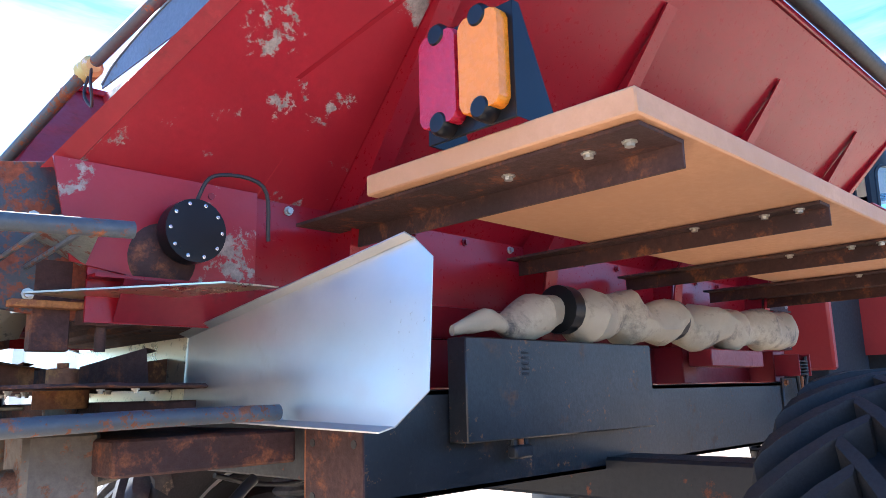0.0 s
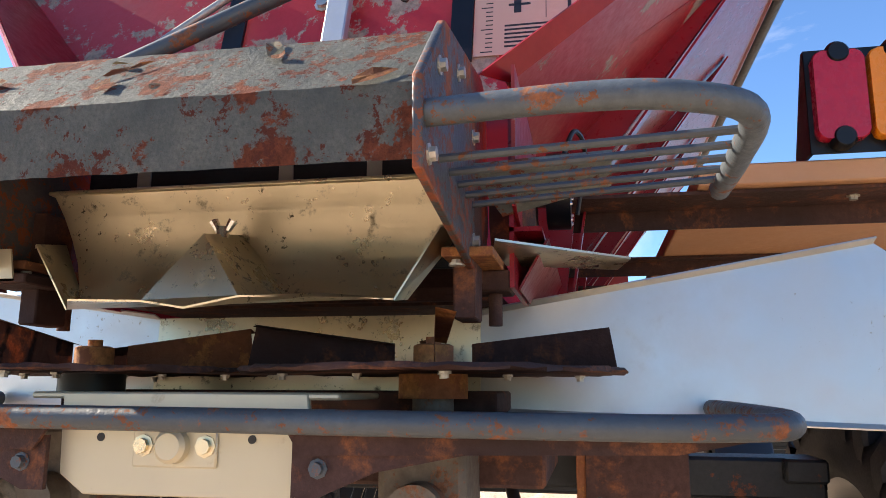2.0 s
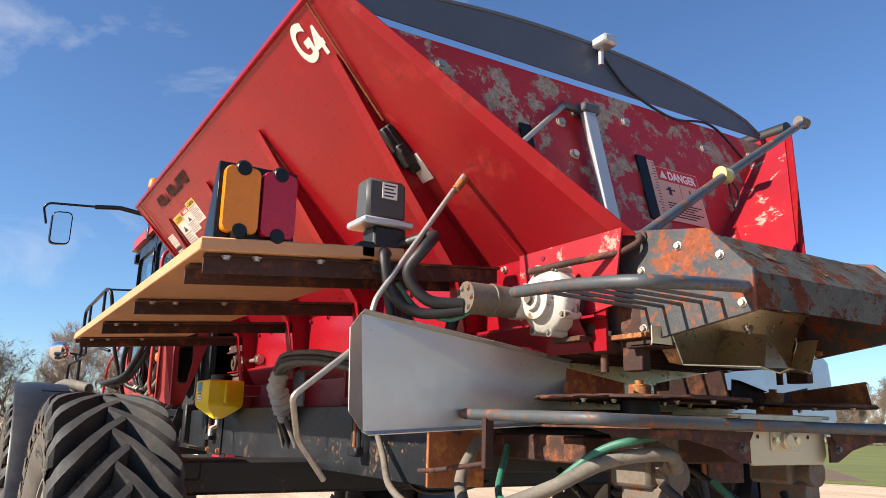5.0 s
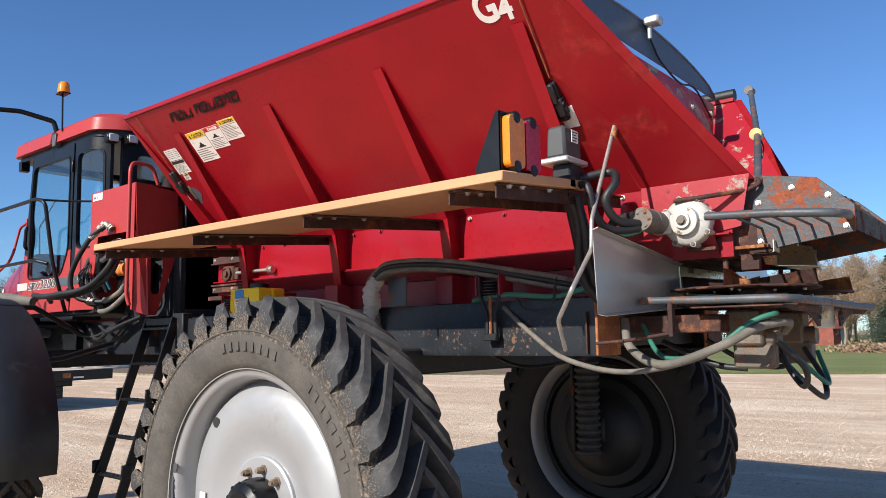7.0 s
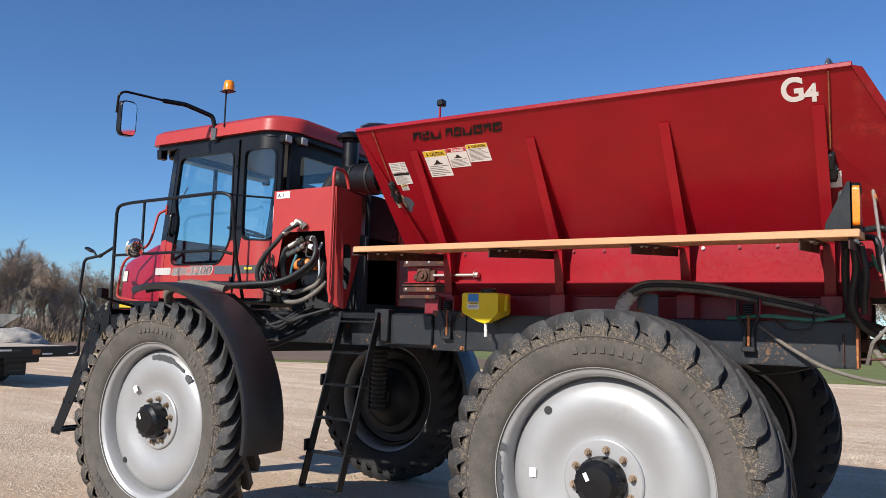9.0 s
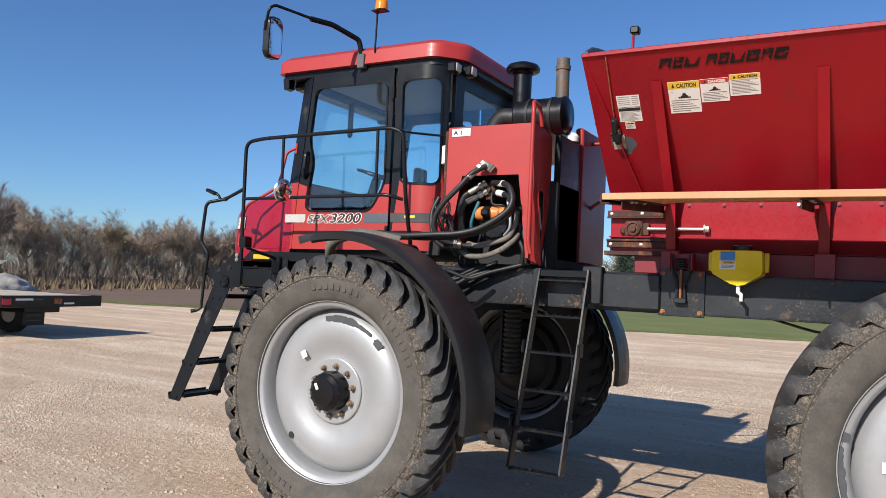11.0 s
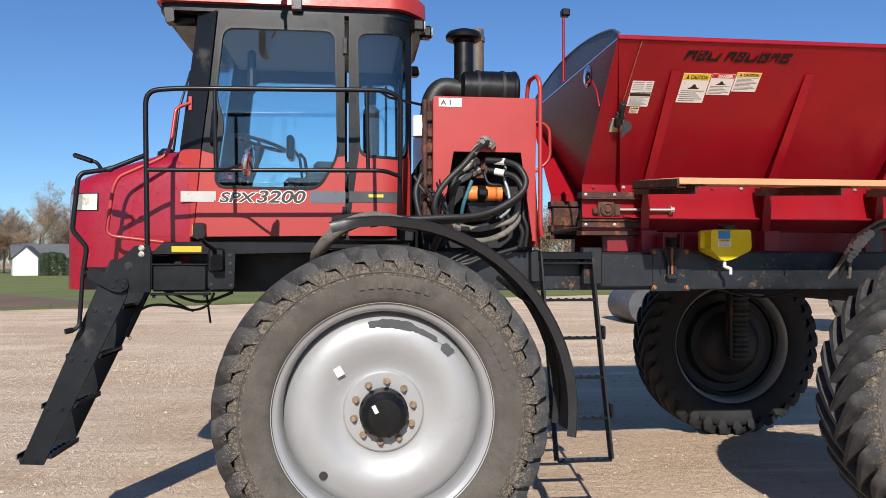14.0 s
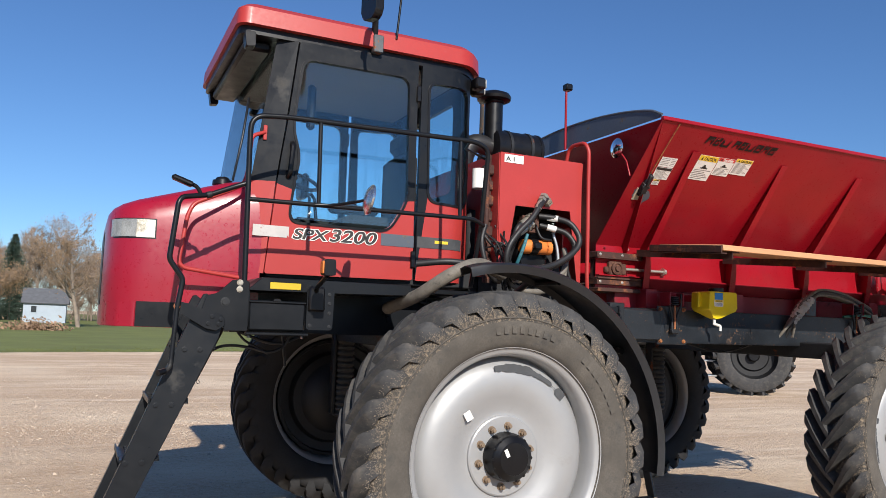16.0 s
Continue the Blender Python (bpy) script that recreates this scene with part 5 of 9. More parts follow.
box(bm, 0.30, 1.12, 1.25, mirror(1.25), 1.83, 2.50, 0.02)
part("engine_block", bm, M["lining"], eb)
fm = on_plane((0.395, BY - 0.001, 2.80), (1, 0, 0), (0, 0, 1))
lb = part("label", flat(B(), fm, 0, 0.155, 0, 0.058, 0.002), M["label"], eb)
words("label_text", "A 1", 0.045, fm @ pose(0.014, 0.012, 0.0022), M["ink"], lb, 0.0015, 0, 0.0004, 0.07)
part("grab_rail", tube(B(), [(1.09, 0.865, 1.93), (1.075, 0.85, 2.0), (1.075, 0.85, 2.96), (1.06, 0.88, 3.02), (1.04, 1.05, 3.02), (1.04, 1.10, 2.88)], 0.015, 10, 0.06), M["cab_red"], eb)
part("grab_rail", tube(B(), [(1.10, 2.0, 2.91), (1.38, 2.0, 2.915), (1.44, 2.0, 2.86), (1.445, 2.0, 2.60), (1.12, 2.0, 2.36)], 0.014, 10, 0.07), M["cab_red"], eb)
part("side_cover", box(B(), 1.066, 1.135, 1.75, 2.4, 1.9, 3.0, 0.015), M["cab_red"], eb)
part("radiator_frame", box(B(), 1.068, 1.12, 1.30, 1.74, 1.9, 2.86, 0.01), M["plastic"], eb)
part("coolant_cap", lathe(B(), [(0, 0), (0.05, 0), (0.055, 0.04), (0.03, 0.07), (0, 0.07)], (1.09, 1.62, 2.86), "z", 16), M["label"], eb)
# Air cleaner and exhaust.
bm = lathe(B(), [(0, -0.05), (0.12, -0.05), (0.147, -0.03), (0.147, 0.35), (0.152, 0.352), (0.152, 0.372), (0.13, 0.39), (0, 0.39)], (0.68, 1.57, 3.065), "x", 28)
ac = part("air_cleaner", bm, M["plastic"], truck, "black round air cleaner with a capped intake")
bm = lathe(B(), [(0.075, 0.0), (0.075, 0.34), (0.085, 0.35), (0.085, 0.37), (0, 0.37)], (0.66, 1.57, 3.08), "z", 24)
part("intake_pipe", bm, M["plastic"], ac)
bm = lathe(B(), [(0.0, 0.0), (0.11, 0.0), (0.135, 0.012), (0.14, 0.035), (0.125, 0.06), (0.06, 0.085), (0, 0.09)], (0.66, 1.57, 3.44), "z", 28)
part("intake_cap", bm, M["plastic"], ac)
bm = hose(B(), [(0.66, 1.57, 3.065), (0.50, 1.57, 3.08), (0.42, 1.57, 2.99), (0.40, 1.57, 2.86)], 0.075, 16)
part("intake_elbow", bm, M["hose"], ac)
for x in (0.76, 0.95):
    part("band", lathe(B(), [(0.148, -0.012), (0.154, -0.012), (0.154, 0.012), (0.148, 0.012)], (x, 1.57, 3.065), "x", 28), M["steel_dark"], ac)
bm = lathe(B(), [(0.075, 0), (0.075, 0.18), (0.06, 0.24), (0.056, 0.70), (0.064, 0.70), (0.064, 0.74), (0.056, 0.745), (0.056, 0.80), (0.05, 0.80), (0.05, 0.7), (0.0, 0.7)], (0.835, 2.02, 2.87), "z", 20)
part("exhaust_pipe", bm, M["motor_grey"], truck, "rusty upright exhaust pipe")
part("oil_filter", lathe(B(), [(0, 0), (0.05, 0), (0.05, 0.14), (0, 0.15)], (0.28, 1.06, 2.62), "z", 18), M["label"], truck, "white oil filter")
bm = B()
for k in range(7):
    box(bm, 0.29, 0.37, 0.98 + 0.01 * (k % 2), 1.06, 2.05 + 0.11 * k, 2.13 + 0.11 * k, 0.015)
rod(bm, (0.31, 0.99, 1.95), (0.31, 0.99, 2.86), 0.018)
rod(bm, (0.35, 1.02, 1.95), (0.34, 1.02, 2.86), 0.014)
part("control_valve", bm, M["rust_dark"], truck)

# Pump with hoses in the bay.
bm = B()
lathe(bm, [(0, 0), (0.11, 0), (0.13, 0.02), (0.13, 0.10), (0.11, 0.12), (0.11, 0.24), (0, 0.24)], (0.72, 1.02, 2.16), "y", 20)
box(bm, 0.60, 0.86, 1.04, 1.20, 2.04, 2.30, 0.02)
for k in range(8):
    a = radians(45 * k)
    hexbolt(bm, (0.72 + 0.10 * math.cos(a), 1.02, 2.16 + 0.10 * math.sin(a)), (0, -1, 0), 0.012, 0.014)
part("hydraulic_pump", bm, M["plastic"], truck, "black hydraulic pump")
bm = lathe(B(), [(0, 0), (0.05, 0), (0.052, 0.01), (0.052, 0.20), (0.03, 0.23), (0, 0.23)], (0.60, 0.985, 2.226), "x", 22)
part("orange_filter", bm, M["orange"], truck, "orange filter canister")
bm = lathe(B(), [(0, 0), (0.058, 0), (0.058, 0.055), (0.03, 0.07), (0, 0.07)], (0.665, 0.985, 2.226), "x", 18)
box(bm, 0.66, 0.73, 0.90, 0.98, 2.20, 2.255, 0.012)
part("filter_head", bm, M["plastic"], truck)
part("filter_end", lathe(B(), [(0, 0), (0.04, 0.0), (0.052, 0.012), (0.052, 0.06), (0, 0.06)], (0.775, 0.985, 2.226), "x", 22), M["orange"], truck, "orange filter end")
rnd = random.Random(11)
HS = [
    ([(0.720, 0.86, 2.565), (0.632, 0.80, 2.499), (0.548, 0.77, 2.398), (0.436, 0.76, 2.288), (0.368, 0.76, 2.191), (0.353, 0.77, 2.097), (0.392, 0.80, 2.019), (0.477, 0.86, 1.985), (0.599, 0.92, 1.978), (0.738, 0.95, 2.007)], 0.020, "hose"),
    ([(0.726, 0.96, 2.451), (0.834, 0.90, 2.436), (0.916, 0.84, 2.398), (0.962, 0.80, 2.311), (0.943, 0.78, 2.233), (0.857, 0.76, 2.159), (0.724, 0.74, 2.089), (0.580, 0.71, 2.053), (0.41, 0.68, 2.042), (0.15, 0.66, 2.03), (-0.10, 0.68, 2.05), (-0.30, 0.78, 2.03)], 0.021, "hose"),
    ([(0.740, 0.97, 2.385), (0.848, 0.91, 2.357), (0.909, 0.87, 2.326), (0.947, 0.83, 2.251), (0.918, 0.81, 2.183), (0.831, 0.79, 2.120), (0.685, 0.77, 2.061), (0.515, 0.74, 2.030), (0.332, 0.71, 2.018), (0.10, 0.72, 2.02), (-0.06, 0.80, 2.00)], 0.020, "hose"),
    ([(0.939, 0.95, 2.230), (0.941, 0.92, 2.143), (0.900, 0.90, 2.051), (0.808, 0.89, 2.011), (0.664, 0.90, 1.979), (0.548, 0.95, 1.997)], 0.019, "hose_old"),
    ([(0.951, 0.96, 2.075), (0.927, 0.93, 2.025), (0.845, 0.90, 1.954), (0.718, 0.89, 1.905), (0.582, 0.90, 1.904), (0.489, 0.95, 1.947)], 0.020, "hose_old"),
    ([(0.864, 0.99, 2.409), (0.854, 0.96, 2.325), (0.879, 0.95, 2.228), (0.884, 0.95, 2.120), (0.828, 0.98, 2.061)], 0.011, "alu"),
    ([(0.553, 0.92, 2.374), (0.514, 0.91, 2.335), (0.480, 0.92, 2.226), (0.460, 0.98, 2.109)], 0.020, "hose"),
    ([(0.538, 0.92, 2.303), (0.507, 0.92, 2.257), (0.489, 0.95, 2.169), (0.490, 1.00, 2.063)], 0.019, "hose"),
    ([(0.714, 0.98, 2.386), (0.729, 0.95, 2.309), (0.762, 0.94, 2.284), (0.822, 0.95, 2.281), (0.843, 0.98, 2.255)], 0.009, "hose"),
    ([(0.991, 0.98, 2.187), (0.985, 0.97, 2.078), (1.013, 0.97, 1.983), (1.004, 0.99, 1.865)], 0.014, "hose"),
    ([(0.955, 0.99, 2.151), (0.950, 0.98, 2.041), (0.983, 0.98, 1.959), (0.967, 1.00, 1.863)], 0.017, "hose"),
    ([(0.625, 0.95, 2.31), (0.596, 0.94, 2.230), (0.569, 0.95, 2.150), (0.56, 0.99, 2.08)], 0.013, "blue_sleeve"),
    ([(0.233, 0.95, 2.335), (0.285, 0.92, 2.245), (0.370, 0.90, 2.160), (0.444, 0.92, 2.103)], 0.010, "hose"),
    ([(0.283, 0.95, 2.348), (0.242, 0.92, 2.219), (0.276, 0.90, 2.047), (0.338, 0.92, 1.978), (0.407, 0.95, 1.958)], 0.018, "hose"),
]
for i, (pts, r, k) in enumerate(HS):
    part("hydraulic_hose", hose(B(), pts, r, 10), M[k], truck)
for a, b, r in (((0.760, 0.885, 2.534), (0.701, 0.86, 2.583), 0.026), ((0.701, 0.86, 2.583), (0.606, 0.79, 2.467), 0.023), ((0.669, 0.97, 2.451), (0.553, 0.92, 2.374), 0.021), ((0.678, 0.97, 2.390), (0.535, 0.92, 2.303), 0.021), ((0.476, 0.86, 1.985), (0.530, 0.88, 1.978), 0.026)):
    va, vb = V(*a), V(*b)
    bm = rod(B(), a, b, r * 0.8, 14)
    for u0, u1, f in ((0.0, 0.16, 1.25), (0.24, 0.40, 1.3), (0.52, 0.98, 1.05)):
        tube(bm, [va.lerp(vb, u0), va.lerp(vb, u1)], r * f, 6 if u0 < 0.5 else 14)
    part("hose_fitting", bm, M["fitting"], truck, "dull steel hose fitting")
for a, b in (((0.785, 0.937, 2.443), (0.846, 0.894, 2.433)), ((0.782, 0.937, 2.373), (0.842, 0.912, 2.358))):
    part("hose_band", rod(B(), a, b, 0.0235, 16), M["label"], truck, "white band on a hose")
part("valve_block", box(hexbolt(hexbolt(box(B(), 0.60, 0.74, 0.975, 1.06, 2.36, 2.45, 0.006), (0.64, 0.975, 2.43), (0, -1, 0), 0.014, 0.02), (0.70, 0.975, 2.40), (0, -1, 0), 0.016, 0.03), 0.66, 0.72, 0.985, 1.04, 2.33, 2.36, 0.004), M["rust_brown"], truck, "rusty valve block")
for k in range(12):
    pts = [(rnd.uniform(0.28, 0.45), rnd.uniform(0.88, 1.0), 2.35 - 0.02 * k), (rnd.uniform(0.32, 0.42), rnd.uniform(0.82, 0.92), 2.2), (rnd.uniform(0.36, 0.50), rnd.uniform(0.85, 0.95), 2.05), (rnd.uniform(0.42, 0.6), 0.95, 1.9)]
    part("wire", hose(B(), pts, 0.006, 6), M["hose"], truck)
for k in range(4):
    pts = [(-0.25 + 0.20 * k, 1.02, 1.82 - 0.01 * k), (0.05 + 0.17 * k, 0.98, 1.74 - 0.03 * (k % 3)), (0.3 + 0.14 * k, 1.0, 1.70 + 0.03 * k), (0.62 + 0.13 * k, 1.05, 1.84 + 0.03 * (k % 2))]
    part("hydraulic_hose", hose(B(), pts, rnd.uniform(0.010, 0.017), 8), M["hose"], truck)

# Front fenders.
M["fender_plastic"] = mat("satin_black_plastic", (0.014, 0.0145, 0.0165), 0.40, vary=0.2, noise_scale=1.5, fine=9, bump=0.004, dust=(0.07, 0.066, 0.06), dust_amount=0.18, spec=0.5)
for far in (0, 1):
    g = lambda y: both(y, far)
    bm = B()
    R = 1.085
    rows = []
    n = 26
    for i in range(n + 1):
        a = radians(106 - (106 + 8) * i / n)
        row = []
        for dy, dr in ((0.03, -0.055), (0.015, -0.012), (0.03, 0.0), (0.22, 0.012), (0.40, 0.0), (0.415, -0.04)):
            wv = 1.0 if i > 5 else 0.35 + 0.13 * i
            row.append(bm.verts.new((0.0 + (R + dr) * math.cos(a), g(0.02 + (dy - 0.02) * wv), 0.925 + (R + dr) * math.sin(a))))
        rows.append(row)
    for a, b in zip(rows, rows[1:]):
        for j in range(5):
            bm.faces.new((a[j], a[j + 1], b[j + 1], b[j]))
    bmesh.ops.recalc_face_normals(bm, faces=bm.faces)
    bmesh.ops.solidify(bm, geom=bm.faces[:], thickness=0.006)
    fd = part("fender", bm, M["fender_plastic"], truck, "black curved plastic fender", smooth=45)
    part("fender_support", tube(B(), [(0.30, g(0.9), 1.72), (0.36, g(0.5), 1.93), (0.40, g(0.20), 1.93)], 0.02), M["black"], fd)
    part("fender_support", tube(B(), [(0.80, g(0.9), 1.65), (0.86, g(0.5), 1.55), (0.88, g(0.2), 1.52)], 0.02), M["black"], fd)
    bm = hose(B(), [(-0.42, g(0.95), 1.74), (-0.38, g(0.55), 1.82), (-0.25, g(0.35), 1.95), (-0.05, g(0.40), 2.02), (0.20, g(0.55), 1.98)], 0.04, 10)
    part("hose_sleeve", bm, M["hose_old"], fd)

# Side ladder behind the box.
ladder = part("ladder", box(B(), 1.10, 1.48, 0.985, 1.04, 1.775, 1.825, 0.004), M["black"], truck, "black tilted steel ladder with studded rungs")
def lad(u):
    """From the foot to the head of the ladder."""
    return V(0, 0.60 + 0.42 * u, 0.495 + 1.33 * u)
for x in (1.115, 1.475):
    a, b = lad(0), lad(1)
    m = Matrix.Translation((x, a.y, a.z)) @ (b - a).to_track_quat("Z", "X").to_matrix().to_4x4()
    bm = box(B(), -0.035, 0.035, -0.008, 0.008, 0, (b - a).length, 0.002, m)
    part("side_rail", bm, M["black"], ladder)
for k in range(6):
    p = lad(k / 5.3)
    bm = box(B(), 1.12, 1.47, p.y - 0.035, p.y + 0.035, p.z - 0.008, p.z + 0.008, 0.003)
    rg = part("rung", bm, M["black"], ladder)
    for j in range(6):
        part("rung_stud", lathe(B(), [(0.009, 0), (0.011, 0.005), (0.006, 0.008)], (1.16 + 0.054 * j, p.y - 0.01, p.z + 0.007), "z", 8), M["steel_dark"], rg)
for u in (0.19, 0.56):
    for x in (1.095, 1.495):
        p = lad(u)
        part("fold_bracket", box(B(), x - 0.01, x + 0.01, p.y - 0.05, p.y + 0.03, p.z, p.z + 0.09, 0.006), M["black"], ladder)
part("ladder_mount", box(B(), 1.42, 1.56, 1.02, 1.10, 1.60, 1.86, 0.008), M["steel_dark"], truck)
part("ladder_mount", box(B(), 1.05, 1.12, 1.02, 1.10, 1.62, 1.84, 0.006), M["steel_dark"], truck)
part("battery_box", box(B(), 1.50, 1.95, 1.06, 1.10, 1.58, 1.82, 0.01), M["frame"], truck)

# Hoses and lines below the tail.
TL = [
    ([(4.30, 1.10, 1.80), (4.50, 1.05, 1.66), (4.72, 0.98, 1.55), (5.0, 0.98, 1.50), (5.25, 1.10, 1.55), (5.42, 1.25, 1.66), (5.50, 1.40, 1.70), (5.48, 1.46, 1.64)], 0.012, "hose_old"),
    ([(4.90, 1.20, 1.72), (4.98, 1.08, 1.60), (5.15, 1.02, 1.53), (5.35, 1.12, 1.60), (5.48, 1.22, 1.68), (5.56, 1.36, 1.70), (5.52, 1.44, 1.66)], 0.019, "hose_old"),
    ([(4.95, 1.28, 1.70), (5.10, 1.14, 1.56), (5.30, 1.12, 1.58), (5.46, 1.20, 1.70), (5.54, 1.26, 1.735), (5.50, 1.38, 1.74)], 0.011, "hose_green"),
    ([(5.50, 1.40, 1.62), (5.58, 1.50, 1.50), (5.55, 1.58, 1.42), (5.48, 1.62, 1.50), (5.45, 1.62, 1.62)], 0.013, "hose"),
    ([(5.40, 1.62, 1.60), (5.52, 1.68, 1.44), (5.58, 1.80, 1.36), (5.55, 1.92, 1.44), (5.46, 1.98, 1.58)], 0.013, "hose"),
    ([(5.42, 1.70, 1.62), (5.55, 1.80, 1.46), (5.57, 1.94, 1.42), (5.50, 2.06, 1.56)], 0.011, "hose_green"),
    ([(4.95, 1.5, 1.62), (5.2, 1.45, 1.52), (5.35, 1.46, 1.50)], 0.014, "hose"),
    ([(4.90, 2.2, 1.62), (5.1, 2.25, 1.50), (5.30, 2.18, 1.48), (5.38, 2.12, 1.56)], 0.014, "hose"),
    ([(4.0, 1.4, 1.56), (4.2, 1.38, 1.50), (4.4, 1.4, 1.51), (4.6, 1.45, 1.56)], 0.009, "hose"),
    ([(2.6, 1.5, 1.56), (2.9, 1.45, 1.49), (3.1, 1.45, 1.5), (3.3, 1.4, 1.56)], 0.009, "hose"),
    ([(4.12, 1.09, 1.84), (4.35, 1.06, 1.86), (4.60, 1.08, 1.84), (4.78, 1.06, 1.87)], 0.013, "hose_green"),
    ([(4.62, 1.08, 1.93), (4.60, 1.05, 1.80), (4.48, 1.04, 1.78), (4.40, 1.07, 1.84)], 0.005, "hose"),
    ([(-1.40, 0.95, 1.58), (-1.15, 0.92, 1.50), (-0.95, 0.95, 1.56)], 0.010, "hose"),
]
for pts, r, k in TL:
    part("hydraulic_hose", hose(B(), pts, r, 8), M[k], truck)
bm = B()
for p in ((5.50, 1.44, 1.66), (5.50, 1.42, 1.70)):
    tube(bm, [V(*p) - V(0.0, 0.05, -0.02), V(*p)], 0.022, 8)
part("hose_fitting", bm, M["motor_grey"], truck)
# ---- hopper ----
M["rag"] = mat("dirty_white_cloth", (0.50, 0.47, 0.42), 0.9, vary=0.2, noise_scale=9, stain=(0.25, 0.22, 0.18), stain_amount=0.3, stain_scale=18, bump=0.05, edge=0.2)
M["red_patch"] = mat("red_paint_patched", (0.33, 0.010, 0.018), 0.42, vary=0.14, stain=(0.34, 0.27, 0.22), stain_amount=0.22, stain_scale=6, bump=0.015, stain_rough=0.75, edge=0.03)
hopper = thing("spreader_hopper", (3.3, YC, 1.83), "red steel fertilizer hopper with sloping ribbed sides and flaking paint", "hopper")
HX0, HX1 = 1.515, 4.86
YT, ZT, YB, ZB = 0.553, 3.20, 1.345, 2.335      # top and foot of the sloping side
SLOPE = V(0, YB - YT, ZB - ZT).normalized()
OUT = V(0, ZB - ZT, -(YB - YT)).normalized()     # outwards, near side
OUT = OUT if OUT.y < 0 else -OUT
for far in (0, 1):
    g = lambda y: both(y, far)
    bm = B()
    sheet(bm, [(HX0, g(YT), ZT), (4.71, g(YT), ZT), (4.71, g(YB), ZB), (HX0, g(YB), ZB)][::1 if far else -1], 0.006)
    side = part("side_panel", bm, M["red"], hopper)
    bm = sheet(B(), [(4.71, g(YT), ZT), (HX1, g(YT), ZT), (5.40, g(YB), ZB), (4.71, g(YB), ZB)][::1 if far else -1], 0.006)
    part("rear_side_panel", bm, M["red_patch"] if far else M["red_smear"], hopper, "weathered red rear panel")
    # Rolled top rim.
    part("top_rim", box(B(), HX0, HX1 + 0.01, g(YT - 0.005), g(YT + 0.032), ZT - 0.012, ZT + 0.018, 0.005), M["red"], side)
    # Ribs from the rim to the frame.
    for i, x in enumerate((1.975, 2.925, 3.835, 4.70)):
        bm = B()
        y1, z1 = 0.70, 3.035
        prism(bm, [(g(y1), z1), (g(y1 + 0.012), z1 - 0.02), (g(YB + 0.02), ZB), (g(YB + 0.02), 1.98), (g(YB - 0.06), 1.98), (g(YB - 0.10), 2.30)], "x", x - 0.005, x + 0.005)
        w = 0.042
        sheet(bm, [(x - w, g(y1 - 0.004), z1), (x + w - 0.02, g(y1 - 0.004), z1), (x + w - 0.02, g(YB - 0.125), 2.31), (x - w, g(YB - 0.125), 2.31)][::-1 if far else 1], 0.006)
        sheet(bm, [(x - w, g(YB - 0.125), 2.31), (x + w - 0.02, g(YB - 0.125), 2.31), (x + w - 0.02, g(YB - 0.07), 1.98), (x - w, g(YB - 0.07), 1.98)][::-1 if far else 1], 0.006)
        part("rib", bm, M["red"], hopper)
        part("rib_foot", box(B(), x - 0.06, x + 0.06, g(1.20), g(1.40), 1.835, 1.99, 0.004), M["red_dark"], hopper)
    # Upright sill with its flange and bolts.
    bm = box(B(), HX0, 5.36, g(YB - 0.003), g(YB + 0.005), 1.99, ZB, 0.0)
    box(bm, HX0, 5.36, g(YB - 0.05), g(YB + 0.005), 2.085, 2.093, 0.0)
    sill = part("sill", bm, M["red"], hopper)
    bm = B()
    sheet(bm, [(HX0 + 0.5, g(YB - 0.055), 2.085), (5.30, g(YB - 0.055), 2.085), (5.30, g(YB - 0.004), 1.995), (HX0 + 0.5, g(YB - 0.004), 1.995)][::-1 if far else 1], 0.004)
    part("skirt", bm, M["red_dark"], sill)
    x = 1.6
    while x < 5.3:
        part("bolt", hexbolt(B(), (x, g(YB - 0.006), 2.315), (0, 1 if far else -1, 0), 0.009, 0.012), M["bolt"] if int(x * 10) % 3 == 0 else M["red_dark"], sill)
        x += 0.232
    part("subframe", box(B(), 1.7, 4.9, g(1.33), g(1.44), 1.835, 1.985, 0.004), M["red_dark"], hopper)
    # Rear cheek past the end wall: sloping flange with its turned edge.
    bm = B()
    sheet(bm, [(HX1, g(YT), ZT), (HX1 + 0.055, g(YT + 0.03), ZT - 0.01), (5.455, g(YB + 0.045), ZB - 0.005), (5.40, g(YB), ZB)][::-1 if far else 1], 0.005)
    sheet(bm, [(4.72, g(0.86), 2.86), (4.735, g(0.86), 2.86), (5.21, g(YB + 0.004), ZB), (5.195, g(YB + 0.004), ZB)][::-1 if far else 1], -0.010)
    part("rear_flange", bm, M["red_smear"], hopper)
    bm = B()
    sheet(bm, [(4.95, g(YB - 0.01), ZB + 0.01), (5.45, g(YB - 0.01), ZB + 0.01), (5.40, g(YB - 0.004), 2.12), (4.95, g(YB - 0.004), 2.05)][::-1 if far else 1], 0.006)
    part("rear_cheek", bm, M["red_patch"], hopper)

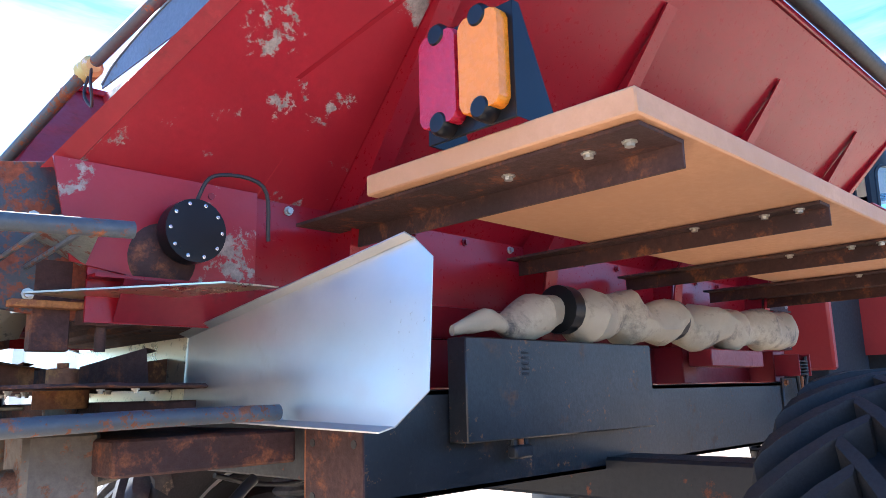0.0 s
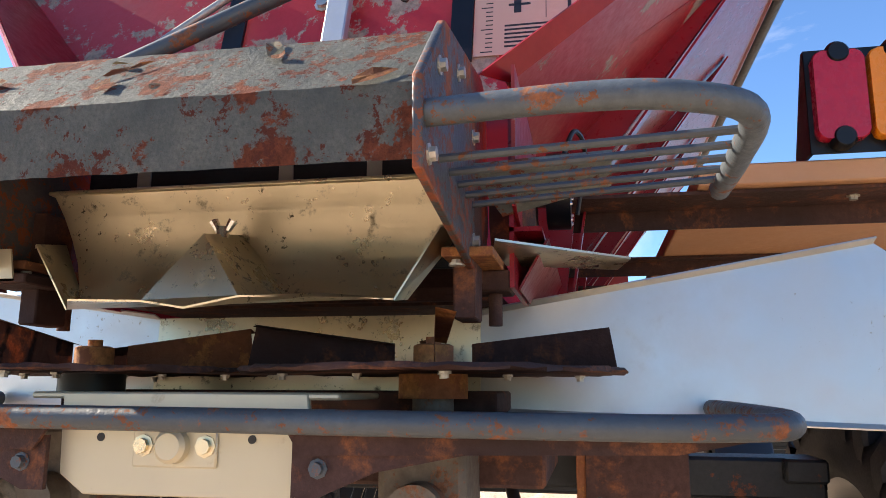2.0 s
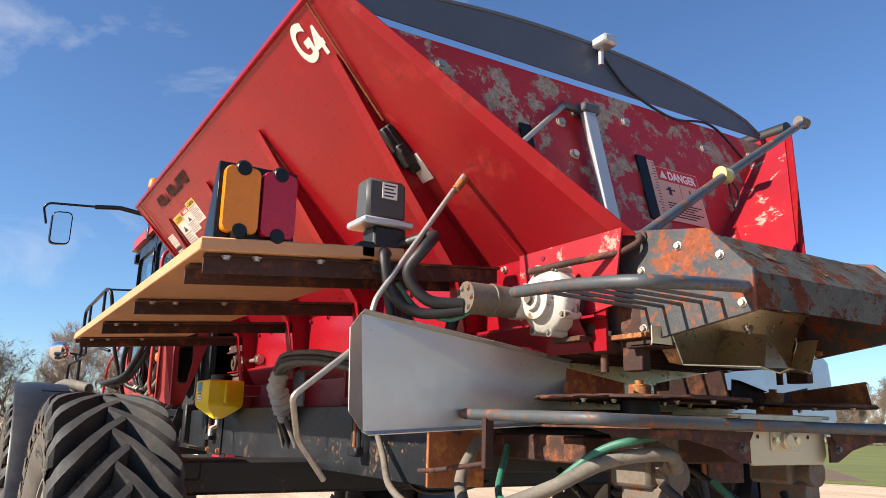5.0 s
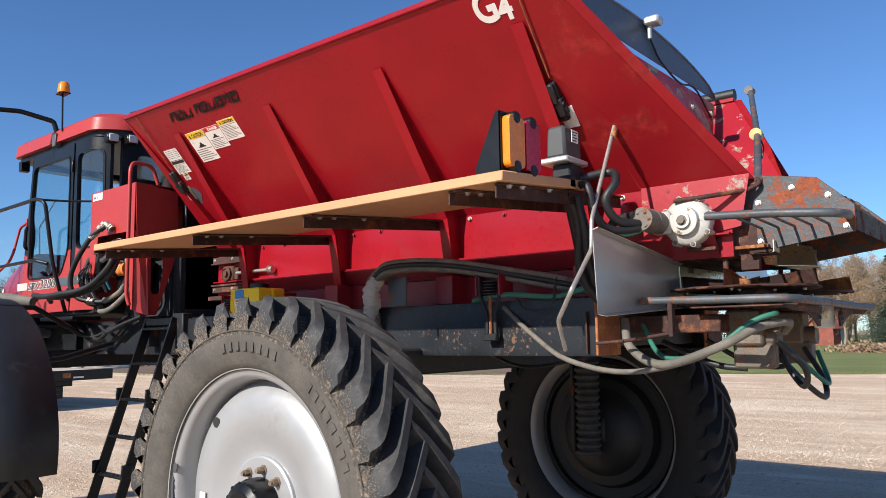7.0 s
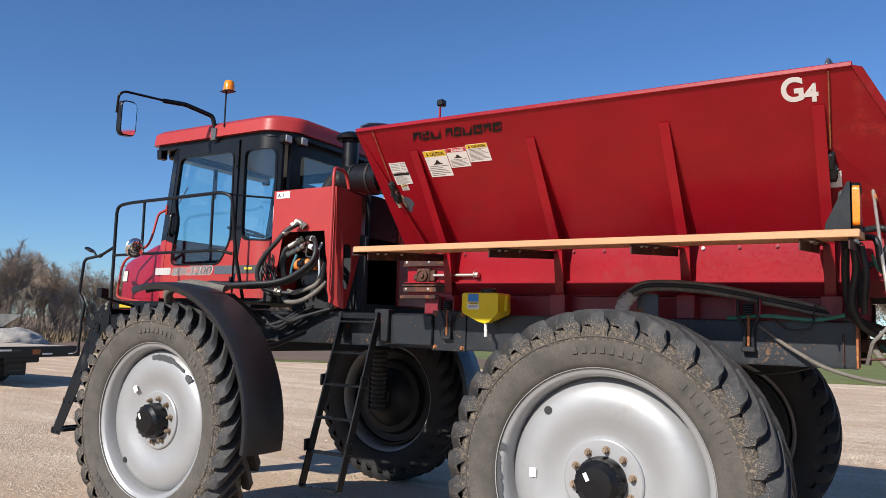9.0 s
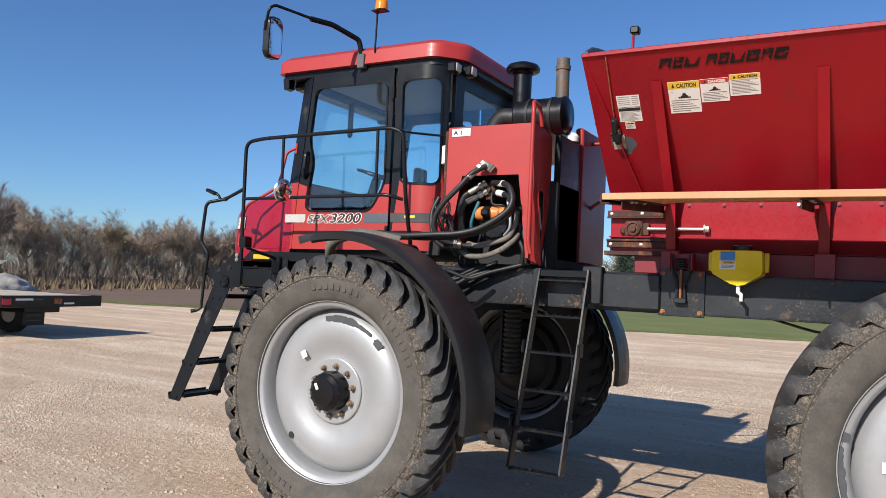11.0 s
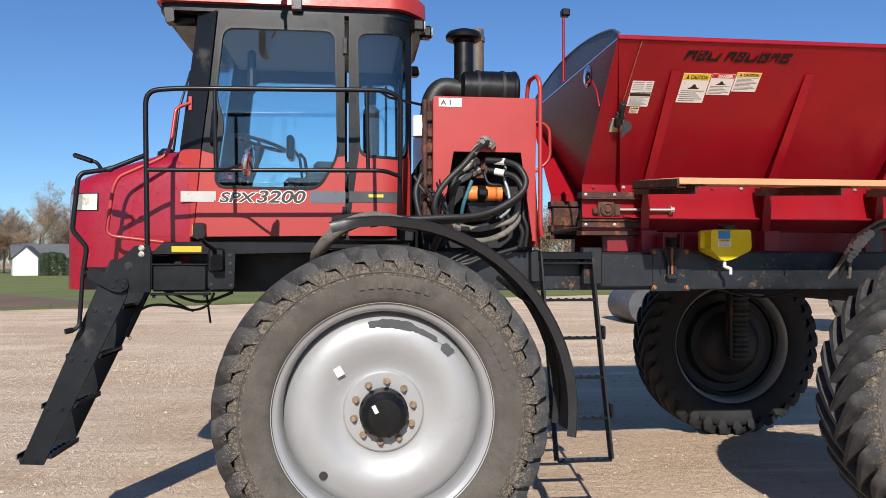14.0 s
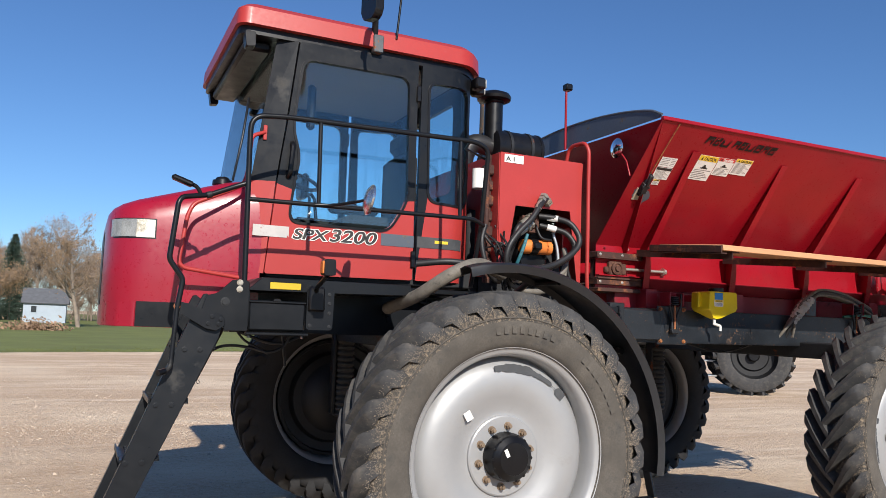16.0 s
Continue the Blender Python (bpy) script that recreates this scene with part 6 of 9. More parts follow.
# Sloping walls at both ends, and the arched tarp boards above them.
bm = B()
sheet(bm, [(4.73, YT + 0.01, ZT), (4.73, mirror(YT + 0.01), ZT), (4.95, mirror(YB), ZB), (4.95, YB, ZB)][::-1], 0.006)
endw = part("end_wall", bm, M["red_worn"], hopper, "rear wall with patches of paint worn to primer")
bm = B()
sheet(bm, [(HX0 + 0.01, mirror(YT), ZT), (HX0 + 0.01, YT, ZT), (HX0 + 0.30, YB, ZB - 0.1), (HX0 + 0.30, mirror(YB), ZB - 0.1)], 0.006)
part("front_wall", bm, M["red"], hopper)
for x, h in ((4.745, 0.175), (HX0 + 0.02, 0.170)):
    bm = B()
    pts = [(YT + 0.04, ZT + 0.02)]
    for i in range(25):
        u = i / 24
        pts.append((YT + 0.04 + (mirror(YT) - YT - 0.08) * u, ZT + 0.04 + h * math.sin(math.pi * u) ** 0.6))
    pts.append((mirror(YT) - 0.04, ZT + 0.02))
    prism(bm, pts, "x", x - 0.003, x + 0.003)
    arch = part("tarp_board", bm, M["arch"], hopper, "arched dark steel tarp board")
    tube(bm := B(), [(x, y, z) for y, z in pts[1:-1]], 0.010, 8)
    part("rim", bm, M["arch"], arch)
# Roll of tarp on the far rim.
bm = tube(B(), [(HX0, mirror(YT) + 0.03, ZT + 0.05), (HX1, mirror(YT) + 0.03, ZT + 0.05)], 0.04, 14)
part("tarp_roll", bm, M["hose"], hopper)
# Gate jack on the end wall.
def on_wall(y, z):
    return V(4.73 + 0.22 * (ZT - z) / (ZT - ZB), y, z)
bm = B()
for dx, r in ((0.03, 0.024),):
    a, b = on_wall(1.775, 3.06) + V(0.05, 0, 0), on_wall(1.765, 2.40) + V(0.06, 0, 0)
    box(bm, -0.03, 0.03, -0.012, 0.02, 0, (a - b).length, 0.004, Matrix.Translation(b) @ (a - b).to_track_quat("Z", "Y").to_matrix().to_4x4())
jack = part("gate_jack", bm, M["alu"], hopper, "grey gate jack tube with a crank shaft")
bm = box(B(), 4.74, 4.85, 1.735, 1.825, 3.03, 3.075, 0.008)
rod(bm, (4.80, 1.74, 3.05), (4.80, 1.66, 3.055), 0.016)
part("jack_head", bm, M["bar"], jack)
bm = rod(B(), (4.80, 1.67, 3.055), (4.97, 1.16, 2.60), 0.011)
part("crank_shaft", bm, M["rod"], jack)
for y in (1.46, 2.085):
    bm = B()
    a, b = on_wall(y, 2.92) + V(0.012, 0, 0), on_wall(y, 2.62) + V(0.012, 0, 0)
    sheet(bm, [b + V(0, -0.028, 0), b + V(0, 0.028, 0), a + V(0, 0.028, 0), a + V(0, -0.028, 0)], 0.01)
    part("slide_bar", bm, M["black"], endw)
bm = box(B(), 4.97, 5.03, 1.30, 2.27, 2.43, 2.475, 0.005)
part("cross_bar", bm, M["alu"], hopper)
for y, z in ((1.66, 2.98), (1.70, 2.84), (2.05, 3.08), (2.55, 3.06), (2.9, 3.10), (1.10, 3.09)):
    part("bolt", hexbolt(B(), on_wall(y, z) + V(0.003, 0, 0), (1, 0, 0.3), 0.016, 0.014), M["bolt"], endw)
# Wiring along the top.
bm = hose(B(), [(4.755, 1.9, 3.40), (4.76, 2.0, 3.30), (4.76, 2.1, 3.235), (4.765, 2.35, 3.17), (4.76, 2.62, 3.20), (4.77, 2.85, 3.06)], 0.006)
part("cable", bm, M["hose"], hopper)
bm = box(B(), 4.77, 4.86, 1.85, 1.93, 3.37, 3.42, 0.012)
rod(bm, (4.79, 1.89, 3.30), (4.79, 1.89, 3.40), 0.012)
part("work_light", bm, M["alu"], hopper)
# Tarp crank rod at the rear.
crank = part("tarp_crank", tube(B(), [(5.47, 1.385, 2.32), (5.30, 2.00, 2.675), (4.99, 2.99, 3.215)], 0.017, 12), M["bar"], hopper, "long bent tarp crank rod")
part("crank_handle", tube(B(), [(5.15, 1.22, 2.245), (5.28, 1.24, 2.25), (5.43, 1.345, 2.275), (5.478, 1.37, 2.30), (5.468, 1.39, 2.325)], 0.0105, 10, 0.03), M["rust_dark"], crank)
bm = lathe(B(), [(0, -0.03), (0.028, -0.03), (0.028, 0.03), (0, 0.03)], (4.975, 3.02, 3.235), "y", 14)
part("joint", bm, M["motor_grey"], crank)
bm = lathe(B(), [(0.019, -0.03), (0.032, -0.025), (0.03, 0.02), (0.019, 0.03)], (5.296, 2.005, 2.678), "y", 14)
part("rubber_tie", bm, M["tie"], crank, "worn yellow tie")
bm = hose(B(), [(5.30, 2.03, 2.67), (5.31, 2.06, 2.62), (5.30, 2.05, 2.56), (5.31, 2.02, 2.60), (5.30, 2.02, 2.66)], 0.004)
part("wire", bm, M["hose"], crank)
# Lettering and decals on both sides.
side_frame = on_plane((0, YT, ZT), (1, 0, 0), -SLOPE)


def on_side(x, down, lift=0.002):
    """A place on the near sloping side, so far below the rim."""
    return side_frame @ pose(x, -down, lift)


# The maker's word mark, as plain slanted blocks.
x = 1.99
bm_list = []
for k, wdt in enumerate((0.072, 0.058, 0.085, 0.0, 0.058, 0.058, 0.076, 0.070, 0.058, 0.07)):
    if wdt:
        bm = B()
        m = on_side(x, 0.145)
        up, lean = 0.072, 0.022
        q = [m @ V(0, 0, 0.002), m @ V(wdt, 0, 0.002), m @ V(wdt + lean, up, 0.002), m @ V(lean, up, 0.002)]
        c = [m @ V(wdt * 0.3, up * 0.25, 0.003), m @ V(wdt * 0.8, up * 0.25, 0.003), m @ V(wdt * 0.8 + lean * 0.6, up * 0.55, 0.003), m @ V(wdt * 0.3 + lean * 0.6, up * 0.55, 0.003)]
        o = [bm.verts.new(p) for p in q]
        i_ = [bm.verts.new(p) for p in c]
        skip = k % 4
        for j in range(4):
            if j != skip or k % 2:
                bm.faces.new((o[j], o[(j + 1) % 4], i_[(j + 1) % 4], i_[j]))
        bmesh.ops.solidify(bm, geom=bm.faces[:], thickness=0.001)
        part("lettering_block", bm, M["letter_black"], hopper, "worn black slanted lettering" if k == 0 else "")
    x += wdt + 0.012 if wdt else 0.03
words("model_lettering", "G", 0.20, on_side(4.505, 0.175), M["label"], hopper, 0.006, 0.0, 0.001, 0.115)
words("model_lettering", "4", 0.15, on_side(4.625, 0.19), M["label"], hopper, 0.005, 0.0, 0.001, 0.075)


def decal(x0, x1, d0, d1, head, word, picture=True, head_h=0.22):
    m = on_side(x0, d1, 0.0015)
    w, h = x1 - x0, d1 - d0
    d = part("decal", flat(B(), m, 0, w, 0, h, 0.001), M["label"], hopper, "white safety decal with a coloured heading")
    part("heading", flat(B(), m, 0.002, w - 0.002, h * (1 - head_h), h - 0.002, 0.0016), head, d)
    words("heading_text", word, h * head_h * 0.8, m @ pose(w * 0.28, h * (1 - head_h * 0.86), 0.0018), M["ink"] if head is not M["label_red"] else M["label"], d, 0.0012, 0, 0.0003, w * 0.62)
    bm = B()
    prism_m = m @ pose(w * 0.12, h * (1 - head_h * 0.82), 0.0017)
    bm.faces.new([bm.verts.new(prism_m @ V(*p)) for p in ((0, 0, 0.001), (w * 0.10, 0, 0.001), (w * 0.05, h * head_h * 0.6, 0.001))])
    part("warning_triangle", bm, M["ink"], d)
    top = h * (1 - head_h) - 0.006
    if picture:
        bm = B()
        c = (w * 0.5, top - h * 0.18)
        lathe(bm, [(0, 0), (w * 0.07, 0), (w * 0.07, 0.0006), (0, 0.0006)], (0, 0, 0), "z", 14)
        box(bm, -w * 0.2, w * 0.2, -h * 0.10, -h * 0.06, 0, 0.0006, 0)
        box(bm, -w * 0.12, w * 0.12, -h * 0.06, -h * 0.02, 0, 0.0006, 0)
        bmesh.ops.transform(bm, matrix=m @ pose(c[0], c[1], 0.0012), verts=bm.verts)
        part("pictogram", bm, M["ink"], d)
        top = h * 0.42
    y = top
    bm = B()
    i = 0
    while y > h * 0.06:
        flat(bm, m, w * 0.07, w * (0.93 - 0.09 * ((i * 7) % 4)), y - h * 0.028, y, 0.0014)
        y -= h * 0.068
        i += 1
    part("text_line", bm, M["ink_grey"], d)


decal(2.03, 2.222, 0.237, 0.46, M["label_yellow"], "CAUTION")
decal(2.228, 2.395, 0.235, 0.395, M["label_red"], "DANGER", True, 0.2)
decal(2.40, 2.575, 0.22, 0.365, M["label_yellow"], "CAUTION", False)
decal(1.69, 1.84, 0.395, 0.50, M["ink"], "IMPORTANT", False, 0.24)
m = on_side(1.69, 0.39, 0.0015)
dd = part("decal", flat(B(), m, 0, 0.15, 0, 0.085, 0.001), M["label"], hopper, "white printed decal")
bm = B()
for i in range(5):
    flat(bm, m, 0.008, 0.085, 0.072 - i * 0.014, 0.076 - i * 0.014, 0.0014)
    flat(bm, m, 0.10, 0.142, 0.072 - i * 0.014, 0.076 - i * 0.014, 0.0014)
part("text_line", bm, M["ink_grey"], dd)
decal(1.72, 1.785, 0.505, 0.555, M["label_yellow"], "WARNING", False, 0.3)
# Danger decal on the rear wall.
m = on_plane(on_wall(2.165, 2.63) + V(0.004, 0, 0), (0, 1, 0), on_wall(2.3, 3.0) - on_wall(2.3, 2.7))
m = m @ Matrix.Diagonal((0.92, 0.92, 1, 1))
dd = part("decal", flat(B(), m, 0, 0.285, 0, 0.29, 0.001), M["label_pink"], hopper, "faded danger decal")
part("heading", flat(B(), m, 0.004, 0.281, 0.215, 0.286, 0.0018), M["label_red"], dd)
words("heading_text", "DANGER", 0.062, m @ pose(0.075, 0.228, 0.002), M["label"], dd, 0.002, 0, 0.0004, 0.19)
bm = B()
bm.faces.new([bm.verts.new(m @ V(*p)) for p in ((0.018, 0.228, 0.0025), (0.066, 0.228, 0.0025), (0.042, 0.272, 0.0025))])
part("warning_triangle", bm, M["label"], dd)
bm = B()
flat(bm, m, 0.141, 0.143, 0.115, 0.21, 0.0014)
flat(bm, m, 0.055, 0.075, 0.14, 0.185, 0.0014)
flat(bm, m, 0.04, 0.10, 0.165, 0.173, 0.0014)
flat(bm, m, 0.20, 0.21, 0.13, 0.19, 0.0014)
for i in range(6):
    flat(bm, m, 0.03, 0.26 - 0.03 * (i % 3), 0.094 - 0.014 * i, 0.10 - 0.014 * i, 0.0014)
part("pictogram", bm, M["ink"], dd)
m = on_plane(on_wall(2.115, 2.63) + V(0.004, 0, 0), (0, 1, 0), on_wall(2.3, 3.0) - on_wall(2.3, 2.7))
bm = flat(B(), m, 0, 0.05, 0, 0.29, 0.001)
dd = part("decal", bm, M["label_pink"], hopper, "faded scale decal")
bm = B()
for i in range(20):
    flat(bm, m, 0.03 - 0.012 * (i % 5 == 0), 0.048, 0.01 + 0.014 * i, 0.013 + 0.014 * i, 0.0014)
part("scale_marks", bm, M["ink"], dd)

# Ratchet latches with their straps.
for x, d0, d1 in ((1.655, 0.46, 0.66), (4.735, 0.50, 0.72)):
    bm = B()
    for a, b, w, t in ((0.0, 0.2, 0.02, 0.03), (0.03, 0.12, 0.028, 0.045), (0.10, 0.2, 0.016, 0.05)):
        flat(bm, on_side(x, d1, 0.002), -w, w, a, b, t, 0.006)
    rod(bm, on_side(x - 0.035, d1 - 0.09, 0.035).translation, on_side(x + 0.035, d1 - 0.09, 0.035).translation, 0.012)
    latch = part("ratchet_latch", bm, M["steel_dark"], hopper, "dark steel ratchet latch")
    part("latch_plate", flat(B(), on_side(x, d1 + 0.05, 0.001), -0.04, 0.045, 0.0, 0.11, 0.004), M["label"] if x > 3 else M["cloth"], latch)
    bm = B()
    rod(bm, on_side(x, d0, 0.012).translation, on_side(x + 0.02, 0.02, 0.012).translation, 0.004, 6)
    part("strap_cable", bm, M["rust"], latch)
# Bare patch under the front latch.
bm = B()
rnd = random.Random(5)
m = on_side(1.69, 0.68, 0.001)
ptsx = []
for i in range(18):
    a = 2 * math.pi * i / 18
    r = rnd.uniform(0.7, 1.15)
    ptsx.append(bm.verts.new(m @ V(0.085 * r * math.cos(a), 0.075 * r * math.sin(a) + (0.03 if math.cos(a) < 0 else -0.01), 0.0005)))
bm.faces.new(ptsx)
part("bare_patch", bm, M["arch"], hopper, "patch of bare primer")

# Conveyor take-up at the front end, both sides.
for far in (0, 1):
    g = lambda y: both(y, far)
    bm = box(B(), 1.50, 1.955, g(1.30), g(1.42), 2.232, 2.278, 0.003)
    box(bm, 1.50, 1.955, g(1.285), g(1.31), 2.222, 2.232, 0.001)
    box(bm, 1.50, 1.955, g(1.285), g(1.42), 2.058, 2.072, 0.002)
    box(bm, 1.50, 1.955, g(1.30), g(1.42), 2.012, 2.058, 0.003)
    box(bm, 1.49, 1.955, g(1.27), g(1.42), 1.955, 1.985, 0.003)
    box(bm, 1.52, 1.955, g(1.37), g(1.42), 1.985, 2.22, 0.0)
    tk = part("take_up", bm, M["rust_dark"], hopper, "rusty conveyor take-up with a bearing block")
    bm = box(B(), 1.625, 1.755, g(1.30), g(1.36), 2.088, 2.205, 0.012)
    box(bm, 1.755, 1.80, g(1.31), g(1.35), 2.10, 2.19, 0.006)
    box(bm, 1.59, 1.63, g(1.31), g(1.35), 2.11, 2.16, 0.01)
    sd = 1 if far else -1
    lathe(bm, [(0.052, 0.0), (0.052, sd * 0.016), (0.040, sd * 0.022), (0.034, sd * 0.012), (0.022, sd * 0.012), (0.022, sd * 0.028), (0.0, sd * 0.028)], (1.69, g(1.30), 2.147), "y", 22)
    part("bearing", bm, M["rust_brown"], tk, "rusty cast bearing block")
    for bx, bz in ((1.53, 2.256), (1.75, 2.256), (1.53, 2.035), (1.75, 2.035)):
        part("bolt", hexbolt(B(), (bx, g(1.30), bz), (0, sd, 0), 0.008, 0.008), M["bolt"], tk)
    bm = rod(B(), (1.79, g(1.31), 2.147), (2.20, g(1.31), 2.147), 0.013)
    hexbolt(bm, (2.18, g(1.31), 2.147), (1, 0, 0), 0.024, 0.03)
    part("tension_bolt", bm, M["bolt"], tk)
part("conveyor", box(B(), 1.52, 5.2, YB + 0.06, mirror(YB) - 0.06, 1.99, 2.03, 0.01), M["rust_dark"], hopper)
# Front lamp mast with a mirror.
bm = rod(B(), (1.50, 1.785, 3.20), (1.50, 1.785, 3.72), 0.011)
mast = part("lamp_mast", bm, M["red"], hopper)
part("work_light", box(B(), 1.48, 1.55, 1.75, 1.82, 3.73, 3.79, 0.01), M["plastic"], mast)
bm = lathe(B(), [(0, 0), (0.075, 0.0), (0.078, 0.012), (0.05, 0.03), (0, 0.035)], (1.47, 1.02, 3.06), "x", 28)
for v in bm.verts:
    v.co.x = 2 * 1.47 - v.co.x
part("round_mirror", bm, M["mirror"], hopper, "small round convex mirror")
part("mirror_arm", tube(B(), [(1.47, 1.02, 3.06), (1.50, 0.95, 2.95), (1.51, 0.92, 2.83)], 0.007), M["red"], hopper)

# Hose bundle over the rear wheel, on its stand.
bm = box(B(), 3.56, 3.70, 1.04, 1.052, 1.83, 1.99, 0.004)
box(bm, 3.60, 3.66, 1.04, 1.12, 1.98, 1.995, 0.002)
part("hose_stand", bm, M["bar"], hopper, "grey bolted hose stand")
for i in range(7):
    bm = B()
    o = (i % 3) * 0.024
    e = (i // 3) * 0.022
    hose(bm, [(3.30 + 0.03 * i, 1.12 + o, 1.62), (3.44, 1.0 + o, 1.86 + e), (3.57, 0.96 + o, 1.985 + e), (3.70, 0.97 + o, 2.02 + e), (4.0, 1.02 + o, 2.005 + e), (4.35, 1.10 + o, 1.94 + e), (4.62, 1.18 + o * 0.5, 1.88 + e), (4.8, 1.24 + 0.02 * i, 1.84)], 0.013 + 0.003 * (i % 2))
    part("hydraulic_hose", bm, M["hose"] if i % 4 == 3 else M["hose_old"], hopper)
bm = tube(B(), smooth_path([(3.56, 0.975, 1.985), (3.49, 0.99, 1.92), (3.45, 1.03, 1.84), (3.42, 1.06, 1.77)], 8), [0.030 + 0.012 * math.sin(math.pi * k / 24) + 0.004 * (k % 3) for k in range(25)], 16)
for v in bm.verts:
    v.co += Vector((1, 1, 1)) * noise.noise(v.co * 22) * 0.010
solo("rag", bm, M["rag"], "dirty white rag wrapped round the hoses", "rag")

# Yellow tank under the plank.
tank = thing("foam_tank", (2.45, 1.0, 1.78), "small yellow plastic tank hung on the hopper frame", "tank")
bm = B()
lo = [(-0.155, -0.10), (0.155, -0.10), (0.155, 0.10), (-0.155, 0.10)]
prism(bm, polyround([(2.30, 1.985), (2.60, 1.985), (2.60, 1.84), (2.475, 1.765), (2.425, 1.765), (2.30, 1.84)], 0.02, 3), "y", 0.90, 1.10, 0.012)
for v in bm.verts:
    if v.co.z < 1.835:
        v.co.y = 1.0 + (v.co.y - 1.0) * (0.22 + 0.78 * max(0.0, (v.co.z - 1.765) / 0.07))
body = part("tank_body", bm, M["yellow"], tank)
part("cap", lathe(B(), [(0.0, 0.035), (0.055, 0.035), (0.062, 0.03), (0.062, 0.0), (0, 0)], (2.47, 1.0, 1.985), "z", 24), M["plastic"], tank, "black screw cap")
for x0, x1 in ((2.268, 2.302), (2.598, 2.628)):
    part("mounting_lug", box(B(), x0, x1, 0.985, 1.01, 1.855, 1.975, 0.006), M["yellow"], tank)
part("hanger", box(B(), 2.30, 2.60, 1.10, 1.20, 1.90, 1.96, 0.004), M["red_dark"], tank)
bm = rod(B(), (2.45, 1.0, 1.77), (2.45, 1.0, 1.72), 0.012)
rod(bm, (2.45, 1.0, 1.725), (2.475, 0.96, 1.71), 0.012)
rod(bm, (2.475, 0.96, 1.715), (2.475, 0.96, 1.67), 0.011)
part("drain_valve", bm, M["label"], tank, "white drain valve")
fm = on_plane((2.355, 0.898, 1.865), (1, 0, 0), (0, 0, 1))
lb = part("blue_decal", flat(B(), fm, 0, 0.085, 0.055, 0.11, 0.001), M["blue_label"], tank)
lb = part("decal", flat(B(), fm, -0.005, 0.09, 0, 0.054, 0.001), M["label"], tank)
part("heading", flat(B(), fm, 0.0, 0.086, 0.034, 0.052, 0.0014), M["label_yellow"], lb)
words("heading_text", "CAUTION", 0.016, fm @ pose(0.015, 0.037, 0.0015), M["ink"], lb, 0.0005, 0, 0.0003, 0.06)
bm = B()
for i in range(3):
    flat(bm, fm, 0.004, 0.08, 0.024 - i * 0.008, 0.028 - i * 0.008, 0.0014)
part("text_line", bm, M["ink_grey"], lb)

def lean_up(bm):
    """The near shelf leans up towards the hopper."""
    for v in bm.verts:
        v.co.z += 0.085 * (v.co.y - 0.247)
    return bm


def move(bm, dx, dz):
    bmesh.ops.translate(bm, vec=(dx, 0, dz), verts=bm.verts)


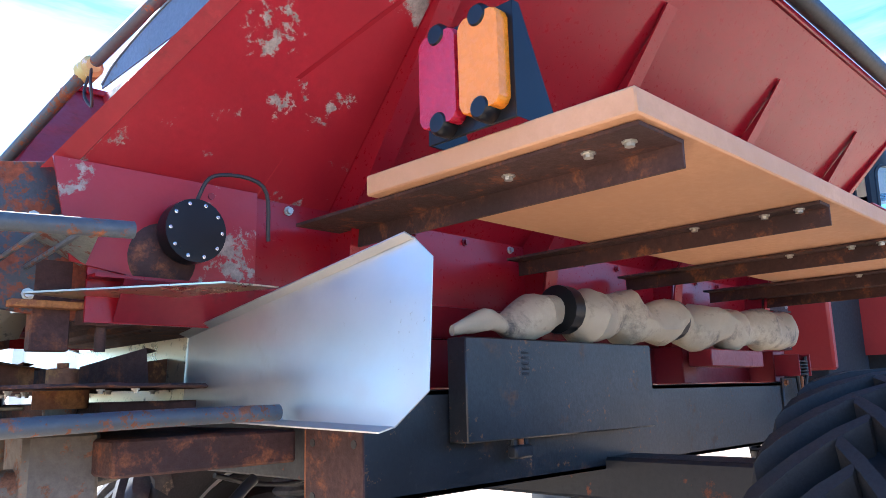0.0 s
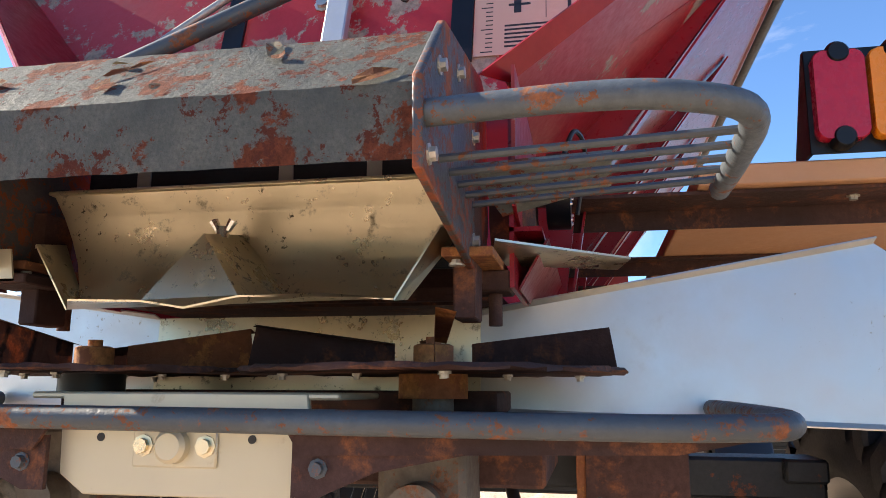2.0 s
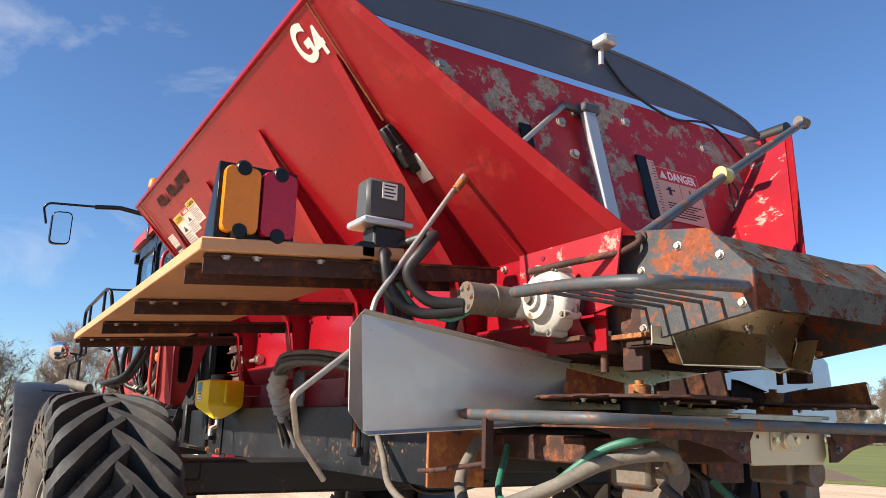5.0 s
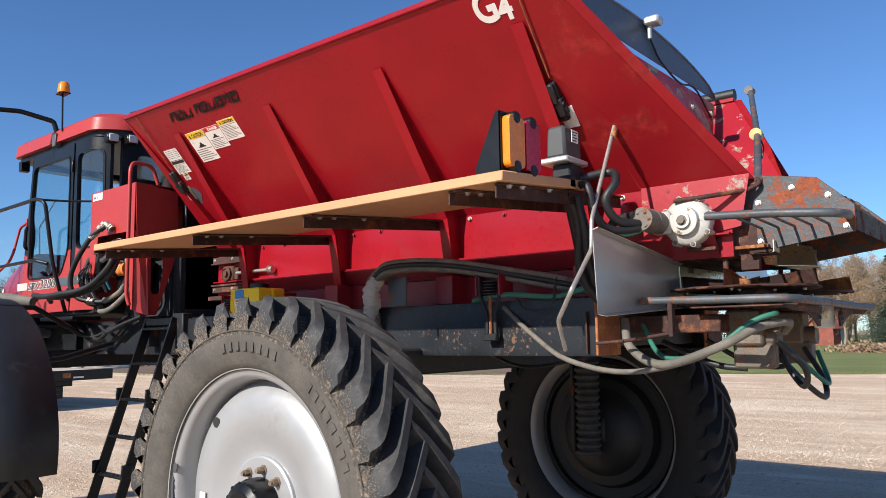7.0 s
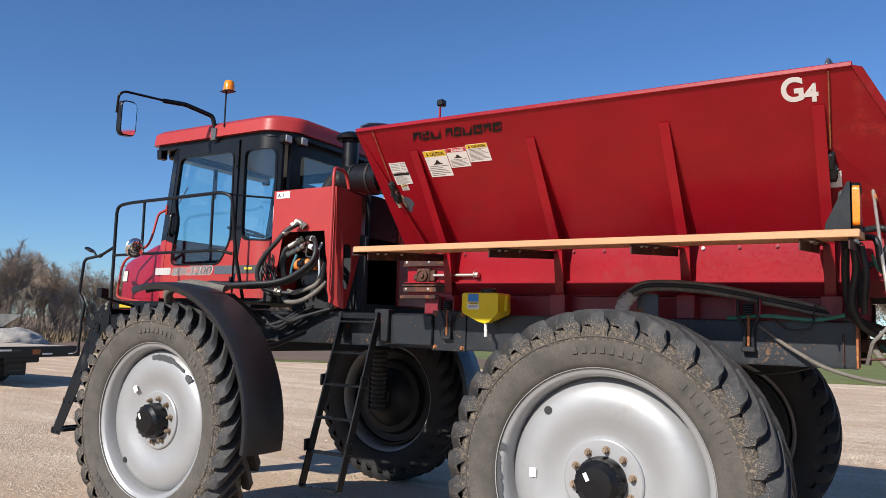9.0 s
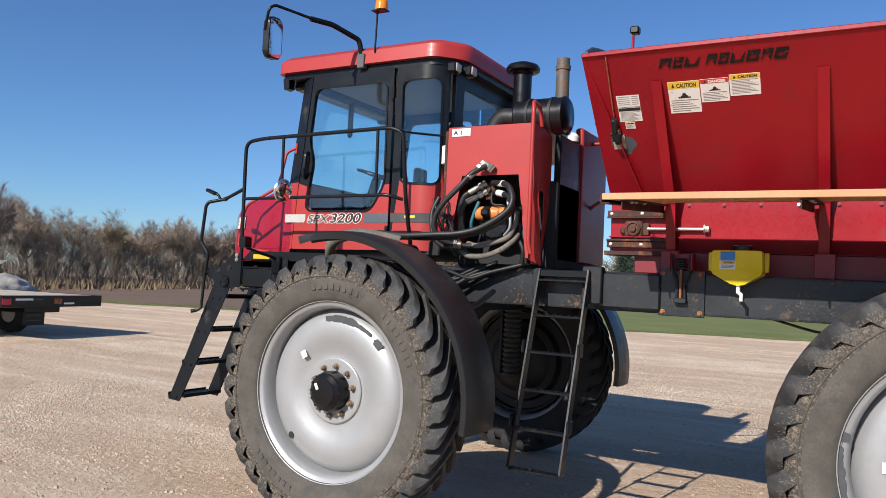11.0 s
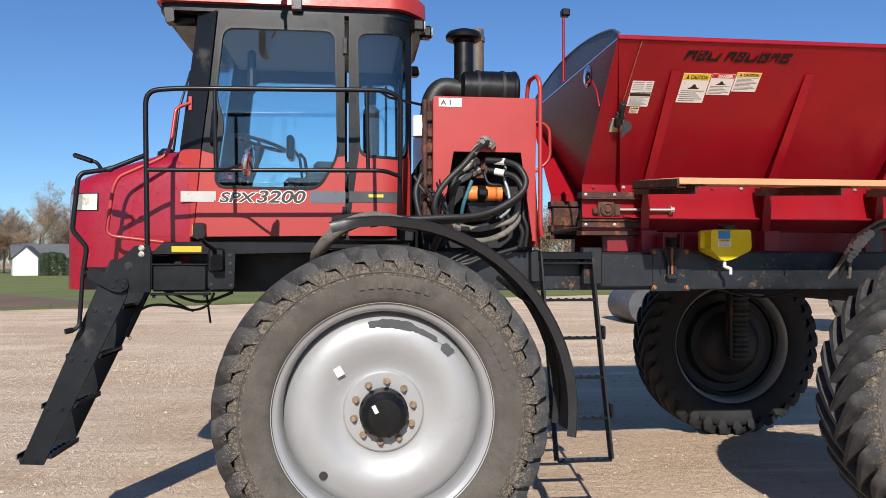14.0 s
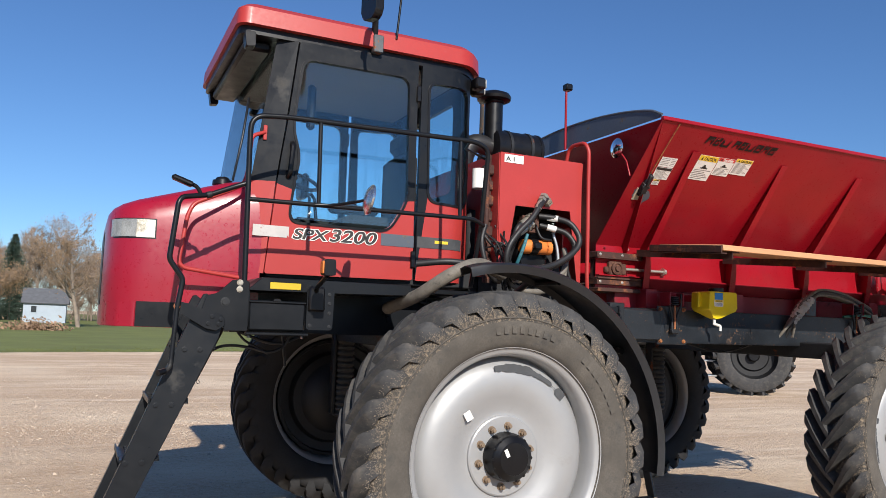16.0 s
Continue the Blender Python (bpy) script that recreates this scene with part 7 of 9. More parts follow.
# Plank shelves on their brackets, with the tail lamps.
for far in (0, 1):
    g = lambda y: both(y, far)
    pl = thing("plank_shelf", (3.3, g(0.5), 2.2), "bare wooden plank shelf bolted along the hopper side", "shelf", "plank shelves")
    bm = B()
    if far:
        box(bm, 1.78, 4.88, 2.63, 3.345, 2.275, 2.325, 0.004)
    else:
        lean_up(box(bm, 1.785, 4.90, 0.247, 0.90, 2.228, 2.268, 0.004))
    part("board", bm, M["wood"], pl)
    dz = 0.047 if far else 0.0
    for x in (2.0, 2.5, 3.25, 3.95, 4.77) if far else (1.93, 2.88, 3.79, 4.66, 4.86):
        w = 0.08 if x == 4.77 else 0.035 if x < 4.8 else 0.012
        bm = box(B(), x - w, x + w, g(0.27), g(1.30), 2.218 + dz, 2.226 + dz, 0.0)
        box(bm, x - w, x - w + 0.008, g(0.27), g(1.30), 2.17 + dz, 2.22 + dz, 0.001)
        if not far:
            lean_up(bm)
        bk = part("bracket", bm, M["rust_dark"], pl, "rusty angle bracket")
        for y in (0.33, 0.42, 0.62):
            part("bolt", hexbolt(B(), (x + 0.012, g(y), 2.217 + dz + (0.0 if far else 0.085 * (y - 0.247))), (0, 0, -1), 0.010, 0.010), M["bolt"], bk)
    if not far:
        bm = box(B(), 1.772, 1.784, 0.255, 1.00, 2.205, 2.262, 0.002)
        box(bm, 1.772, 1.83, 0.255, 1.00, 2.205, 2.213, 0.001)
        part("end_angle", lean_up(bm), M["rust_dark"], pl, "rusty steel angle across the plank end")
    lamp_y = (lambda y: mirror(y) - 0.205) if far else (lambda y: y)
    lx, lz = (0.035, 0.06) if far else (0.0, 0.0)
    lamp = thing("tail_lamp", (4.87, lamp_y(0.41), 2.27 + lz), "amber and red tail lamps in a black housing", "tail lamp", "tail lamps")
    bm = B()
    prism(bm, [(4.865, 2.272), (4.865, 2.512), (4.845, 2.512), (4.745, 2.30), (4.745, 2.272)], "y", lamp_y(0.29), lamp_y(0.285 + 0.004 * 0 + 0.006))
    prism(bm, [(4.865, 2.272), (4.865, 2.512), (4.845, 2.512), (4.745, 2.30), (4.745, 2.272)], "y", lamp_y(0.524), lamp_y(0.530))
    box(bm, 4.858, 4.866, lamp_y(0.29), lamp_y(0.53), 2.272, 2.512, 0.001)
    move(bm, lx, lz)
    part("housing", bm, M["black"], lamp)
    for y0, mt_, nm in ((0.302, "amber", "amber_lens"), (0.416, "red_lens", "red_lens")):
        bm = prism(B(), polyround([(lamp_y(y0), 2.295), (lamp_y(y0 + 0.104), 2.295), (lamp_y(y0 + 0.104), 2.495), (lamp_y(y0), 2.495)], 0.018, 4), "x", 4.866, 4.90, 0.010)
        move(bm, lx, lz)
        ln = part(nm, bm, M[mt_], lamp)
        for z, s in ((2.495, -1), (2.295, 1)):
            bm = lathe(B(), [(0, 0.038), (0.020, 0.038), (0.026, 0.030), (0.026, 0.0), (0, 0.0)], (4.866, lamp_y(y0 + 0.052), z + s * 0.004), "x", 18)
            move(bm, lx, lz)
            part("clip", bm, M["plastic"], ln)

# Grey actuator box behind the near plank, with its hoses.
act = thing("valve_actuator", (4.83, 0.85, 2.2), "grey plastic valve actuator box with a white label behind the plank", "actuator")
bm = prism(B(), [(4.765, 2.42), (4.865, 2.42), (4.86, 2.56), (4.775, 2.56)], "y", 0.775, 0.92, 0.012)
part("cover", bm, M["grey_box"], act)
part("base_plate", box(B(), 4.745, 4.885, 0.755, 0.94, 2.395, 2.42, 0.006), M["alu"], act)
bm = box(B(), 4.78, 4.87, 0.80, 0.92, 2.24, 2.395, 0.008)
box(bm, 4.74, 4.90, 0.74, 0.80, 2.27, 2.33, 0.01)
part("valve_body", bm, M["steel_dark"], act)
fm = on_plane((4.868, 0.825, 2.49), (0, 1, 0), (0, 0, 1))
lb = part("label", flat(B(), fm, 0, 0.055, 0, 0.055, 0.002), M["label"], act)
bm = B()
for i in range(4):
    flat(bm, fm, 0.006, 0.049 - 0.008 * (i % 2), 0.043 - i * 0.012, 0.048 - i * 0.012, 0.0026)
part("text_line", bm, M["ink"], lb)
for i, (pts, r, k) in enumerate((
        ([(4.86, 0.90, 2.34), (4.98, 0.96, 2.36), (5.03, 0.90, 2.30), (5.00, 0.86, 2.22), (5.02, 0.92, 2.14), (5.07, 1.02, 2.13)], 0.019, "hose"),
        ([(4.86, 0.86, 2.30), (4.95, 0.80, 2.28), (4.97, 0.82, 2.16), (5.00, 0.90, 2.10), (5.07, 1.02, 2.11)], 0.017, "hose"),
        ([(4.84, 0.86, 2.26), (4.85, 0.90, 2.12), (4.82, 0.95, 1.95), (4.86, 1.02, 1.82), (4.95, 1.10, 1.75)], 0.022, "hose"),
        ([(4.80, 0.90, 2.26), (4.79, 0.98, 2.1), (4.80, 1.02, 1.95), (4.84, 1.08, 1.85), (4.95, 1.15, 1.80)], 0.022, "hose"),
        ([(4.88, 0.84, 2.25), (4.90, 0.86, 2.1), (4.89, 0.90, 1.98), (4.88, 0.98, 1.88)], 0.017, "hose"),
        ([(5.10, 1.05, 2.17), (5.00, 1.10, 2.18), (4.90, 1.12, 2.16), (4.86, 1.10, 2.05), (4.86, 1.12, 1.92)], 0.020, "hose"),
        ([(5.10, 1.04, 2.11), (5.02, 1.00, 2.085), (4.96, 0.92, 2.12), (4.93, 0.86, 2.20)], 0.008, "hose_green"))):
    part("hose", hose(B(), pts, r, 10), M[k], act)
# Hand lever of bent rod.
bm = tube(B(), [(4.935, 1.11, 2.615), (4.985, 0.76, 2.13), (5.00, 0.72, 2.0), (5.03, 0.50, 1.83), (4.93, 0.56, 1.715), (4.90, 0.66, 1.60)], 0.009, 10, 0.02)
lever = solo("hand_lever", bm, M["rod"], "long bent bright steel hand lever", "lever")
bm = rod(B(), (4.928, 1.14, 2.635), (4.947, 1.06, 2.54), 0.014)
part("end_socket", bm, M["rust"], lever)

# Canvas roll on the far frame rail, above a steel box.
bm = B()
rnd = random.Random(7)
P = [V(4.48 - 0.10 * i, 2.51 + 0.02 * math.sin(i * 1.3), 1.99 + 0.075 * min(1, i / 5) + 0.012 * math.sin(i * 1.7)) for i in range(25)]
rr = [0.012 + 0.070 * min(1, i / 5) + 0.018 * math.sin(i * 2.3) * min(1, i / 4) - (0.025 if i in (5, 12) else 0) for i in range(25)]
tube(bm, smooth_path(P, 3), [rr[min(24, k // 3)] * (1 - (k % 3) / 3) + rr[min(24, k // 3 + 1)] * (k % 3) / 3 for k in range(73)], 18)
for v in bm.verts:
    n_ = noise.noise(v.co * 9) * 0.022 + noise.noise(v.co * 25) * 0.008
    v.co += Vector((0, n_, n_ * 0.8))
cl = solo("canvas_roll", bm, M["cloth"], "rolled dirty canvas tied on the frame", "canvas")
for i in (5, 12):
    part("strap", lathe(B(), [(0.070, -0.025), (0.078, -0.025), (0.078, 0.025), (0.070, 0.025)], P[i], "x", 18), M["black"], cl)
sb = thing("side_box", (3.95, 2.52, 1.69), "dark steel box bolted on the frame rail under the canvas", "box")
part("body", box(B(), 3.55, 4.50, 2.505, 2.575, 1.69, 1.968, 0.004), M["frame"], sb)
part("bracket", box(B(), 2.55, 3.05, 2.46, 2.56, 1.90, 1.97, 0.004), M["red_dark"], sb)
# ---- spinner at the rear ----
spin = thing("spinner_spreader", (5.45, YC, 1.6), "rusty twin-disc spinner spreader bolted to the tail of the hopper", "spreader")

M["flake"] = mat("curled_paint_flake", (0.30, 0.25, 0.17), 0.8, vary=0.3, noise_scale=20, stain=(0.34, 0.12, 0.05), stain_amount=0.3, stain_scale=40, bump=0.03)

# Bent cover over the discs, with its two side plates.
CY0, CY1 = 1.408, 2.196
bm = B()
prof = [(5.36, 2.350), (5.69, 2.292), (5.822, 2.166), (5.822, 2.074)]
n_y = 26
rnd = random.Random(4)
rows = []
for t in range(n_y + 1):
    y = CY0 + (CY1 - CY0) * t / n_y
    row = []
    for i, (x, z) in enumerate(prof):
        row.append(bm.verts.new((x + (rnd.uniform(-0.001, 0.001) if i == 3 else 0), y, z + rnd.uniform(-0.0009, 0.0009))))
    rows.append(row)
for a, b in zip(rows, rows[1:]):
    for i in range(3):
        bm.faces.new((a[i], b[i], b[i + 1], a[i + 1]))
bmesh.ops.solidify(bm, geom=bm.faces[:], thickness=0.006)
cover = part("cover", bm, M["rust_cover"], spin, "bent cover plate, grey paint flaking to rust", smooth=20)
# Curled flakes of rust and paint on its top.
rnd = random.Random(9)
for k in range(10):
    bm = B()
    y, u = rnd.uniform(CY0 + 0.05, CY1 - 0.05), rnd.uniform(0.12, 0.95)
    c = V(5.69 + 0.132 * u, y, 2.297 - 0.126 * u)
    m = on_plane(c, (0, 1, 0), (-0.132, 0, 0.126)) @ pose(0, 0, 0, 0, 0, rnd.uniform(0, 360))
    sx, sy = rnd.uniform(0.012, 0.05), rnd.uniform(0.006, 0.014)
    pts = []
    for i in range(9):
        a = 2 * math.pi * i / 9
        s = rnd.uniform(0.6, 1.1)
        pts.append(bm.verts.new(m @ V(sx * s * math.cos(a), sy * s * math.sin(a), 0.002 + max(0, math.sin(a)) * rnd.uniform(0.001, 0.008))))
    mid = bm.verts.new(m @ V(0, 0, 0.003))
    for i in range(9):
        bm.faces.new((mid, pts[i], pts[(i + 1) % 9]))
    bmesh.ops.solidify(bm, geom=bm.faces[:], thickness=0.0015)
    part("rust_flake", bm, M["flake"] if k % 3 else M["rust"], cover, smooth=None)
for far in (0, 1):
    y0 = both(CY0, far)
    d = 0.012 if far else -0.012
    side = part("side_plate", prism(B(), [(5.30, 2.345), (5.36, 2.362), (5.70, 2.302), (5.836, 2.170), (5.832, 2.060), (5.36, 1.995), (5.28, 2.10)], "y", y0, y0 + d, 0.002), M["side_grey"], spin)
    for bx, bz in ((5.46, 2.22), (5.46, 2.05), (5.74, 2.22), (5.80, 2.085), (5.60, 2.27)):
        part("bolt", hexbolt(B(), (bx, y0 + d, bz), (0, d, 0), 0.009, 0.010), M["bolt"], side)
    # Tube guard beside the cover, with its thin bars.
    g = lambda y: both(y, far)
    main = [(5.812, g(1.40), 2.124), (5.848, g(1.20), 2.104), (5.856, g(1.06), 2.090), (5.80, g(0.995), 2.092), (5.60, g(0.985), 2.110), (5.37, g(0.995), 2.125)]
    if far:
        main = [(5.812, 2.20, 2.130), (5.835, 2.38, 2.128), (5.84, 2.48, 2.120), (5.80, 2.555, 2.112), (5.62, 2.575, 2.120), (5.40, 2.585, 2.132)]
    guard = part("guard", tube(B(), smooth_path(main, 8), 0.0165, 14), M["bar"], spin, "bent tube guard with thin bars")
    for i in range(5):
        u = (i + 0.9) / 5.4
        x = 5.80 - 0.36 * u
        part("guard_bar", rod(B(), (x, g(1.020 if far else 0.990), (2.112 if far else 2.098) + 0.02 * u), (x - 0.005, g(1.40), 2.098 + 0.01 * u), 0.0056, 8), M["bar"], guard)

# Stainless deflector between the side plates.
# It is hollow: the upper part leans out over the lower one.
bm = B()
rows = []
for x, z, y0, y1 in ((5.458, 2.156, 1.452, 2.180), (5.440, 2.120, 1.462, 2.166), (5.430, 2.080, 1.474, 2.150), (5.428, 2.040, 1.487, 2.133), (5.436, 2.000, 1.500, 2.110), (5.455, 1.964, 1.515, 2.090)):
    rows.append([bm.verts.new((x, y0 + (y1 - y0) * i / 6, z)) for i in range(7)])
for p, q in zip(rows, rows[1:]):
    for i in range(6):
        bm.faces.new((p[i], q[i], q[i + 1], p[i + 1]))
bmesh.ops.solidify(bm, geom=bm.faces[:], thickness=0.003)
box(bm, 5.44, 5.468, 1.445, 2.185, 2.156, 2.163, 0.002)
deflector = part("deflector", bm, M["galv"], spin, "dull stainless deflector stained with dust")
for quad, lip in ((((5.42, 1.455, 2.075), (5.498, 1.457, 2.062), (5.490, 1.521, 1.951), (5.44, 1.518, 1.962)), ((5.42, 1.455, 2.075), (5.42, 1.412, 2.078), (5.442, 1.408, 2.068), (5.498, 1.457, 2.062))),
                  (((5.44, 2.092, 1.964), (5.515, 2.090, 1.954), (5.506, 2.159, 2.068), (5.42, 2.175, 2.075)), ((5.506, 2.159, 2.068), (5.50, 2.178, 2.072), (5.42, 2.19, 2.078), (5.42, 2.175, 2.075)))):
    part("wing", sheet(sheet(B(), quad, 0.003), lip, 0.003), M["galv"], deflector)
bm = B()
sheet(bm, [(5.45, 1.52, 1.964), (5.45, 2.09, 1.964), (5.515, 2.09, 1.953), (5.547, 1.995, 1.959), (5.586, 1.874, 1.953), (5.606, 1.80, 1.935), (5.606, 1.731, 1.946), (5.655, 1.647, 1.943), (5.490, 1.522, 1.950)], 0.003)
part("floor_lip", bm, M["galv"], deflector)
bm = B()
a, b, c, d = V(5.606, 1.731, 1.949), V(5.586, 1.874, 1.956), V(5.569, 1.805, 2.054), V(5.43, 1.80, 2.08)
for tri in ((a, b, c),):
    bm.faces.new([bm.verts.new(p) for p in tri])
for quad in ((a, c, d, V(5.43, 1.70, 1.965)), (c, b, V(5.43, 1.90, 1.965), d)):
    bm.faces.new([bm.verts.new(p) for p in quad])
bmesh.ops.remove_doubles(bm, verts=bm.verts, dist=1e-5)
bmesh.ops.recalc_face_normals(bm, faces=bm.faces)
bmesh.ops.solidify(bm, geom=bm.faces[:], thickness=0.003)
part("divider", bm, M["galv"], deflector, "folded stainless divider", smooth=15)
bm = B()
tube(bm, [(5.505, 1.803, 2.060), (5.505, 1.803, 2.078)], 0.010, 10)
for s_ in (-1, 1):
    tube(bm, [(5.505, 1.803 + s_ * 0.008, 2.072), (5.505, 1.803 + s_ * 0.017, 2.088)], [0.006, 0.008], 8)
part("wing_nut", bm, M["chrome"], deflector)
part("rust_plate", sheet(B(), [(5.455, 2.19, 2.178), (5.475, 2.42, 2.183), (5.40, 2.42, 2.15), (5.36, 2.24, 2.115)], 0.005), M["rust_cover"], spin, "folded rusty plate under the cover")

# Discs with their vanes, and the drives below.
for far in (0, 1):
    g = lambda y: both(y, far)
    c = V(5.35, g(1.481), 1.847)
    bm = B()
    rnd = random.Random(21 + far)
    lathe(bm, [(0.0, 0.004), (0.10, 0.004), (0.316, 0.0), (0.320, 0.004), (0.316, 0.009), (0.10, 0.012), (0.0, 0.012)], c, "z", 72)
    for v in bm.verts:
        r = (v.co.xy - c.xy).length
        if r > 0.29:
            k = rnd.uniform(0.975, 1.005)
            v.co.x, v.co.y = c.x + (v.co.x - c.x) * k, c.y + (v.co.y - c.y) * k
            v.co.z += rnd.uniform(-0.002, 0.002)
    disc = part("spinner_disc", bm, M["rust_dark"], spin, "worn rusted spinner disc")
    bm = lathe(B(), [(0.0, 0.0), (0.034, 0.0), (0.034, 0.035), (0.028, 0.038), (0.013, 0.038), (0.013, 0.050), (0.0, 0.050)], c + V(0, 0, 0.012), "z", 20)
    part("hub", bm, M["rust"], disc)
    bm = lathe(B(), [(0.0, 0.0), (0.058, 0.0), (0.058, -0.04), (0.0, -0.04)], c, "z", 24)
    part("drive_collar", bm, M["rust"] if far else M["black"], disc)
    for k in range(4):
        a = radians(90 * k + (12 if far else 3))
        rad, tan = V(math.cos(a), math.sin(a), 0), V(-math.sin(a), math.cos(a), 0)
        i0, i1 = c + rad * 0.065 + V(0, 0, 0.011), c + rad * 0.311 + V(0, 0, 0.009)
        bm = B()
        up = V(0, 0, 1)
        t0, t1 = i0 + up * 0.040, i1 + up * 0.072 - rad * 0.012
        q = [bm.verts.new(p) for p in (i0 + tan * 0.025, i1 + tan * 0.03, i1, i0, t1, t0, t1 + tan * 0.028 - up * 0.006, t0 + tan * 0.02 - up * 0.004)]
        for f in ((0, 1, 2, 3), (3, 2, 4, 5), (5, 4, 6, 7)):
            bm.faces.new([q[n_] for n_ in f])
        bmesh.ops.solidify(bm, geom=bm.faces[:], thickness=0.005)
        vane = part("vane", bm, M["rust"] if (k + far) % 2 else M["rust_dark"], disc)
        for u in (0.25, 0.75):
            part("bolt", hexbolt(B(), i0.lerp(i1, u) + tan * 0.014 - V(0, 0, 0.012), (0, 0, -1), 0.006, 0.008), M["bolt"], disc)
    # Gearbox under the disc.
    bm = box(B(), c.x - 0.07, c.x + 0.09, c.y - 0.07, c.y + 0.07, 1.60, 1.76, 0.012)
    rod(bm, c + V(0, 0, -0.10), c + V(0, 0, -0.03), 0.035, 16)
    box(bm, c.x - 0.05, c.x + 0.12, c.y - 0.045, c.y + 0.045, 1.50, 1.61, 0.01)
    rod(bm, (c.x + 0.05, c.y, 1.64), (c.x + 0.14, c.y, 1.64), 0.045, 18)
    gb = part("spinner_motor", bm, M["motor_grey"], spin, "grimy hydraulic spinner motor")
    # Large stainless side chute, with turned edges.
    if far:
        ti, to, bo, bi = (5.011, 2.931, 2.112), (5.017, 2.986, 2.067), (5.036, 2.988, 1.824), (5.048, 2.908, 1.760)
    else:
        ti, to, bo, bi = (5.020, 0.699, 2.080), (5.045, 0.655, 2.030), (5.050, 0.661, 1.795), (5.020, 0.721, 1.737)
    k0, k1 = (5.07, g(1.44), 1.975), (5.08, g(1.44), 1.785)
    turn = 1 if far else -1
    bm = B()
    q = [bm.verts.new(p) for p in (ti, to, bo, bi, k1, k0)]
    for f in ((0, 1, 2, 3), (0, 3, 4, 5)):
        bm.faces.new([q[n_] for n_ in f])
    bmesh.ops.recalc_face_normals(bm, faces=bm.faces)
    bmesh.ops.solidify(bm, geom=bm.faces[:], thickness=0.003)
    chute = part("side_chute", bm, M["stainless"], spin, "large bright stainless side chute", smooth=20)
    up = V(0.024, 0, 0.008)
    part("chute_flange", sheet(B(), [Vector(ti), Vector(k0), Vector(k0) + up, Vector(ti) + up][::turn], 0.003), M["stainless"], chute)
    dn = V(0.035, 0, -0.008)
    part("chute_flange", sheet(B(), [Vector(bi), Vector(k1), Vector(k1) + dn, Vector(bi) + dn][::-turn], 0.003), M["stainless"], chute)
    # Hanger of the bar and the brackets.
    bm = B()
    if not far:
        box(bm, 5.18, 5.20, g(1.02), g(1.05), 1.645, 1.79, 0.002)
    rod(bm, (5.19, g(1.03), 1.66), (5.00, g(0.98), 1.63), 0.008)
    rod(bm, (5.00, g(0.98), 1.63), (4.86, g(1.00), 1.62), 0.008)
    if not far:
        part("hanger", bm, M["rust_dark"], spin)
    bm = B()
    sheet(bm, [(5.62, g(1.30), 1.755), (5.62, g(1.615), 1.755), (5.62, g(1.615), 1.68), (5.62, g(1.58), 1.68), (5.62, g(1.50), 1.715)][::-1 if far else 1], 0.008)
    sheet(bm, [(5.20, g(1.22), 1.766), (5.64, g(1.22), 1.766), (5.64, g(1.60), 1.766), (5.20, g(1.60), 1.766)][::1 if far else -1], 0.006)
    sheet(bm, [(5.638, g(1.02), 1.765), (5.638, g(1.62), 1.765), (5.638, g(1.60), 1.735), (5.638, g(1.12), 1.745)][::1 if far else -1], 0.006)
    part("bracket", bm, M["rust_dark"], spin)
    bm = hexbolt(B(), (5.628, g(1.578), 1.718), (1, 0, 0), 0.009, 0.012)
    part("bracket_bolt", bm, M["bar"], spin)
    # Rusty plate that hangs beside the frame end.
    ex, ey, ez = (4.847, 2.36, 1.555) if far else (4.762, 1.08, 1.575)
    bm = box(B(), ex, ex + 0.008, ey, ey + 0.22, ez, ez + 0.19, 0.002)
    plate = part("end_plate", bm, M["rust_dark"], spin, "rusty end plate with bolt holes")
    bm = B()
    bm.free()
    for dy in (0.03, 0.19):
        for dz in (0.03, 0.155):
            part("hole", tube(B(), [(ex + 0.006, ey + dy, ez + dz), (ex + 0.0095, ey + dy, ez + dz)], 0.010, 12), M["ink"], plate)
    # Folded arm, flat bracket and bearing block by the side plate.
    part("bearing_post", box(B(), 5.37, 5.45, g(1.395), g(1.43), 1.93, 2.13, 0.003), M["rust_dark"], spin)
    part("bearing_shelf", box(B(), 5.28, 5.50, g(1.36), g(1.44), 2.02, 2.035, 0.002), M["rust"], spin)
    part("bearing_foot", tube(box(B(), 5.27, 5.36, g(1.35), g(1.42), 1.985, 2.02, 0.003), [(5.31, g(1.38), 1.995), (5.31, g(1.38), 1.93)], 0.012, 10), M["rust_brown"], spin)
    if not far:
        part("drive_arm", box(B(), 5.17, 5.30, 1.29, 1.42, 2.02, 2.036, 0.002), M["rust_brown"], spin)
        part("cream_bracket", sheet(sheet(B(), [(5.44, 1.36, 2.00), (5.52, 1.36, 2.00), (5.52, 1.44, 2.00), (5.44, 1.44, 2.00)], 0.004), [(5.52, 1.36, 2.00), (5.52, 1.36, 2.05), (5.52, 1.43, 2.05), (5.52, 1.44, 2.00)], 0.004), M["cream"], spin, "folded cream steel bracket")
        part("adjuster", box(B(), 5.42, 5.52, 1.36, 1.46, 1.992, 2.010, 0.003), M["rust_dark"], spin)
    for p in ((5.47, 1.42, 2.012), (5.33, 1.38, 2.038)):
        part("adjuster_bolt", hexbolt(B(), (p[0], g(p[1]), p[2]), (0, 0, 1), 0.009, 0.014), M["bolt"], spin)

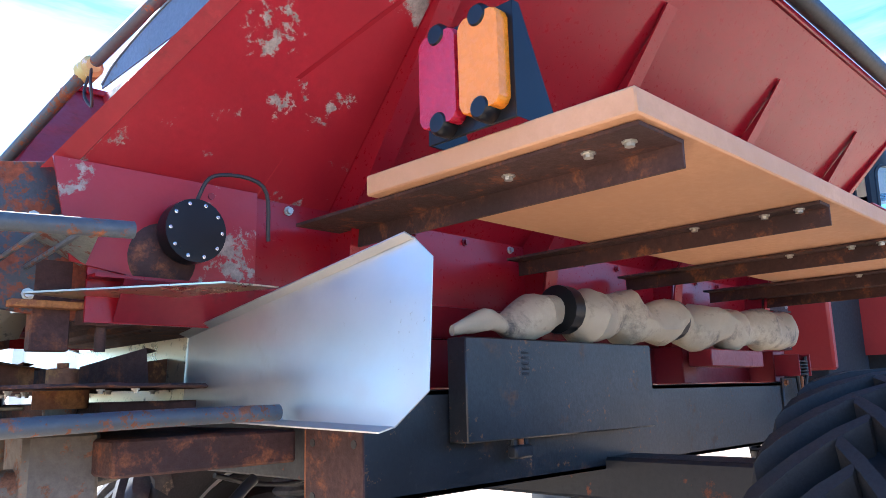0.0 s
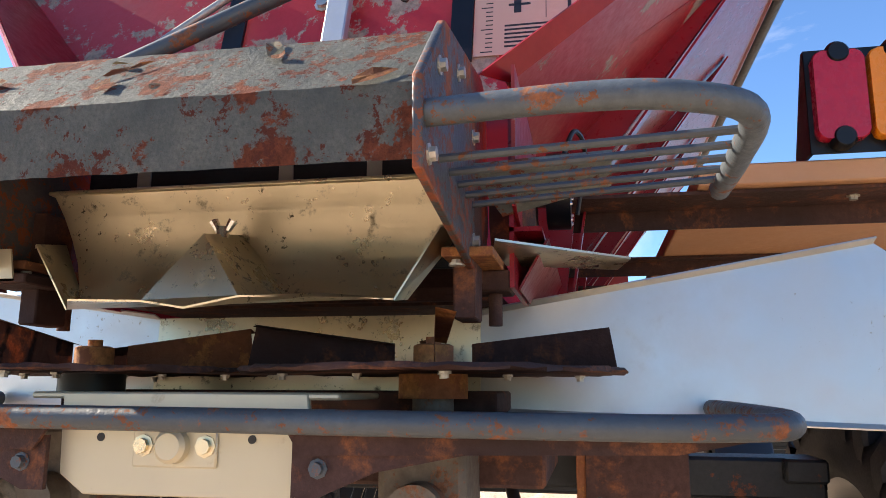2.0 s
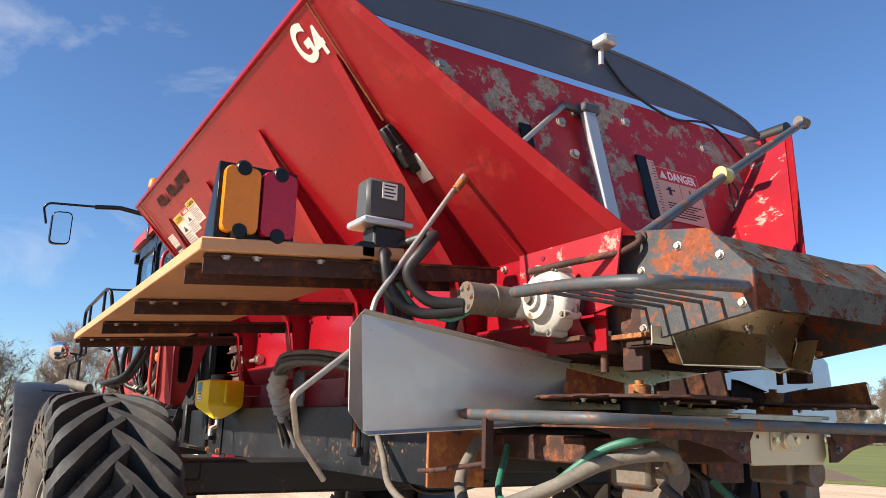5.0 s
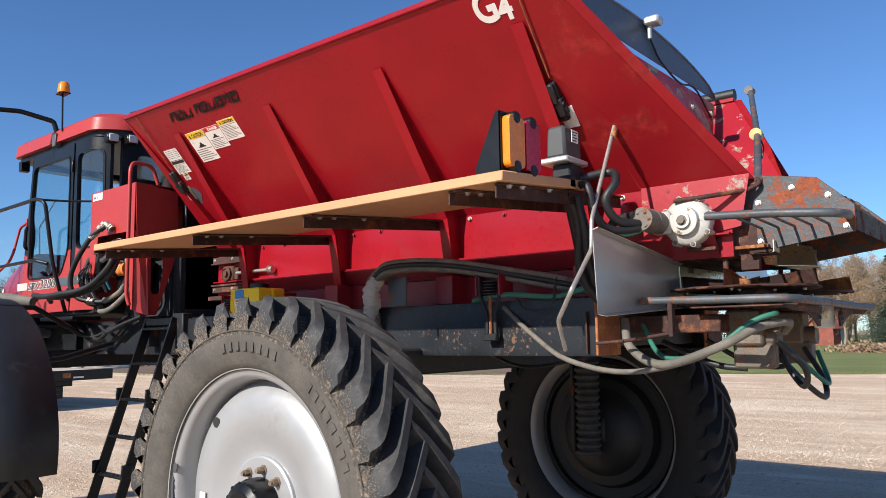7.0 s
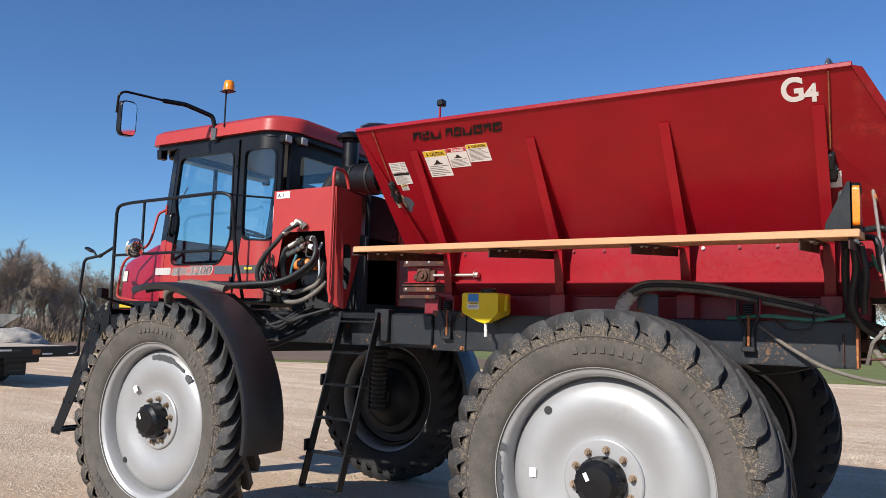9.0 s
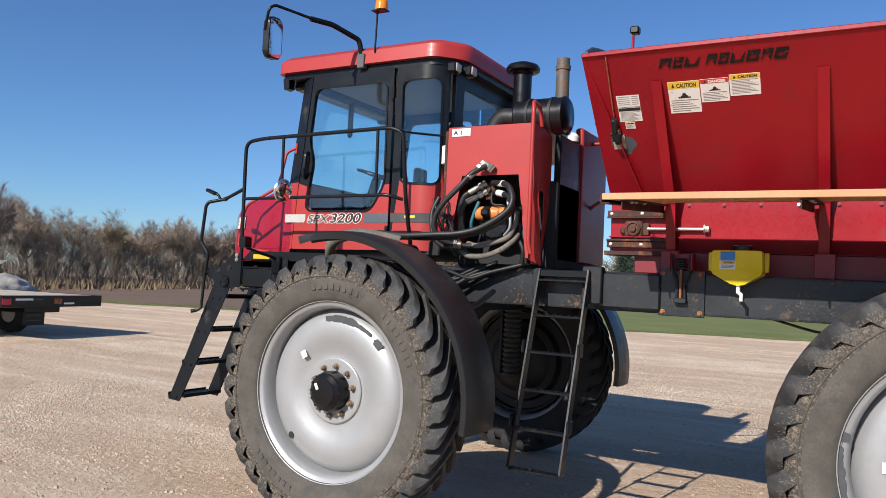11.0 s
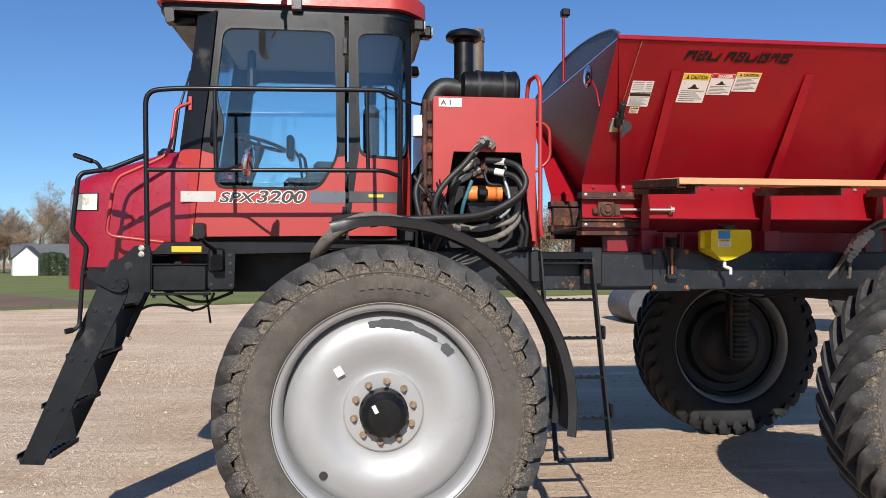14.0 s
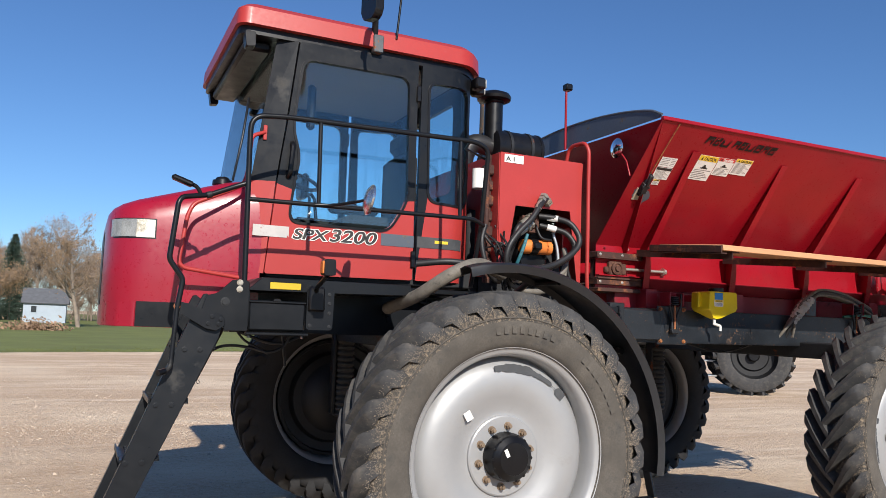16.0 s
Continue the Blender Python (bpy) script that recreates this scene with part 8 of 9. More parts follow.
bm = sheet(B(), [(5.083, 1.44, 1.785), (5.083, 2.16, 1.785), (5.073, 2.16, 1.975), (5.073, 1.44, 1.975)], 0.003)
part("back_panel", bm, M["galv"], spin, "stainless back panel between the chutes")
bm = sheet(B(), [(5.16, 1.46, 1.985), (5.16, 2.14, 1.985), (5.40, 2.14, 2.16), (5.40, 1.46, 2.16)], 0.004)
part("chute_floor", bm, M["rust_dark"], spin)
# Dark curtain under the cover, with its bright strips.
curtain = part("curtain", box(B(), 5.32, 5.332, 1.425, 2.18, 2.03, 2.335, 0.001), M["curtain"], spin, "dark blue-black rubber curtain")
for y in (1.53, 1.82, 1.99):
    part("strip", box(B(), 5.332, 5.337, y, y + 0.028, 2.06, 2.33, 0.001), M["alu"], curtain)
# Front bar below the discs.
bar = [(5.06, 1.04, 1.798), (5.35, 1.035, 1.792), (5.60, 1.03, 1.788), (5.665, 1.10, 1.785), (5.668, 1.30, 1.784), (5.668, 2.30, 1.778), (5.668, 2.54, 1.779), (5.61, 2.615, 1.782), (5.35, 2.605, 1.788), (5.09, 2.60, 1.790)]
part("guard_rail", tube(B(), smooth_path(bar, 8), 0.0165, 14), M["bar"], spin, "round grey guard rail, worn to rust")
# Centre plate with its boss.
bm = prism(B(), [(1.615, 1.815), (1.995, 1.815), (2.005, 1.70), (1.985, 1.672), (1.66, 1.672), (1.62, 1.70)], "x", 5.59, 5.602, 0.002)
box(bm, 5.40, 5.60, 1.56, 2.04, 1.806, 1.816, 0.003)
cp = part("centre_plate", bm, M["cream"], spin, "cream centre plate with a capped boss")
bm = box(B(), 5.602, 5.607, 1.737, 1.866, 1.712, 1.768, 0.004)
part("boss_plate", bm, M["cream"], cp)
bm = lathe(B(), [(0.0, 0.018), (0.018, 0.018), (0.024, 0.012), (0.025, 0.0)], (5.607, 1.801, 1.742), "x", 24)
part("boss", bm, M["cream"], cp)
for y in (1.754, 1.849):
    part("bolt", hexbolt(B(), (5.607, y, 1.742), (1, 0, 0), 0.0105, 0.010), M["galv"], cp)
for y in (1.683, 1.916):
    part("hole", tube(B(), [(5.6015, y, 1.752), (5.6035, y, 1.752)], 0.006, 12), M["ink"], cp)

# Conveyor drive: motor, white gearbox, bearing, on the near side; encoder on the far one.
bm = lathe(B(), [(0.0, 0.0), (0.050, 0.0), (0.050, 0.09), (0.053, 0.092), (0.053, 0.10), (0.050, 0.102), (0.050, 0.19), (0.0, 0.19)], (5.085, 1.018, 2.150), "y", 28)
mt = part("conveyor_motor", bm, M["motor_grey"], spin, "grimy round hydraulic motor")
for k in range(6):
    a = radians(60 * k)
    part("bolt", hexbolt(B(), (5.085 + 0.034 * math.cos(a), 1.018, 2.150 + 0.034 * math.sin(a)), (0, -1, 0), 0.007, 0.006), M["motor_grey"], mt)
bm = lathe(B(), [(0.0, 0.0), (0.035, 0.0), (0.035, 0.012), (0.062, 0.016), (0.066, 0.040), (0.098, 0.050), (0.106, 0.062), (0.106, 0.110), (0.09, 0.125), (0.0, 0.125)], (5.195, 1.185, 2.150), "y", 40)
gbx = part("gearbox", bm, M["white_cast"], spin, "white cast gearbox with a bolted rim")
part("gearbox_port", box(B(), 5.05, 5.14, 1.19, 1.25, 2.10, 2.20, 0.012), M["white_cast"], gbx)
for k in range(8):
    a = radians(45 * k + 15)
    px, pz = 5.195 + 0.107 * math.cos(a), 2.150 + 0.107 * math.sin(a)
    part("gearbox_lug", rod(B(), (px, 1.235, pz), (px, 1.30, pz), 0.013, 10), M["white_cast"], gbx)
    part("bolt", hexbolt(B(), (px, 1.235, pz), (0, -1, 0), 0.007, 0.006), M["motor_grey"], gbx)
part("shaft_nut", hexbolt(B(), (5.195, 1.185, 2.150), (0, -1, 0), 0.016, 0.012), M["motor_grey"], gbx)
bm = lathe(B(), [(0.0, 0.0), (0.075, 0.0), (0.085, 0.02), (0.085, 0.06), (0.0, 0.06)], (5.195, 1.312, 2.150), "y", 28)
box(bm, 5.08, 5.31, 1.335, 1.39, 2.04, 2.08, 0.004)
part("bearing", bm, M["rust_dark"], spin)
bm = lathe(B(), [(0.0, 0.0), (0.075, 0.0), (0.075, 0.045), (0.0, 0.045)], (5.155, 2.305, 2.205), "y", 28)
rod(bm, (5.155, 2.20, 2.205), (5.155, 2.31, 2.205), 0.03)
enc = part("encoder", bm, M["plastic"], spin, "round black speed sensor")
for k in range(10):
    a = radians(36 * k)
    part("bolt", hexbolt(B(), (5.155 + 0.064 * math.cos(a), 2.35, 2.205 + 0.064 * math.sin(a)), (0, 1, 0), 0.003, 0.004), M["chrome"], enc)
bm = lathe(B(), [(0.0, 0.0), (0.085, 0.0), (0.085, 0.06), (0.05, 0.08), (0.0, 0.08)], (5.195, 2.205, 2.15), "y", 28)
part("bearing", bm, M["rust_dark"], spin)
bm = B()
sheet(bm, [(5.28, 2.21, 2.045), (5.48, 2.24, 2.050), (5.14, 2.46, 2.074), (4.99, 2.44, 2.077)], 0.004)
part("flat_bracket", bm, M["galv"], spin, "flat pointed bracket")
bm = B()
hose(bm, [(5.155, 2.335, 2.27), (5.12, 2.36, 2.34), (5.00, 2.38, 2.33), (4.97, 2.36, 2.20)], 0.005)
part("sensor_cable", bm, M["hose"], spin)
# ---- beyond the yard ----
M["bark"] = mat("grey_bark", (0.26, 0.21, 0.165), 0.9, vary=0.3, noise_scale=2, bump=0.05, bump_scale=20)
M["brush"] = mat("brush_bark", (0.20, 0.152, 0.115), 0.95, vary=0.35, noise_scale=0.5, bump=0.0)
M["twig"] = mat("twig_bark", (0.30, 0.23, 0.175), 0.9, vary=0.3, noise_scale=0.7, bump=0.0)
M["leaf_tan"] = mat("tan_leaves", (0.37, 0.235, 0.13), 0.85, vary=0.35, noise_scale=0.8, bump=0.0)
M["leaf_brown"] = mat("brown_leaves", (0.32, 0.205, 0.13), 0.9, vary=0.35, noise_scale=0.8, bump=0.0)
M["leaf_olive"] = mat("olive_leaves", (0.34, 0.25, 0.09), 0.85, vary=0.3, noise_scale=0.8, bump=0.0)
M["needles"] = mat("spruce_needles", (0.040, 0.070, 0.045), 0.85, vary=0.35, noise_scale=1.5, bump=0.0)


def leaf_quads(bm, pts, size, rnd_):
    for p in pts:
        n = Vector((rnd_.gauss(0, 1), rnd_.gauss(0, 1), rnd_.gauss(0, 1))).normalized()
        t = n.orthogonal().normalized()
        b = n.cross(t)
        s = size * rnd_.uniform(0.6, 1.4)
        bm.faces.new([bm.verts.new(p + t * s * 0.5), bm.verts.new(p + b * s), bm.verts.new(p - t * s * 0.5), bm.verts.new(p - b * s)])


def make_tree(name, seed, height, spread, leaf, leaves, leaf_size, depth=4, label="", twigs=4200):
    """A broad-leaved tree: tapered trunk, limbs from low down, a haze of fine twigs and a loose crown."""
    r = random.Random(seed)
    t = thing(name, (0, 0, 0), label, "tree", "trees round the yard")
    bm = B()
    tips = []

    def grow(p, d, length, rad, level):
        n = 4 if level < 2 else 3
        pts, rr = [p], [rad]
        q = p
        for i in range(n):
            d = (d + Vector((r.gauss(0, 0.13), r.gauss(0, 0.13), 0.04 if level else 0.0))).normalized()
            q = q + d * length / n
            pts.append(q)
            rr.append(max(0.006, rad * (1 - 0.6 * (i + 1) / n)))
        tube(bm, pts, rr, 7 if level == 0 else 5 if level < 2 else 3)
        if level >= 2:
            tips.extend(zip(pts[1:], [d] * n))
        if level >= depth:
            return
        for k in range((9, 6, 4, 4)[level]):
            u = r.uniform(0.28 if level == 0 else 0.15, 1.0) if k else 1.0
            j = min(n - 1, int(u * n))
            at = pts[j].lerp(pts[j + 1], u * n - j) if u < 1 else pts[-1]
            ang = r.uniform(0.45, 1.05) if k else 0.2
            side = Vector((r.gauss(0, 1), r.gauss(0, 1), 0)).normalized()
            nd = (d * math.cos(ang) + side * math.sin(ang) * spread + Vector((0, 0, 0.15))).normalized()
            grow(at, nd, length * r.uniform(0.42, 0.62) * (1.15 - 0.4 * u if level == 0 else 1), rr[j] * r.uniform(0.45, 0.7), level + 1)

    grow(Vector((0, 0, -0.1)), Vector((0, 0, 1)), height * 0.62, height * 0.020, 0)
    k = height / max(v.co.z for v in bm.verts)
    bmesh.ops.scale(bm, vec=(k, k, k), verts=bm.verts)
    part("trunk", bm, M["bark"], t, smooth=60)
    bm = B()
    for _ in range(twigs):
        p, d = r.choice(tips)
        p = p * k
        e = (d + Vector((r.gauss(0, 0.6), r.gauss(0, 0.6), r.gauss(0.1, 0.5)))).normalized() * r.uniform(0.25, 0.75)
        w = e.orthogonal().normalized() * r.uniform(0.008, 0.016)
        bm.faces.new([bm.verts.new(p - w), bm.verts.new(p + w), bm.verts.new(p + e)])
    part("twig", bm, M["twig"], t, smooth=None)
    if leaves:
        bm = B()
        pts = [r.choice(tips)[0] * k + Vector((r.gauss(0, 0.3), r.gauss(0, 0.3), r.gauss(0, 0.3))) for _ in range(leaves)]
        leaf_quads(bm, pts, leaf_size, r)
        part("crown", bm, leaf, t, smooth=None)
    return t


def make_spruce(seed, height):
    r = random.Random(seed)
    t = thing("spruce", (0, 0, 0), "dark green dense spruce beside the lawn", "tree", "trees round the yard")
    part("trunk", tube(B(), [(0, 0, -0.1), (0, 0, height)], [0.16, 0.02], 8), M["bark"], t)
    bm = B()
    z = 0.3
    while z < height:
        rad = (height - z) * 0.36 + 0.15
        for k in range(int(11 + rad * 7)):
            a = r.uniform(0, 6.28)
            L = rad * r.uniform(0.7, 1.1)
            for j in range(9):
                u = (j + 1) / 9
                p = V(math.cos(a) * L * u, math.sin(a) * L * u, z - 0.22 * L * u + 0.1 * L * u * u)
                for _ in range(3):
                    q = p + V(r.gauss(0, 0.07), r.gauss(0, 0.07), r.gauss(0, 0.06))
                    d = V(math.cos(a) + r.gauss(0, 0.5), math.sin(a) + r.gauss(0, 0.5), r.gauss(-0.1, 0.2)).normalized() * 0.24
                    w = d.orthogonal().normalized() * 0.06
                    bm.faces.new([bm.verts.new(q - w), bm.verts.new(q + d * 0.6 + w * 0.6), bm.verts.new(q + d), bm.verts.new(q + w)])
        z += 0.24
    part("crown", bm, M["needles"], t, smooth=None)
    return t


kinds = [
    make_tree("bare_tree", 1, 7.0, 1.0, M["leaf_brown"], 500, 0.07, 4, "leafless grey-brown tree with a few dry leaves"),
    make_tree("bare_tree", 2, 6.6, 1.15, M["leaf_tan"], 900, 0.07, 4, "thin tree with sparse tan autumn leaves"),
    make_tree("bare_tree", 3, 6.2, 0.9, M["leaf_olive"], 900, 0.07, 4, "thin tree with sparse olive autumn leaves"),
    make_tree("bare_tree", 4, 7.2, 0.95, M["leaf_brown"], 250, 0.07, 4, "leafless grey-brown tree with fine twigs"),
]
rnd = random.Random(31)
line = [(-52, -62), (-50, -40), (-48, -20), (-47, 0), (-48, 16), (-50, 26), (-56, 42), (-66, 66), (-76, 92), (-70, 118), (-48, 126), (-26, 124), (0, 128), (30, 132), (64, 128)]
spots = []
for (x0, y0), (x1, y1) in zip(line, line[1:]):
    L = math.hypot(x1 - x0, y1 - y0)
    for i in range(int(L / 1.7)):
        u = i / int(L / 1.7)
        spots.append((x0 + (x1 - x0) * u, y0 + (y1 - y0) * u))
for i, (x, y) in enumerate(spots):
    k = rnd.choice((0, 0, 1, 2, 3, 3, 3))
    away = V(x, y - 0, 0).normalized() * abs(rnd.gauss(0, 4))
    far = math.hypot(x, y)
    s = rnd.uniform(0.75, 1.1) * (1.9 if far > 105 and x > -30 else 1.5 if far > 105 and x > -50 else 1.4 if far > 105 else 1.0)
    m = Matrix.Translation((x + away.x + rnd.gauss(0, 0.6), y + away.y + rnd.gauss(0, 0.6), 0)) @ Matrix.Rotation(rnd.uniform(0, 6.28), 4, "Z") @ Matrix.Scale(s, 4)
    t = copy_thing(kinds[k], m)
    t.matrix_basis = m
# Saplings and low trees that fill the line below the crowns.
for (x0, y0), (x1, y1) in zip(line[1:], line[2:]):
    n = int(math.hypot(x1 - x0, y1 - y0) / 2.3)
    for i in range(n):
        u = (i + rnd.random()) / n
        x, y = x0 + (x1 - x0) * u, y0 + (y1 - y0) * u
        far = math.hypot(x, y)
        m = Matrix.Translation((x + rnd.gauss(0.5, 0.8), y + rnd.gauss(0, 0.8), -0.3)) @ Matrix.Rotation(rnd.uniform(0, 6.28), 4, "Z") @ Matrix.Scale(rnd.uniform(0.42, 0.68) * (1.5 if far > 105 else 1.0), 4)
        t = copy_thing(kinds[rnd.choice((0, 3, 3, 2))], m)
        t.matrix_basis = m
# Trees that stand out, by the lawn and the houses.
big = make_tree("maple_tree", 12, 11.2, 1.5, M["leaf_tan"], 9000, 0.06, 4, "large half-bare maple with tan leaves by the houses")
big.location = (-2.6, 76, 0)
low = make_tree("maple_tree", 14, 6.6, 1.5, M["leaf_tan"], 9000, 0.06, 4, "low spreading tree with orange-tan leaves")
low.location = (-11.3, 84, 0)
low.scale = (1.25, 1.25, 1.25)
for x, y, s in ((-49, 106, 1.1), (-46, 112, 1.2), (7, 72, 0.9), (14, 80, 1.0), (22, 78, 1.1), (-20.5, 118, 1.3), (32, 84, 1.2), (43, 90, 1.2)):
    c = copy_thing(low if int(x) % 2 else big, Matrix.Translation((x, y, 0)) @ Matrix.Rotation(x, 4, "Z"))
    c.scale = (s, s, s)
for x, y, h in ((-25.4, 97, 9.2), (-11.2, 112, 11.5)):
    sp = make_spruce(int(-x * 3), h)
    sp.location = (x, y, 0)
for i, t in enumerate(kinds):
    t.location = ((-55, -12, 0), (-53, 9, 0), (-57, 20, 0), (-60, 33, 0))[i]

# Brush and dry weeds under the tree line.
bm = B()
for (x0, y0), (x1, y1) in zip(line[:9], line[1:9]):
    for i in range(1500):
        u = rnd.random()
        x, y = x0 + (x1 - x0) * u + 4 + rnd.gauss(0, 1.6), y0 + (y1 - y0) * u + rnd.gauss(0, 1.2)
        h = rnd.uniform(0.2, 0.85)
        p = V(x, y, 0)
        d = V(rnd.gauss(0, 0.25), rnd.gauss(0, 0.25), 1) * h
        w = V(rnd.gauss(0, 1), rnd.gauss(0, 1), 0).normalized() * rnd.uniform(0.04, 0.12)
        bm.faces.new([bm.verts.new(p - w), bm.verts.new(p + w), bm.verts.new(p + d)])
solo("dry_brush", bm, M["dry_grass"], "dry tan weeds and brush below the tree line", "brush", kind="stuff", smooth=None)
bm = B()
for (x0, y0), (x1, y1) in zip(line, line[1:]):
    for i in range(5200):
        u = rnd.random()
        x, y = x0 + (x1 - x0) * u + rnd.gauss(0, 2.2), y0 + (y1 - y0) * u + rnd.gauss(0, 2.2)
        h = abs(rnd.gauss(0, 0.55)) + 0.3
        p = V(x, y, abs(rnd.gauss(0, 1.1)))
        d = V(rnd.gauss(0, 0.55), rnd.gauss(0, 0.55), 1) * h * 1.2
        w = V(rnd.gauss(0, 1), rnd.gauss(0, 1), 0).normalized() * rnd.uniform(0.006, 0.014)
        bm.faces.new([bm.verts.new(p - w), bm.verts.new(p + w), bm.verts.new(p + d + w * 0.3), bm.verts.new(p + d - w * 0.3)])
solo("undergrowth", bm, M["brush"], "tangled bare undergrowth among the trees", "brush", kind="stuff", smooth=None)

# Houses past the lawn.
M["siding"] = mat("white_siding", (0.74, 0.74, 0.72), 0.6, vary=0.05, noise_scale=1)
M["siding_grey"] = mat("grey_siding", (0.36, 0.42, 0.48), 0.6, vary=0.08, noise_scale=1)
M["roof_brown"] = mat("brown_shingles", (0.24, 0.155, 0.10), 0.9, vary=0.2, noise_scale=2, bump=0.05)
M["roof_grey"] = mat("grey_shingles", (0.11, 0.115, 0.125), 0.9, vary=0.2, noise_scale=2, bump=0.05)
M["pane_dark"] = mat("dark_window", (0.03, 0.035, 0.04), 0.1, vary=0.1, bump=0.0)


def house(x, y, w, d, h, rise, wall, roof_m, label, turn=0.0, chimney=False):
    ob = thing("house", (x, y, 0), label, "house", "houses past the lawn")
    m = Matrix.Translation((x, y, 0)) @ Matrix.Rotation(turn, 4, "Z")
    def put(name, bm, mt, par, lab=""):
        bmesh.ops.transform(bm, matrix=m, verts=bm.verts)
        return part(name, bm, mt, par, lab, smooth=None)
    bm = box(B(), -w / 2, w / 2, -d / 2, d / 2, 0, h, 0)
    prism(bm, [(-d / 2, h), (d / 2, h), (0, h + rise)], "x", -w / 2, w / 2)
    wl = put("wall", bm, wall, ob)
    bm = B()
    for s in (-1, 1):
        sheet(bm, [(-w / 2 - 0.3, s * (d / 2 + 0.3), h - 0.1), (w / 2 + 0.3, s * (d / 2 + 0.3), h - 0.1), (w / 2 + 0.3, 0, h + rise + 0.1), (-w / 2 - 0.3, 0, h + rise + 0.1)][::s], -0.12)
    rf = put("roof", bm, roof_m, ob)
    if chimney:
        put("chimney", box(B(), w * 0.2, w * 0.2 + 0.5, -0.2, 0.3, h + rise * 0.6, h + rise + 0.6, 0), M["roof_brown"], rf)
    for k in range(int(w // 2.4)):
        wx = -w / 2 + 1.1 + 2.2 * k
        wn_ = put("window", box(B(), wx - 0.34, wx + 0.34, -d / 2 - 0.05, -d / 2 + 0.02, 1.15, 2.0, 0), wall, ob)
        put("pane", box(B(), wx - 0.28, wx + 0.28, -d / 2 - 0.07, -d / 2 - 0.04, 1.21, 1.94, 0), M["pane_dark"], wn_)
    put("door", box(B(), w / 2 - 1.6, w / 2 - 0.7, -d / 2 - 0.06, -d / 2 + 0.02, 0, 1.95, 0), M["siding_grey"], ob)


house(-31.4, 101.5, 5.0, 4.2, 2.3, 1.5, M["siding"], M["roof_brown"], "white one-storey house with a brown shingle roof", 0.28)
house(-33.2, 98.9, 2.5, 1.6, 1.75, 0.55, M["siding"], M["roof_brown"], "low white porch wing with a brown roof", 0.28)
house(-35.6, 103.5, 4.0, 1.9, 1.9, 0.85, M["siding"], M["roof_grey"], "small white shed with a grey roof", 1.85)
house(-42.6, 108, 9.5, 6.0, 2.3, 1.95, M["siding_grey"], M["roof_grey"], "pale house with a dark grey gabled roof", 0.45)
house(-43.6, 103, 3.2, 3.0, 2.4, 1.5, M["siding"], M["roof_grey"], "white gabled wing with a dark grey roof", 1.75)
house(-6.4, 100, 4.5, 5, 2.4, 1.6, M["siding_grey"], M["roof_grey"], "blue-grey house half hidden by trees", 0.0)
M["barn"] = mat("red_barn_boards", (0.24, 0.07, 0.05), 0.85, vary=0.25, noise_scale=2)
house(-16.1, 98, 3.6, 3.2, 2.0, 1.9, M["barn"], M["barn"], "red wooden barn behind the trees", 1.4)
house(-18.0, 99, 1.6, 1.8, 1.7, 0.8, M["siding"], M["roof_brown"], "little white hut beside the barn", 0.2)
# Clipped hedge.
bm = B()
r2 = random.Random(8)
pts = []
for _ in range(16000):
    u, a = r2.random(), r2.uniform(0, 6.28)
    c = int(u * 7)
    cx, cy, rad, top = -40.1 + 0.72 * c, 99.5 + 0.55 * c, 0.62, (3.0 if c < 3 else 2.2) + 0.12 * (c % 2)
    z = r2.uniform(0, top)
    k = rad * (1 - max(0.0, (z - top + 0.35) / 0.35) ** 2 * 0.7) * r2.uniform(0.85, 1.05)
    pts.append(V(cx + k * math.cos(a), cy + k * math.sin(a), z))
leaf_quads(bm, pts, 0.10, r2)
M["hedge_green"] = mat("hedge_leaves", (0.055, 0.085, 0.035), 0.85, vary=0.3, noise_scale=1.5, bump=0.0)
solo("hedge", bm, M["hedge_green"], "clipped dark green hedge by the houses", "hedge", smooth=None)
solo("brush_heap", leaf_quads(bm := B(), [V(r2.gauss(-5.5, 1.0), r2.gauss(62, 0.6), abs(r2.gauss(0, 0.35))) for _ in range(900)], 0.14, r2) or bm, M["leaf_brown"], "heap of brown brush on the lawn", "brush", smooth=None)


